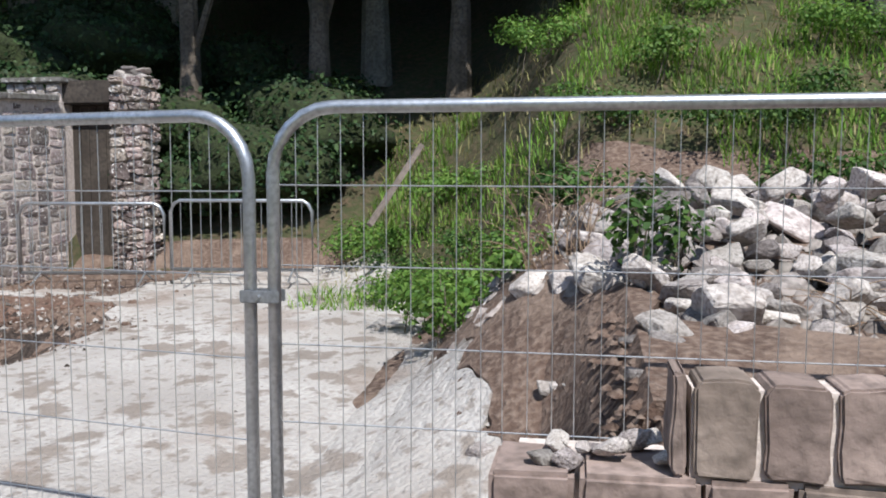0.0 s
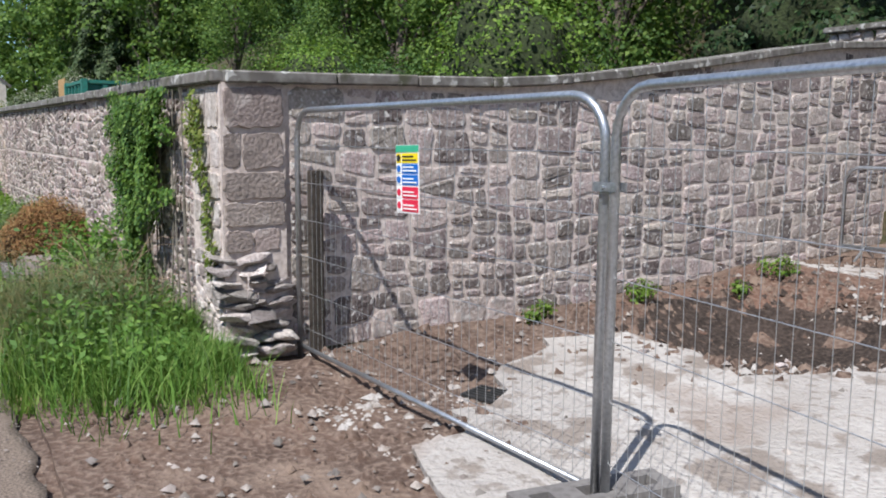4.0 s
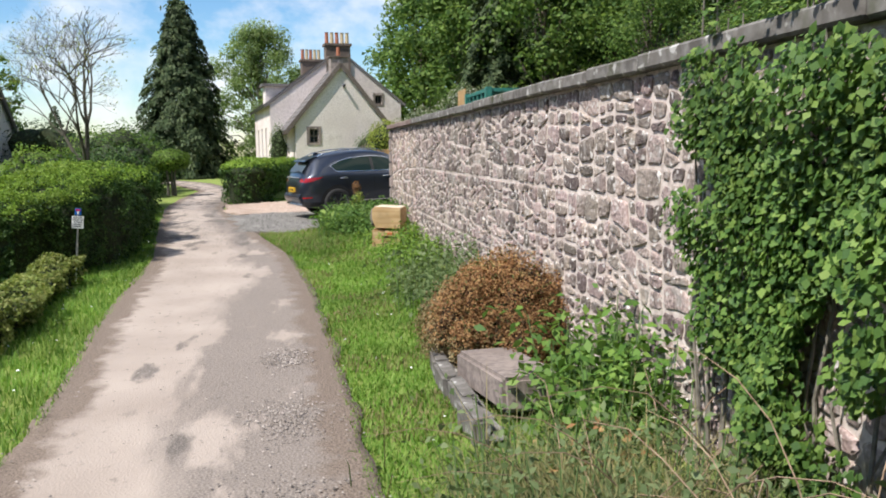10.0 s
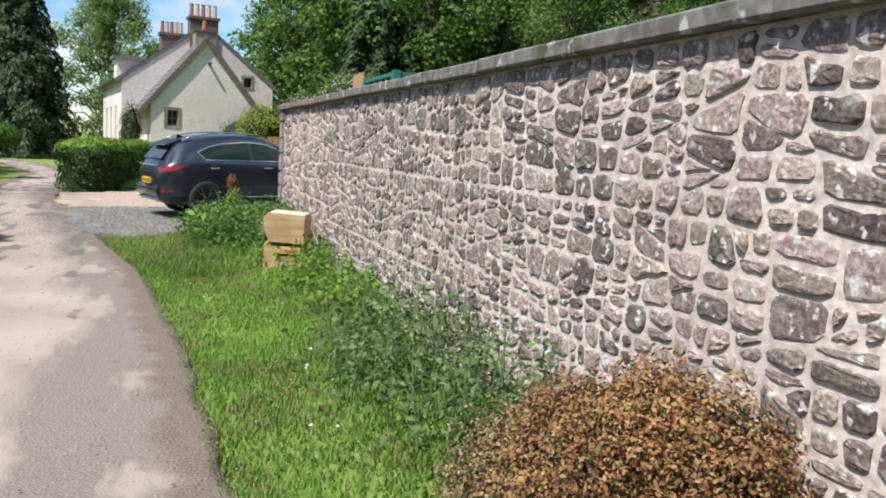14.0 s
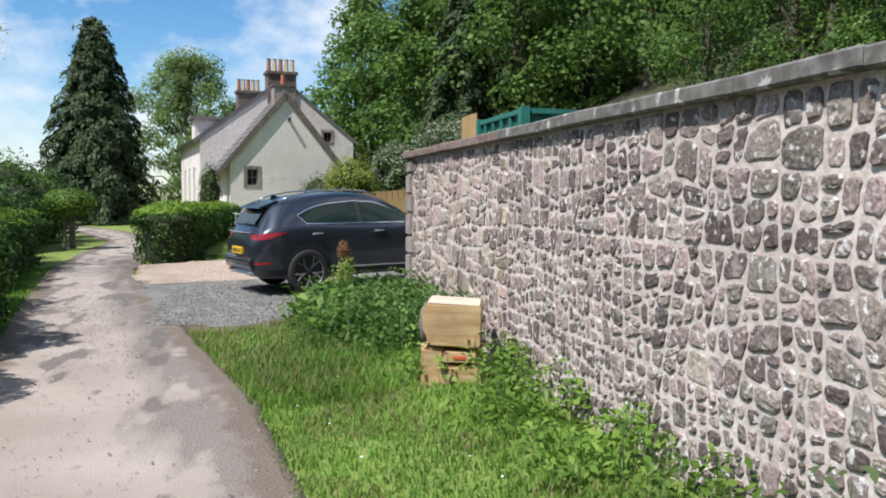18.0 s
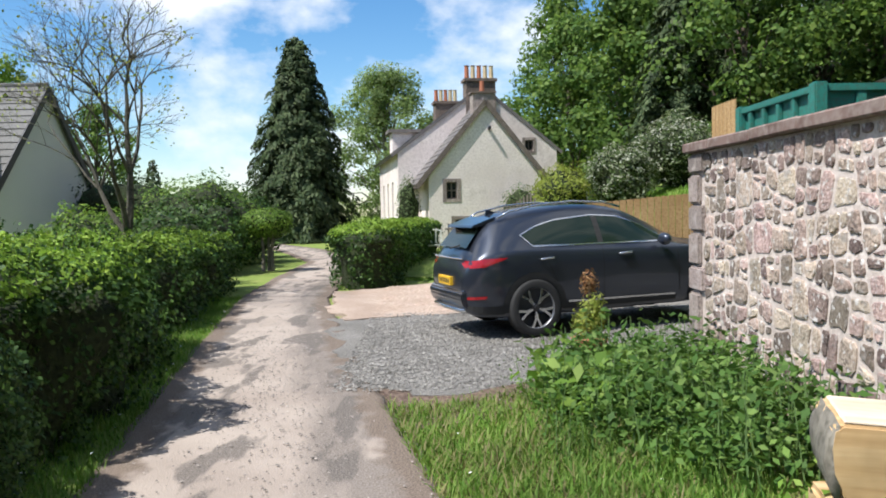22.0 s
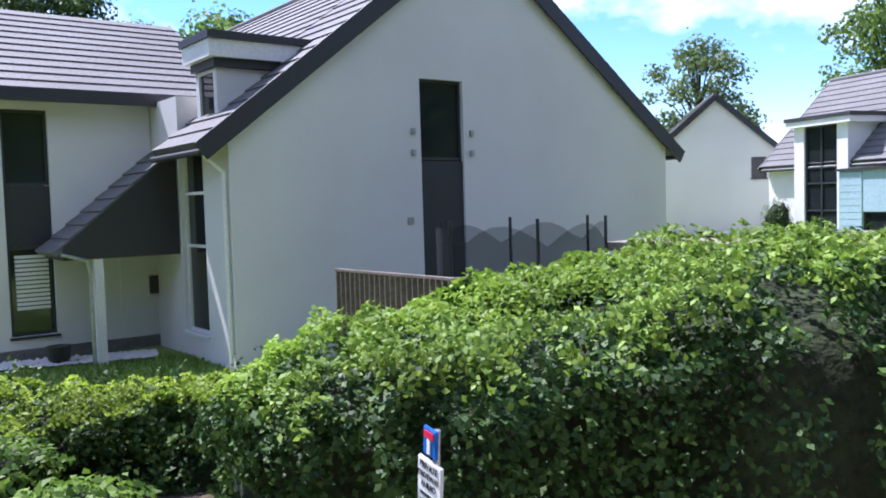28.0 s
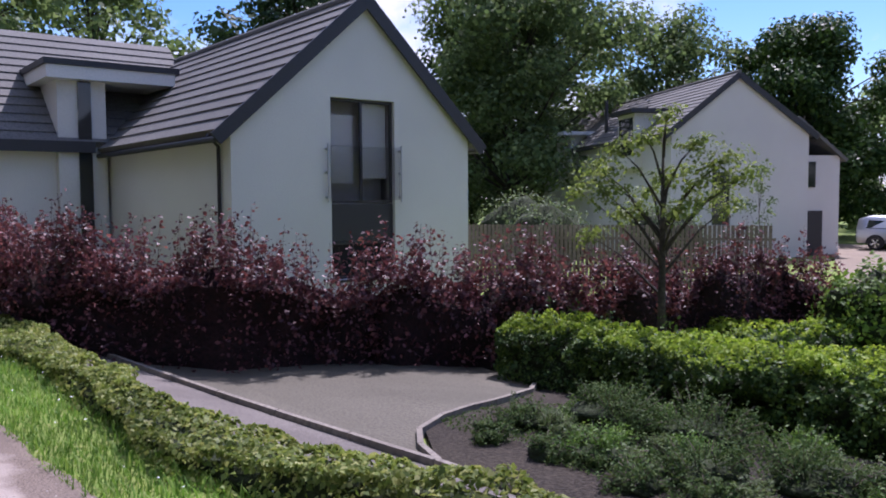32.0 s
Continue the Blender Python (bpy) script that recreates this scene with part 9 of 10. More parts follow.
for x, y, r, h, m in ((-33, -9.0, 1.7, 2.2, "hedge_leaf"), (-35.5, -9.5, 1.9, 2.9, "wood_leaf"), (-38.5, -9.2, 1.9, 2.8, "hedge_leaf"), (-42, -9.9, 1.8, 2.5, "dark_leaf"), (-31, -11, 1.5, 2.0, "lime_leaf"), (-46, -11.5, 2.0, 3.0, "dark_leaf"), (-29.5, -8.6, 1.3, 1.8, "hedge_leaf"), (-40, -13, 2.2, 3.4, "dark_leaf")):
    shrub("garden_shrub", x, y, r, h, M[m], "large spreading garden shrub beyond the hedge", 3600, 0.12, "core", 0, "garden shrubs")
shrub("patio_shrub", -33.2, -27.3, 0.5, 1.5, M["hedge_leaf"], "small conical shrub by the house wall", 900, 0.09)
shrub("patio_shrub", -32.6, -18.8, 0.9, 2.0, M["lime_leaf"], "loose green shrub in front of the pale house", 1500, 0.10)
# topiary on a bare stem
tp = thing("topiary", (-33.6, -6.95, 0), "mushroom-shaped topiary on pale bare stems", "topiary")
for a, b in ((0.0, 0.14), (0.05, -0.13), (-0.1, 0.02)):
    part("trunk", tube([(a, b, 0), (a * 0.8 + 0.03, b * 0.9, 0.6), (a * 1.2, b * 1.3, 1.25)], [0.06, 0.045, 0.035], 7), M["pale_bark"], tp)
p, d = blob_points(2600, (0, 0, 1.4), (0.75, 0.75, 0.42), 0.15, 0.25, 2.0)
lump("inner_growth", (0, 0, 1.38), (0.62, 0.62, 0.34), M["core"], tp)
leaf_cloud("leaves", p, 0.08, M["lime_leaf"], tp, d)
# orange maple sprig
om = thing("maple_sapling", (-7.75, -10.1, height(-7.75, -10.1)), "orange-red maple shoot rising above the hedge", "sapling")
part("stem", tube([(0, 0, 0), (0.02, 0, 0.7), (0, 0.02, 1.25)], [0.012, 0.009, 0.004], 5), M["bark"], om)
p, d = clump_points(260, [(0, 0, 1.12), (0.12, 0, 1.0), (-0.1, 0.05, 1.05)], [(0.12, 0.12, 0.18)] * 3, 0.9)
leaf_cloud("leaves", p, 0.06, M["orange_leaf"], om, d)

# ---- ivy and plants on the wall ----


def wall_plant(name, spots, n, size, mat, label, thick=0.10):
    """Leaves hanging on the lane wall over patches (x, z, rx, rz)."""
    e = thing(name, (0, 0, 0), label, "climber")
    c, d = [], []
    w = np.array([s[2] * s[3] for s in spots])
    for k in rng.choice(len(spots), n, p=w / w.sum()):
        x, z, rx, rz = spots[k]
        a, q = rng.uniform(0, 6.283), math.sqrt(rng.random())
        px, pz = x + rx * q * math.cos(a), z + rz * q * math.sin(a)
        if q > 0.66 + 0.8 * noise.noise((px * 3.2, pz * 3.2, 3.0)):
            continue
        out = thick * (0.4 + 0.6 * rng.random()) * (1 + 0.6 * noise.noise((px * 2.5, pz * 2.5, 0)))
        if pz > 2.02:
            c.append((px, rng.uniform(-out, 0.4), 2.06 + (pz - 2.02) * 0.7 + rng.random() * 0.06))
            d.append((0, -0.4, 1))
        else:
            c.append((px, -out - 0.01, max(0.1, pz)))
            d.append((0, -1, 0.45))
    leaf_cloud("leaves", c, size, mat, e, d, 0.85, 0.55)
    bm = bmesh.new()
    r = random.Random(n)
    for _ in range(n // 1400):
        x, z, rx, rz = r.choice(spots)
        x0 = x + r.uniform(-rx, rx)
        pts = [(x0 + 0.12 * noise.noise((x0 * 3, k, 0)), -0.03 - 0.02 * r.random(), 0.05 + (z + rz * 0.8) * k / 6) for k in range(7)]
        tube_into(bm, pts, [0.010, 0.009, 0.008, 0.007, 0.006, 0.005, 0.003], 5, False)
    part("stem", bm, M["pale_bark"], e)
    return e


wall_plant("ivy", [(-1.9, 1.75, 1.2, 0.42), (-1.6, 1.25, 0.85, 0.65), (-2.2, 1.15, 0.75, 0.8), (-1.3, 1.7, 0.6, 0.42), (-1.95, 0.6, 0.5, 0.5), (-1.7, 2.1, 1.1, 0.15)], 34000, 0.038, M["ivy_leaf"], "glossy green ivy covering the old wall", 0.18)
wall_plant("ivy", [(-0.35, 1.5, 0.22, 0.35), (-0.22, 1.1, 0.2, 0.35), (-0.5, 1.75, 0.25, 0.25), (-0.15, 0.75, 0.14, 0.25)], 1500, 0.038, M["pale_ivy"], "yellowing ivy on the corner pier", 0.05)


def herb_patch(name, spots, mat, label, n, leaf_size, tall=0.5, category="plants"):
    """Leafy herbs: stems that carry leaves, over patches (x, y, r)."""
    e = thing(name, (0, 0, 0), label, category)
    c, bm = [], bmesh.new()
    for x, y, r, k in spots:
        for _ in range(k):
            a, q = rng.uniform(0, 6.283), r * math.sqrt(rng.random())
            px, py = x + q * math.cos(a), min(-0.05, y + q * math.sin(a)) if -16.6 < x < 0.05 and y < 0.2 else y + q * math.sin(a)
            z, h = height(px, py), tall * rng.uniform(0.5, 1.2)
            tip = (px + rng.normal() * 0.1 * h, py + rng.normal() * 0.1 * h, z + h)
            tube_into(bm, [(px, py, z - 0.02), tip], [0.006, 0.003], 3, False)
            for _ in range(n):
                f = rng.uniform(0.2, 1.05)
                s = 0.16 * h + 0.05
                c.append((px + (tip[0] - px) * f + rng.normal() * s, py + (tip[1] - py) * f + rng.normal() * s, z + h * f))
    c = np.array(c)
    inside = (c[:, 0] < 0) & (c[:, 0] > -16.6) & (c[:, 1] > -0.04) & (c[:, 1] < 1.0)
    c[inside, 1] = -0.04
    part("stem", bm, M["stem_green"], e)
    leaf_cloud("leaves", c, leaf_size, mat, e, np.tile([0, 0, 1.0], (len(c), 1)), 0.55, 0.9)
    return e


M["stem_green"] = plain("green_stem", (0.10, 0.17, 0.05), 0.7)
M["nettle_leaf"] = leaf("dull_nettle_leaf", (0.05, 0.11, 0.026), (0.095, 0.18, 0.042), (0.17, 0.26, 0.072), 0.2, 0.38)
herb_patch("nettles", [(-14.4, -0.5, 0.75, 60), (-15.3, -0.6, 0.8, 70), (-16.1, -0.5, 0.7, 56), (-13.8, -0.3, 0.5, 30)], M["nettle_leaf"], "tall green nettles crowding the wall end", 26, 0.072, 0.46)
herb_patch("goosegrass", [(-14.8, -0.9, 0.7, 46), (-15.9, -0.95, 0.6, 40), (-16.4, -0.3, 0.3, 16)], M["herb_leaf"], "fine tangled weeds in front of the nettles", 34, 0.032, 0.34)
herb_patch("dock_leaves", [(-15.3, -1.15, 0.4, 12), (-16.1, -1.1, 0.35, 9)], M["lime_leaf"], "broad bright dock leaves in the long grass", 9, 0.15, 0.36)
herb_patch("sweet_cicely", [(-7.4, -0.45, 0.5, 40), (-8.1, -0.4, 0.45, 34), (-6.6, -0.35, 0.35, 20)], M["sage_leaf"], "grey-green herbs at the foot of the wall", 24, 0.055, 0.5)
herb_patch("wall_weeds", [(-9.3, -0.25, 0.3, 16), (-10.2, -0.3, 0.35, 22), (-11.2, -0.3, 0.35, 22), (-12.1, -0.25, 0.3, 16), (-12.7, -0.55, 0.35, 18)], M["lime_leaf"], "low green weeds along the wall foot", 22, 0.06, 0.3)
herb_patch("geranium", [(-3.65, -0.2, 0.28, 34), (-3.15, -0.3, 0.32, 32)], M["herb_leaf"], "fresh green herbs beside the stone slab", 26, 0.07, 0.55)
herb_patch("lavender", [(-2.2, -0.75, 0.5, 60), (-1.5, -0.7, 0.45, 50), (-1.0, -0.5, 0.4, 40)], M["sage_leaf"], "grey-green lavender in front of the ivy", 22, 0.045, 0.5)
herb_patch("wild_plants", [(-0.5, -0.6, 0.45, 40), (0.0, -0.8, 0.4, 30), (-0.9, -1.0, 0.35, 20)], M["herb_leaf"], "leafy wild plants by the corner pier", 24, 0.055, 0.42)
herb_patch("red_leaves", [(-2.6, -0.55, 0.16, 10)], M["rust_leaf"], "clump of rust-red leaves in the border", 24, 0.05, 0.3)
dead_twigs(-2.0, -0.55, 0.8, 0.9, 36, M["dead_stem"], "bare arching stems in front of the ivy")
dead_twigs(-1.2, -0.4, 0.6, 1.1, 24, M["dead_stem"], "bare arching stems beside the pier")
dead_twigs(-2.2, 0.6, 0.5, 1.9, 40, M["bark"], "bare twigs rising above the wall top")

# ---- grass ----


def grass_patch(name, n, pick, tall, mat, label, lean=0.4, width=0.006):
    p = []
    r = np.random.default_rng(n)
    while len(p) < n:
        q = pick(r)
        if q:
            p.append((q[0], q[1], height(*q) - 0.03))
    tagged(blades(name, p, tall, mat, None, lean, width), label, "grass", "", "stuff")


def verge_right(r):
    x = 0.3 - 16.3 * r.random()
    e = lane_edges(x)[0]
    y = e - 0.06 + (-0.04 - e) * r.random()
    return x, y


def verge_left(r):
    x = r.uniform(-26, 5)
    e = lane_edges(x)[1]
    return x, e + 0.05 - 0.85 * r.random()


grass_patch("verge_grass", 64000, verge_right, 0.048, M["grass"], "mown green grass of the lane verge", 0.9, 0.005)
grass_patch("verge_dry_grass", 13000, lambda r: (lambda q: q if noise.noise((q[0] * 1.3, q[1] * 1.3, 2)) > 0.02 else None)(verge_right(r)), 0.05, M["dry_grass"], "dry yellowed grass in the verge")
grass_patch("verge_grass", 30000, verge_left, 0.08, M["grass"], "green grass strip below the hedge", 0.8, 0.005)
grass_patch("long_grass", 7500, lambda r: (r.normal(-0.15, 0.45), min(-0.1, r.normal(-0.5, 0.36))), 0.26, M["long_blade"], "long grass round the corner pier", 0.7, 0.0045)
grass_patch("long_grass", 3500, lambda r: (r.uniform(-16.5, -13.3), r.uniform(-1.5, -0.5)), 0.11, M["long_blade"], "long grass in front of the weeds", 0.5, 0.007)
grass_patch("long_grass", 7000, lambda r: (lambda q: q if q[1] < lane_edges(q[0])[0] + 1.6 and q[1] > lane_edges(q[0])[0] - 0.05 else None)((r.uniform(-16.2, -12.5), r.uniform(-2.8, -0.9))), 0.10, M["grass"], "rough grass at the wall end", 0.9, 0.006)
grass_patch("dry_grass", 2500, lambda r: (lambda q: q if q[1] > lane_edges(q[0])[0] - 0.05 else None)((r.uniform(-16.2, -12.8), r.uniform(-2.7, -1.0))), 0.11, M["dry_grass"], "yellowed grass stalks at the wall end", 0.9, 0.005)
grass_patch("bank_grass", 9000, lambda r: (lambda q: q if noise.noise((q[0] * 0.7, q[1] * 0.7, 1)) > -0.05 else None)((r.uniform(4.2, 13), r.uniform(6.0, 12))), 0.2, M["grass"], "long grass on the bank above the site", 0.8, 0.009)
grass_patch("bank_dry_grass", 4000, lambda r: (r.uniform(4.2, 13), r.uniform(6.5, 13)), 0.16, M["dry_grass"], "dry brown grass on the bank", 0.9, 0.008)
grass_patch("lawn_grass", 26000, lambda r: (r.uniform(-12, -3), r.uniform(-19.5, -11)), 0.06, M["grass"], "mown grass of the front lawn", 0.4, 0.012)
grass_patch("garden_grass", 9000, lambda r: (r.uniform(-36, -27.2), r.uniform(0.3, 9)), 0.10, M["grass"], "mown grass of the cottage garden", 0.4, 0.02)
grass_patch("lawn_grass", 9000, lambda r: (lambda x, t: (x, -2.85 + 1.25 * t + (x + 29.5) * 0.02))(r.uniform(-43, -29.2), r.random()), 0.07, M["grass"], "mown grass of the cottage lawn", 0.5, 0.012)
grass_patch("lavender_stalks", 7500, lambda r: (r.normal(-1.5, 0.55), min(-0.15, r.normal(-0.78, 0.2))), 0.36, M["sage_leaf"], "wispy grey-green stalks below the ivy", 0.7, 0.004)
grass_patch("wild_stalks", 2800, lambda r: (r.normal(-0.4, 0.5), min(-0.1, r.normal(-0.7, 0.25))), 0.34, M["herb_leaf"], "fresh green stalks round the corner pier", 0.8, 0.006)
grass_patch("dry_stems", 3600, lambda r: (r.normal(-1.7, 0.5), min(-0.12, r.normal(-0.72, 0.28))), 0.42, M["dry_grass"], "dry tan stems among the grey bushes", 0.9, 0.003)
daisies = [(x, y, height(x, y) + 0.07) for x, y in (verge_left(rng) for _ in range(160))] + [(x, y, height(x, y) + 0.07) for x, y in (verge_right(rng) for _ in range(60))]
tagged(leaf_cloud("daisies", daisies, 0.022, M["sign_white"], None, np.tile([0, 0, 1.0], (len(daisies), 1)), 0.95, 0.3), "white daisies dotted in the verge", "flowers", "", "stuff")

# ---- trees ----


def tree(name, x, y, h, crown, label, mat, n, size, trunk=0.3, bare=0.28, bark="bark", clumps=16, flat=0.8, group="", sway=0.06, seed=None):
    """A tree: tapered trunk, limbs that reach into the clumps of its crown, and leaves."""
    r = random.Random(int(x * 31 + y * 17) if seed is None else seed)
    z = height(x, y) - 0.1
    e = thing(name, (x, y, z), label, "tree", group)
    tops, radii = [], []
    for k in range(clumps):
        t = (k + 0.5) / clumps
        zz = h * (bare + (0.94 - bare) * t)
        wide = crown * (math.sin(math.pi * min(1.0, 0.22 + 0.72 * t)) ** 0.8 if clumps < 20 else math.sqrt(max(0.05, 1 - ((t - 0.4) / 0.62) ** 2)))
        a = k * 2.4 + r.uniform(-0.4, 0.4)
        q = wide * (r.uniform(0.35, 0.75) if clumps < 20 else math.sqrt(r.uniform(0.05, 0.95)))
        s = crown * (r.uniform(0.30, 0.48) if clumps < 20 else r.uniform(0.15, 0.33))
        zz += h * r.uniform(-0.03, 0.03)
        tops.append((q * math.cos(a), q * math.sin(a), zz))
        radii.append((s, s, s * flat))
    tops.append((0, 0, h - crown * 0.3))
    radii.append((crown * 0.35, crown * 0.35, crown * 0.35))
    bm = bmesh.new()
    pts = [(sway * h * noise.noise((x, k * 0.7, 0)) * k / 6, sway * h * noise.noise((y, k * 0.7, 5)) * k / 6, h * 0.9 * k / 6) for k in range(7)]
    tube_into(bm, pts, [trunk * (1.25 if k == 0 else 1 - k / 7.2) for k in range(7)], 9, False)
    for c in tops:
        k = min(5, max(1, int(c[2] / (h * 0.15) - 1.4)))
        p = Vector(pts[k])
        mid = p.lerp(Vector(c), 0.5) + Vector((0, 0, 0.06 * h))
        tube_into(bm, [p, mid, c], [trunk * 0.42 * (1 - k / 8), trunk * 0.22, trunk * 0.05], 6, False)
    part("trunk", bm, M[bark], e)
    if n:
        p, d = clump_points(n, tops, radii, 0.75)
        leaf_cloud("crown", p, size, mat, e, d + np.array([0, 0, 0.4]), 0.7, 0.9)
    return e


def smooth_step_array(a, b, v):
    u = np.clip((v - a) / (b - a), 0, 1)
    return u * u * (3 - 2 * u)


def conifer(x, y, h, wide, label, mat, n, size, start=0.06):
    z = height(x, y) - 0.1
    e = thing("conifer", (x, y, z), label, "tree")
    part("trunk", tube([(0, 0, 0), (0, 0, h * 0.5), (0, 0, h * 0.97)], [h * 0.03, h * 0.018, 0.03], 8), M["bark"], e)
    # drooping boughs, each a spray of needles with its own length
    b = max(60, n // 75)
    bt = (np.arange(b) + rng.random(b)) / b
    ba = np.arange(b) * 2.39996 + rng.normal(size=b) * 0.25
    bl = wide * (0.05 + 0.95 * bt ** 0.68) * (1 - 0.22 * smooth_step_array(0.86, 1.0, bt)) * rng.uniform(0.66, 1.16, b)
    k = rng.choice(b, n, p=(bl + 0.15 * wide) / (bl + 0.15 * wide).sum())
    f = rng.random(n) ** 0.6
    rad = bl[k] * (0.2 + 0.8 * f)
    side = rng.normal(size=n) * (0.10 * wide * (1.15 - 0.8 * f))
    zz = h * (start + (1 - start) * (1 - bt[k])) - 0.42 * rad * f - np.abs(rng.normal(size=n)) * 0.028 * h * (1 - 0.3 * f)
    p = np.stack([rad * np.cos(ba[k]) - side * np.sin(ba[k]), rad * np.sin(ba[k]) + side * np.cos(ba[k]), np.maximum(zz, 0.2)], 1)
    d = np.stack([np.cos(ba[k]), np.sin(ba[k]), 0 * rad + 0.7], 1)
    leaf_cloud("needles", p, size, mat, e, d, 0.35, 0.6, 1.5)
    bm = bmesh.new()
    for k in range(40):
        tt = k / 40
        zq, q = h * (start + (1 - start) * tt), wide * (1 - tt) ** 0.62 * 0.75
        tube_into(bm, [(0, 0, zq), (q * math.cos(k * 2.4), q * math.sin(k * 2.4), zq - q * 0.25)], [0.05, 0.015], 4, False)
    part("branch_work", bm, M["bark"], e)
    return e


def bare_tree(x, y, h, label):
    z = height(x, y) - 0.1
    e = thing("bare_tree", (x, y, z), label, "tree")
    r = random.Random(9)
    bm = bmesh.new()
    buds = []

    def grow(p, d, l, rad, depth):
        q = p + d * l
        mid = p.lerp(q, 0.5) + Vector((r.uniform(-1, 1), r.uniform(-1, 1), 0.3)) * l * 0.05
        tube_into(bm, [p, mid, q], [rad, rad * 0.85, rad * 0.7], 6 if depth < 2 else 4, False)
        if depth >= 7:
            buds.append(q)
            return
        for k in range(3 if depth < 2 else r.choice((2, 3))):
            a = Vector((r.gauss(0, 1), r.gauss(0, 1), r.gauss(0, 0.5))).normalized()
            nd = (d * 1.05 + a * (0.12 if k == 0 and depth < 3 else 0.80) + Vector((0, 0, 0.10))).normalized()
            grow(q, nd, l * r.uniform(0.68, 0.86), rad * (0.72 if k == 0 else 0.5), depth + 1)
            if depth > 2:
                buds.append(q)
    grow(Vector((0, 0, 0)), Vector((0, 0.02, 1)), h * 0.225, 0.12, 0)
    part("branch_work", bm, M["lichen_bark"], e)
    c = np.array([tuple(b) for b in buds])
    c = np.repeat(c, 5, axis=0) + rng.normal(size=(len(c) * 5, 3)) * 0.12
    leaf_cloud("young_leaves", c[rng.random(len(c)) < 0.07], 0.07, M["yellow_leaf"], e)


wr0 = random.Random(5)
bare_tree(-26.0, -8.3, 6.6, "nearly bare young ash tree behind the hedge")
conifer(-60, -10.0, 12.4, 4.1, "tall dark cypress standing at the lane bend", M["conifer"], 34000, 0.38)
tree("birch_tree", -67, -4.9, 12.0, 4.0, "pale green birch behind the lane", M["birch_leaf"], 26000, 0.2, 0.2, 0.06, "pale_bark", 70, 0.9)
conifer(-52, -16.2, 4.8, 1.3, "small dark conifer beyond the garden shrubs", M["conifer"], 2600, 0.22)
for x, y, h, c, m, n, s in (
    # trees of the close and beyond
    (30, -40, 19, 9.0, "shade_leaf", 60000, 0.32), (28, -53, 16, 6.5, "shade_leaf", 22000, 0.32), (37, -47, 19, 8.0, "shade_leaf", 34000, 0.36), (19, -56, 14.5, 6.5, "hedge_leaf", 44000, 0.30), (7, -57, 14, 5.4, "shade_leaf", 17000, 0.26), (1, -58, 13, 4.8, "shade_leaf", 13000, 0.26), (-6.5, -56, 18, 6.2, "hedge_leaf", 24000, 0.27), (-11, -58, 15, 5, "wood_leaf", 12000, 0.27),
    (38, -28, 18, 7, "dark_leaf", 9000, 0.42), (24, -62, 15, 6, "dark_leaf", 8000, 0.4), (-15, -50, 14, 5, "wood_leaf", 7000, 0.34), (-55, -60, 15, 5.5, "sage_leaf", 7000, 0.36), (-64, -49, 17, 6.5, "wood_leaf", 9000, 0.4), (-75, -38, 16, 6.0, "lime_leaf", 7000, 0.42), (-80, -30, 12, 4, "wood_leaf", 5000, 0.36),
    (26, -7, 14, 5, "shade_leaf", 9000, 0.32), (32, -14, 15, 5.5, "shade_leaf", 9000, 0.32), (44, -48, 17, 7, "dark_leaf", 7000, 0.42)):
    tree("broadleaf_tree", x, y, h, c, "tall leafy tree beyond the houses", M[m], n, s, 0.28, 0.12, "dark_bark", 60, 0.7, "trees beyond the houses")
for k in range(16):
    x = -34 + 6.2 * k + wr0.uniform(-2, 2)
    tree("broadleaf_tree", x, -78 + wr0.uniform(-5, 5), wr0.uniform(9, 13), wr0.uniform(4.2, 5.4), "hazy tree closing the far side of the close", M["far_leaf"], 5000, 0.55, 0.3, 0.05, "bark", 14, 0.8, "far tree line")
conifer(-62, -40.5, 15.5, 3.0, "dark slender conifer behind the pale house", M["conifer"], 6000, 0.4)


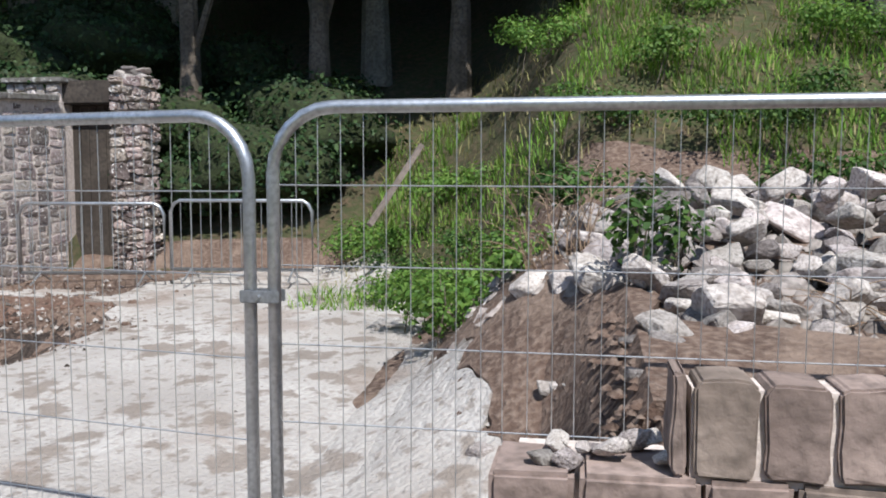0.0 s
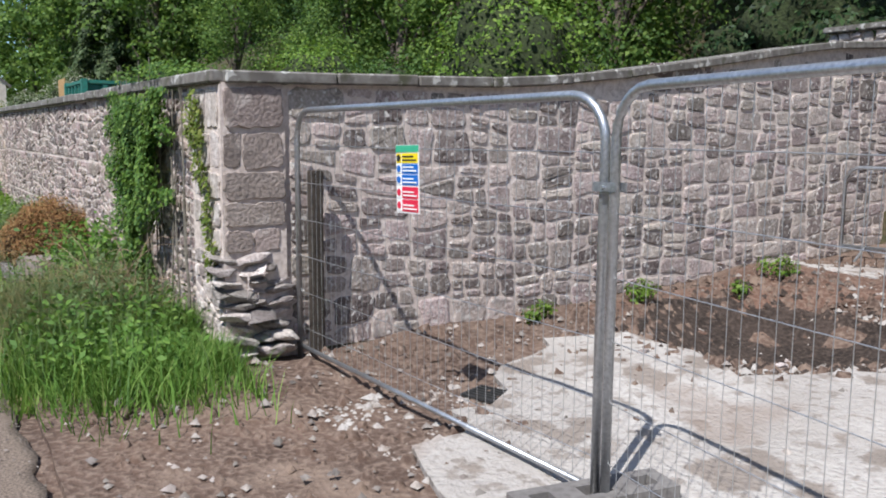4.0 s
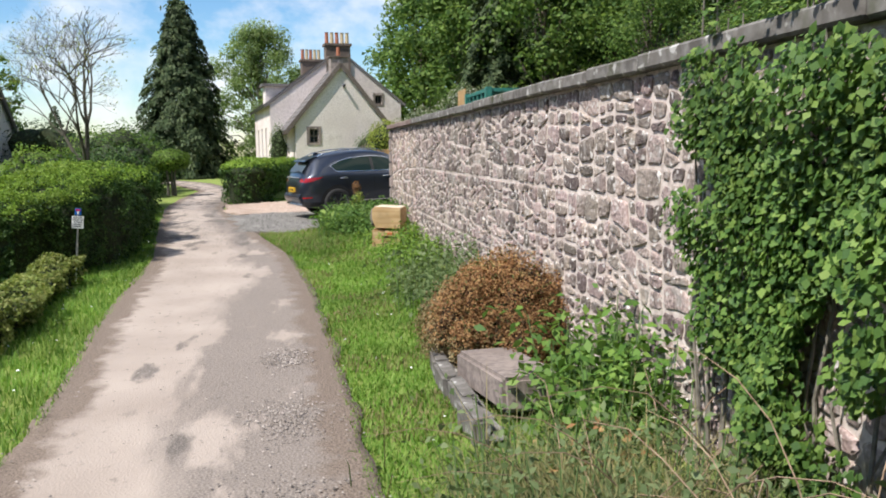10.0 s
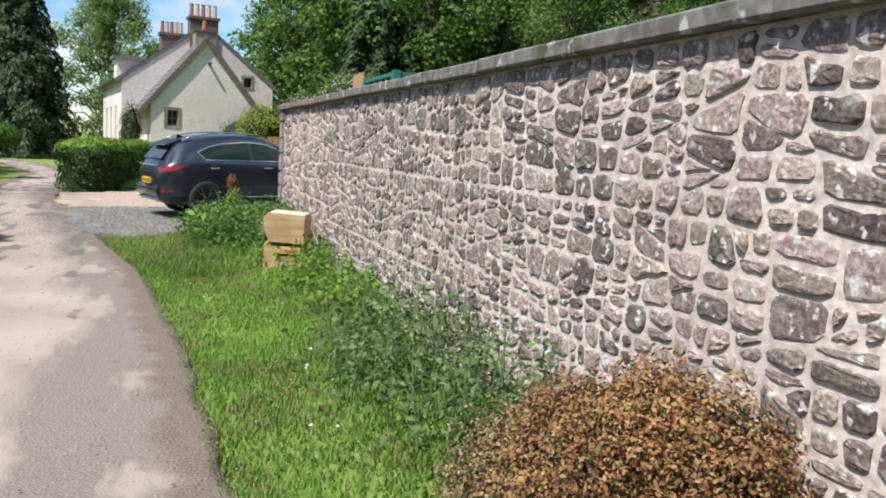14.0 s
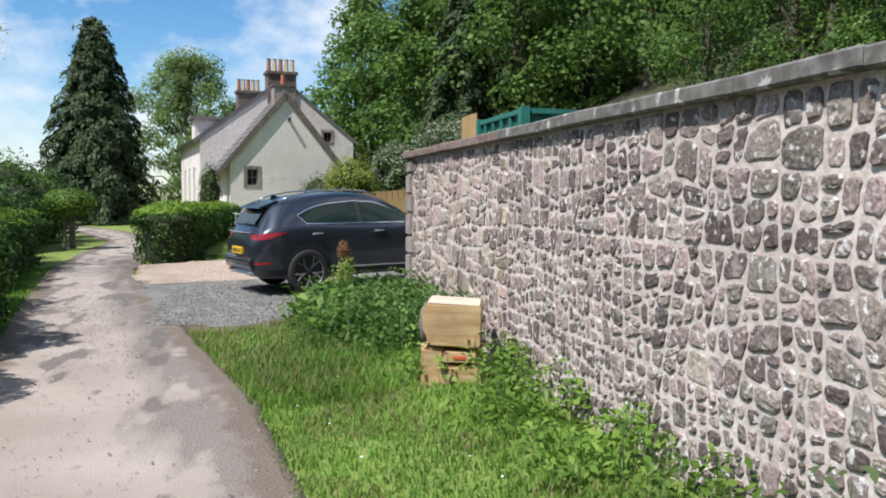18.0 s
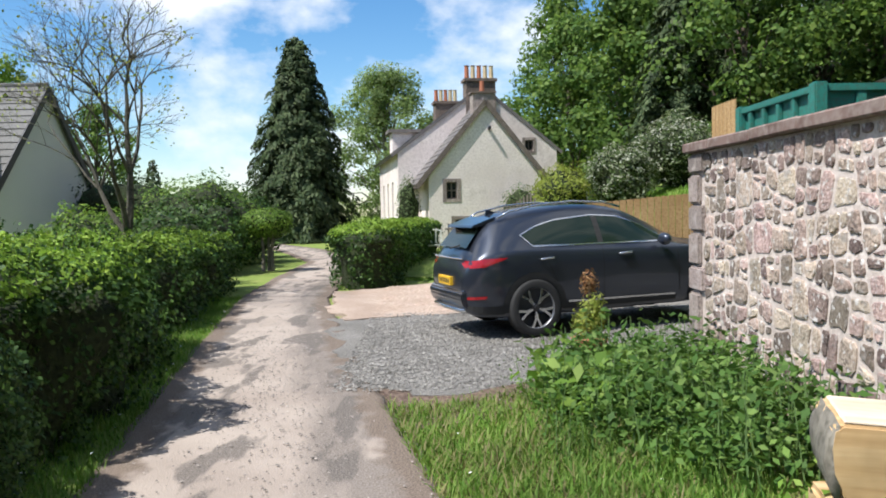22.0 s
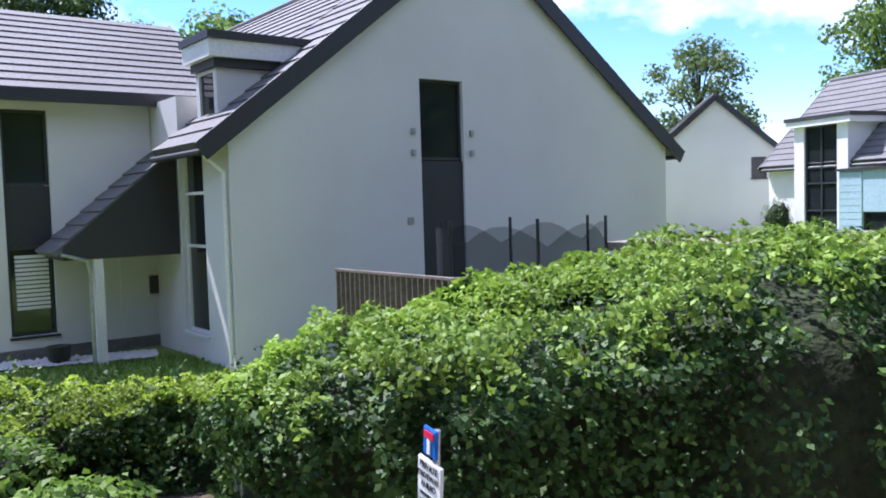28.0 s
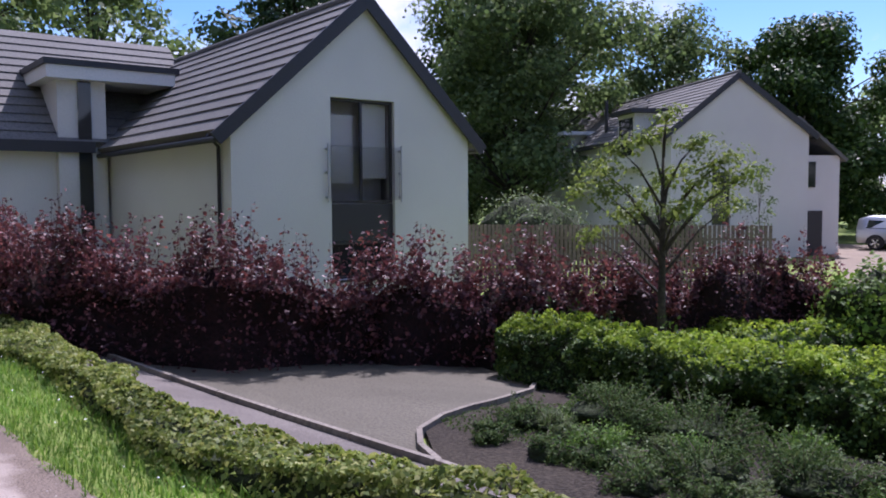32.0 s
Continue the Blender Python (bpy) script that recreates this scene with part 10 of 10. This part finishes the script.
def ornamental_tree(x, y):
    """A young open tree: slim stem, limbs that each end in a flat spray of leaves."""
    z = height(x, y) - 0.05
    e = thing("ornamental_tree", (x, y, z), "young yellow-green ornamental tree with open leaf sprays", "tree")
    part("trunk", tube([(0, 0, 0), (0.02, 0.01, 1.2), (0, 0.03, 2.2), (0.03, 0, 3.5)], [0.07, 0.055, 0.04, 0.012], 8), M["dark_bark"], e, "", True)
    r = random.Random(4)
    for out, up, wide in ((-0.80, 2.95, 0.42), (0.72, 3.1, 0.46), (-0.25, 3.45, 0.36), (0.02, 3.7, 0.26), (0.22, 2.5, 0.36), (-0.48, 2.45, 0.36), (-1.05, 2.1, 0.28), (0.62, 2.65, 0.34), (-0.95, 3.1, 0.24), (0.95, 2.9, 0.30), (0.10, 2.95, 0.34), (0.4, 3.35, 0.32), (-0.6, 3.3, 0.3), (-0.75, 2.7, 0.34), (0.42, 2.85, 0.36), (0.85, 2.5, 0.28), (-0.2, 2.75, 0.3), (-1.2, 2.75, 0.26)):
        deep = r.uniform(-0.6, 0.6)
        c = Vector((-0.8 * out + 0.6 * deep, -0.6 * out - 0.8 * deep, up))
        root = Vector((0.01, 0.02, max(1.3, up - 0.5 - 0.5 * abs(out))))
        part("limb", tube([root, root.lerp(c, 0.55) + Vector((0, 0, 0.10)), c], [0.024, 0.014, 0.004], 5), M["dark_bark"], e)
        p, d = clump_points(int(1100 * wide * wide) + 70, [c, c + Vector((-0.8 * 0.3 * wide, -0.6 * 0.3 * wide, 0.08)), c + Vector((0.3 * wide, 0, -0.06))], [(wide * 1.15, wide * 1.15, wide * 0.4), (wide * 0.8, wide * 0.8, wide * 0.34), (wide * 0.7, wide * 0.7, wide * 0.5)], 0.98)
        leaf_cloud("leaf_spray", p, 0.075, M["spray_leaf"], e, d + np.array([0, 0, 0.6]), 0.55, 0.8)


ornamental_tree(-2.85, -11.6)
tree("young_tree", 4.6, -26.5, 4.0, 0.8, "slender young tree by the timber fence", M["sage_leaf"], 500, 0.10, 0.03, 0.4, "bark", 8)
tree("birch_tree", -3.2, -31, 5.0, 1.5, "small bright green tree behind the van", M["lime_leaf"], 2600, 0.14, 0.07, 0.2, "bark", 12)
tree("copper_tree", 3.5, -50.5, 4.5, 1.6, "small purple-leaved tree by the far hedge", M["copper_leaf"], 2200, 0.18, 0.09, 0.2, "bark", 10)
for x, y, r, h in ((7.4, -25.2, 1.5, 2.6), (10.5, -23.0, 1.6, 2.7), (14, -25, 1.8, 3.0), (9.2, -27.5, 1.4, 2.6)):
    shrub("garden_shrub", x, y, r, h, M["sage_leaf"], "leafy shrub behind the timber fence", 1800, 0.12, "core", 0, "shrubs behind the fence")

# woodland on the hillside
wr = random.Random(77)


def wood_tree(x, y, h, crown, m, n, size, bare=0.08, trunk=0.2, bark="bark", label="leafy woodland tree on the hillside"):
    tree("woodland_tree", x, y, h, crown, label, M[m], n, size, trunk, bare, bark, 18, 0.85, "hillside wood")


# lit edge of the wood above the lane wall
for row, (y0, n, x0, x1, low, high) in enumerate(((9.5, 8, -25, -3.5, 5.5, 8.0), (13.5, 9, -30, -4, 9.5, 13), (19, 8, -32, -4, 12, 15))):
    for k in range(n):
        h = wr.uniform(low, high)
        wood_tree(x0 + (x1 - x0) * (k + wr.uniform(0.15, 0.85)) / n, y0 + wr.uniform(-1.2, 1.2), h, h * wr.uniform(0.27, 0.34), wr.choice(("wood_leaf", "hedge_leaf", "lime_leaf", "wood_leaf")), (13000, 14000, 11000)[row], (0.10, 0.14, 0.2)[row])
# tall canopy, mostly out of view, added to shade the dark slope behind the site
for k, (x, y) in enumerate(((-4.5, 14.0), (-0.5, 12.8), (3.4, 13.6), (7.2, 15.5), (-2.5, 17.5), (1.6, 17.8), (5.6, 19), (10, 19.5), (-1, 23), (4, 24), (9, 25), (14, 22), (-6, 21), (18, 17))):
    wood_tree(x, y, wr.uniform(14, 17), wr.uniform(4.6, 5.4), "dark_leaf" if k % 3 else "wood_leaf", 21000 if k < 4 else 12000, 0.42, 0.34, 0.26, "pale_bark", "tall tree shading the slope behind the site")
# Nearer row added to block more sun; its crowns stay mostly unseen.
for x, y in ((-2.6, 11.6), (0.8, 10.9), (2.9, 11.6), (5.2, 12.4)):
    wood_tree(x, y, 12.5, 4.0, "dark_leaf", 16000, 0.40, 0.42, 0.2, "bark", "tree added to shade the back of the site")
# high wood closing the valley beyond the cottage
for row, (x, lo, hi, n, h0) in enumerate(((-33, 12.5, 34, 5, 12), (-44, 11.5, 40, 6, 13), (-56, 7.5, 44, 7, 14), (-70, 7.5, 52, 7, 17), (-90, 10, 66, 7, 21))):
    for k in range(n):
        y = lo + (hi - lo) * (k + wr.uniform(0.1, 0.6)) / n
        h = h0 * wr.uniform(0.9, 1.15)
        wood_tree(x + wr.uniform(-3, 3), y, h, h * wr.uniform(0.27, 0.34), wr.choice(("wood_leaf", "wood_leaf", "hedge_leaf", "lime_leaf", "wood_leaf")), 9500, 0.26 + 0.045 * row)
for x, y, h in ((-48, 9.6, 12.5), (-52, 13.5, 14)):
    conifer(x, y, h, 3.4, "broad dark conifer at the edge of the wood", M["conifer"], 16000, 0.36)
for k in range(14):
    x = -26 + 1.75 * k + wr.uniform(-0.5, 0.5)
    shrub("woodland_shrub", x, 6.2 + wr.uniform(-0.8, 1.2), wr.uniform(1.1, 1.6), wr.uniform(1.9, 3.0), M[wr.choice(("hedge_leaf", "lime_leaf", "wood_leaf"))], "leafy undergrowth above the wall", 5200, 0.075, "core", -0.2, "undergrowth")
# Dark leaves put the wood's shade into the undergrowth's own colour.
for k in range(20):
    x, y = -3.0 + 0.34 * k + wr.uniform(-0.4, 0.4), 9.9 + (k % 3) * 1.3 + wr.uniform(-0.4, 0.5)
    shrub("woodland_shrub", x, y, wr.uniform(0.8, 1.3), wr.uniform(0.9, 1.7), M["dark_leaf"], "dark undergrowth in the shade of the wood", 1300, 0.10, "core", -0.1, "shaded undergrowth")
weeds("bank_growth", [(4.6, 8.9, 0.8, 0.6), (5.6, 9.6, 0.9, 0.7), (6.8, 10.2, 1.0, 0.7), (9.2, 9.2, 0.9, 0.6), (8.3, 8.0, 0.9, 0.5), (10.6, 8.4, 0.9, 0.6)], 1, M["herb_leaf"], "loose green growth on the sunlit bank", n=1500, leaf_size=0.06)
weeds("bank_growth", [(7.6, 6.9, 0.8, 0.45), (9.0, 6.6, 0.9, 0.5), (10.2, 7.0, 0.8, 0.5), (5.2, 7.8, 0.7, 0.5), (6.2, 7.6, 0.7, 0.45)], 1, M["hedge_leaf"], "darker weeds above the rubble heap", n=1300, leaf_size=0.055)
for x, y, h in ((7.4, 10.4, 11), (11.2, 8.8, 11), (13.5, 12.5, 13)):
    wood_tree(x, y, h, 3.2, "wood_leaf", 4200, 0.24, 0.62, 0.26, "pale_bark", "tall trunk leaning out of the bank above the rubble")

# ---- signs, fences and small things on the south side ----
sg = thing("lane_sign", pose(-11.04, -4.84, height(-11.04, -4.84) + 0.06, 0, 5, 99), "small private drive sign on a thin post", "sign")
part("post", tube([(0, 0.02, -0.15), (0, 0.02, 0.88)], 0.012, 8), M["galv"], sg)
nb = part("no_through_plate", box(-0.04, -0.006, 0.80, 0.04, 0.006, 0.89, 0.004), M["sign_blue"], sg, "blue plate with a white and red mark")
part("stem_mark", box(-0.009, -0.010, 0.81, 0.009, -0.007, 0.855), M["sign_white"], nb)
part("bar_mark", box(-0.028, -0.010, 0.858, 0.028, -0.007, 0.880), M["sign_red"], nb)
bd = part("notice_plate", box(-0.075, -0.006, 0.62, 0.075, 0.006, 0.79, 0.006), M["sign_white"], sg, "white notice plate")
letters("lettering", "PRIVATE", 0.030, M["sign_black"], sg, pose(0, -0.008, 0.765))
letters("lettering", "DRIVEWAY", 0.026, M["sign_black"], sg, pose(0, -0.008, 0.735))
letters("lettering", "AHEAD", 0.028, M["sign_black"], sg, pose(0, -0.008, 0.706))
for k in range(2):
    part("print_bar", box(-0.05, -0.0085, 0.67 - 0.025 * k, 0.05 - 0.01 * (k % 2), -0.007, 0.68 - 0.025 * k), M["sign_black"], bd)

tf = thing("timber_fence", (0, 0, 0), "grey weathered close-boarded timber fence", "fence")
for k in range(72):
    t = k / 72
    x, y = 11.2 + (3.4 - 11.2) * t, -19.8 + (-25.3 + 19.8) * t
    z = height(x, y)
    part("board", beam((x, y, z), (x, y, 0.72), 0.10, 0.02, (0.63, -0.77, 0)), M["fence_wood"], tf)
for z in (0.3, -0.6):
    part("rail", beam((11.2, -19.85, z), (3.4, -25.35, z), 0.04, 0.08), M["fence_wood"], tf)

df = thing("deck_fence", (0, 0, 0), "weathered slatted deck fence below the gable", "fence")
# The long fence gets the darker boards to paint its shaded face.
lf = thing("garden_fence", (0, 0, 0), "long board fence behind the hedge, shade in its colour", "fence")
for e, board_mat, a, b in ((df, "fence_wood", (-13.2, -15.0, 0.60), (-14.1, -12.3, 0.60)), (lf, "shaded_board", (-14.1, -12.3, 0.60), (-20.1, -11.2, 0.90)), (lf, "shaded_board", (-20.1, -11.2, 0.90), (-28.0, -11.2, 0.92))):
    a, b = Vector(a), Vector(b)
    run = (b - a).normalized()
    n = int((b - a).length / 0.125)
    for k in range(n):
        p = a.lerp(b, (k + 0.5) / n)
        part("slat", beam((p.x, p.y, height(p.x, p.y) - 0.05), (p.x, p.y, p.z - 0.02), 0.105, 0.02, run), M[board_mat], e)
    part("rail", beam(a, b, 0.09, 0.035), M["fence_wood"], e)

tr = thing("trampoline", pose(-16.3, -14.75, -1.15, 0, 0, 0), "round trampoline with a sagging black safety net", "trampoline")
ring = [(1.5 * math.cos(6.283 * k / 20), 0.85 * math.sin(6.283 * k / 20), 0.85) for k in range(21)]
part("ring", tube(ring, 0.05, 6), M["dark_metal"], tr)
bm = bmesh.new()
bm.faces.new([bm.verts.new((1.45 * math.cos(6.283 * k / 20), 0.80 * math.sin(6.283 * k / 20), 0.86)) for k in range(20)])
part("mat", bm, M["net"], tr)
bm = bmesh.new()
net = [[bm.verts.new((1.5 * math.cos(6.283 * k / 40), 0.85 * math.sin(6.283 * k / 40), z0 + (1.15 + 0.35 * abs(math.cos(6.283 * k / 13.3))) * z0f)) for k in range(40)] for z0, z0f in ((0.85, 0), (0.85, 1))]
for k in range(40):
    bm.faces.new((net[0][k], net[0][(k + 1) % 40], net[1][(k + 1) % 40], net[1][k]))
part("safety_net", bm, M["net"], tr, "sagging black mesh")
for k in range(6):
    a = 6.283 * k / 6 + 0.4
    part("pole", tube([(1.55 * math.cos(a), 0.9 * math.sin(a), 0), (1.55 * math.cos(a), 0.9 * math.sin(a), 2.45)], 0.03, 6), M["dark_metal"], tr)

gr = thing("garden_room", (0, 0, 0), "flat-roofed white garden room beyond the hedge", "outbuilding")
m = pose(-20.6, -14.2, 0, 0, 0, 25)
part("wall", box(-1.6, -1.2, -1.1, 2.6, 1.4, 0.72, 0, m), M["render_white"], gr)
part("roof", box(-1.75, -1.35, 0.722, 2.75, 1.55, 0.86, 0, m), M["edging"], gr)
part("roof_sheet", box(-1.4, -1.1, 0.862, 1.2, 1.3, 0.90, 0, m), M["solar"], gr, "dark glossy roof sheet")


gp2 = thing("garden_planter", pose(-8.9, -19.3, -1.2, 0, 0, 0), "round dark planter beside the porch", "planter")
part("pot", tube([(0, 0, 0), (0, 0, 0.1), (0, 0, 0.34)], [0.12, 0.2, 0.22], 14), M["dark_metal"], gp2)
pebbles("white_cobbles", 700, lambda r: (r.uniform(-10.6, -7.9), r.uniform(-19.9, -19.1)), 0.05, M["cobble"], "white decorative cobbles by the porch")
ls = thing("lamp_post", pose(1.5, -46, height(1.5, -46), 0, 0, 0), "slim galvanised street lamp in the parking court", "street lamp")
part("pole", tube([(0, 0, 0), (0, 0, 4.5)], [0.07, 0.04], 8), M["galv"], ls)
part("head", box(-0.3, -0.1, 4.45, 0.3, 0.1, 4.55, 0.02), M["galv"], ls)

# dug pit with dark damp earth, crumbs of broken concrete on the slab
structure(sheet("pit_earth", [(1.55 + 1.15 * math.cos(a), 4.2 + 1.1 * math.sin(a)) for a in (6.283 * k / 16 for k in range(16))], 0.045, M["wet_soil"], 0.15, 0.25), "dark damp earth in the dug pit", "soil")
structure(sheet("red_earth", [(0.15, 3.2), (0.75, 3.1), (0.9, 4.6), (1.5, 5.6), (2.6, 6.0), (3.2, 6.6), (0.3, 6.4)], 0.035, M["red_soil"], 0.2, 0.2), "reddish loose earth along the wall foot", "soil")


def on_slab(r):
    while True:
        x, y = r.uniform(1.2, 7.4), r.uniform(0.1, 6.6)
        if noise.noise((x * 1.6, y * 1.6, 3.0)) + 0.5 * noise.noise((x * 4, y * 4, 1.0)) > r.uniform(-0.25, 0.35):
            return x, y


pebbles("concrete_crumbs", 13000, on_slab, 0.016, M["concrete"], "crumbs of broken concrete scattered on the slab")
pebbles("concrete_lumps", 1800, on_slab, 0.042, M["concrete"], "broken lumps of concrete on the slab")
pebbles("earth_clods", 1400, lambda r: (1.55 + 0.75 * r.normal(), 4.2 + 0.7 * r.normal()), 0.045, M["wet_soil"], "dark clods round the dug pit")
pebbles("earth_crumbs", 2600, on_slab, 0.018, M["soil"], "brown earth crumbs trodden over the slab")
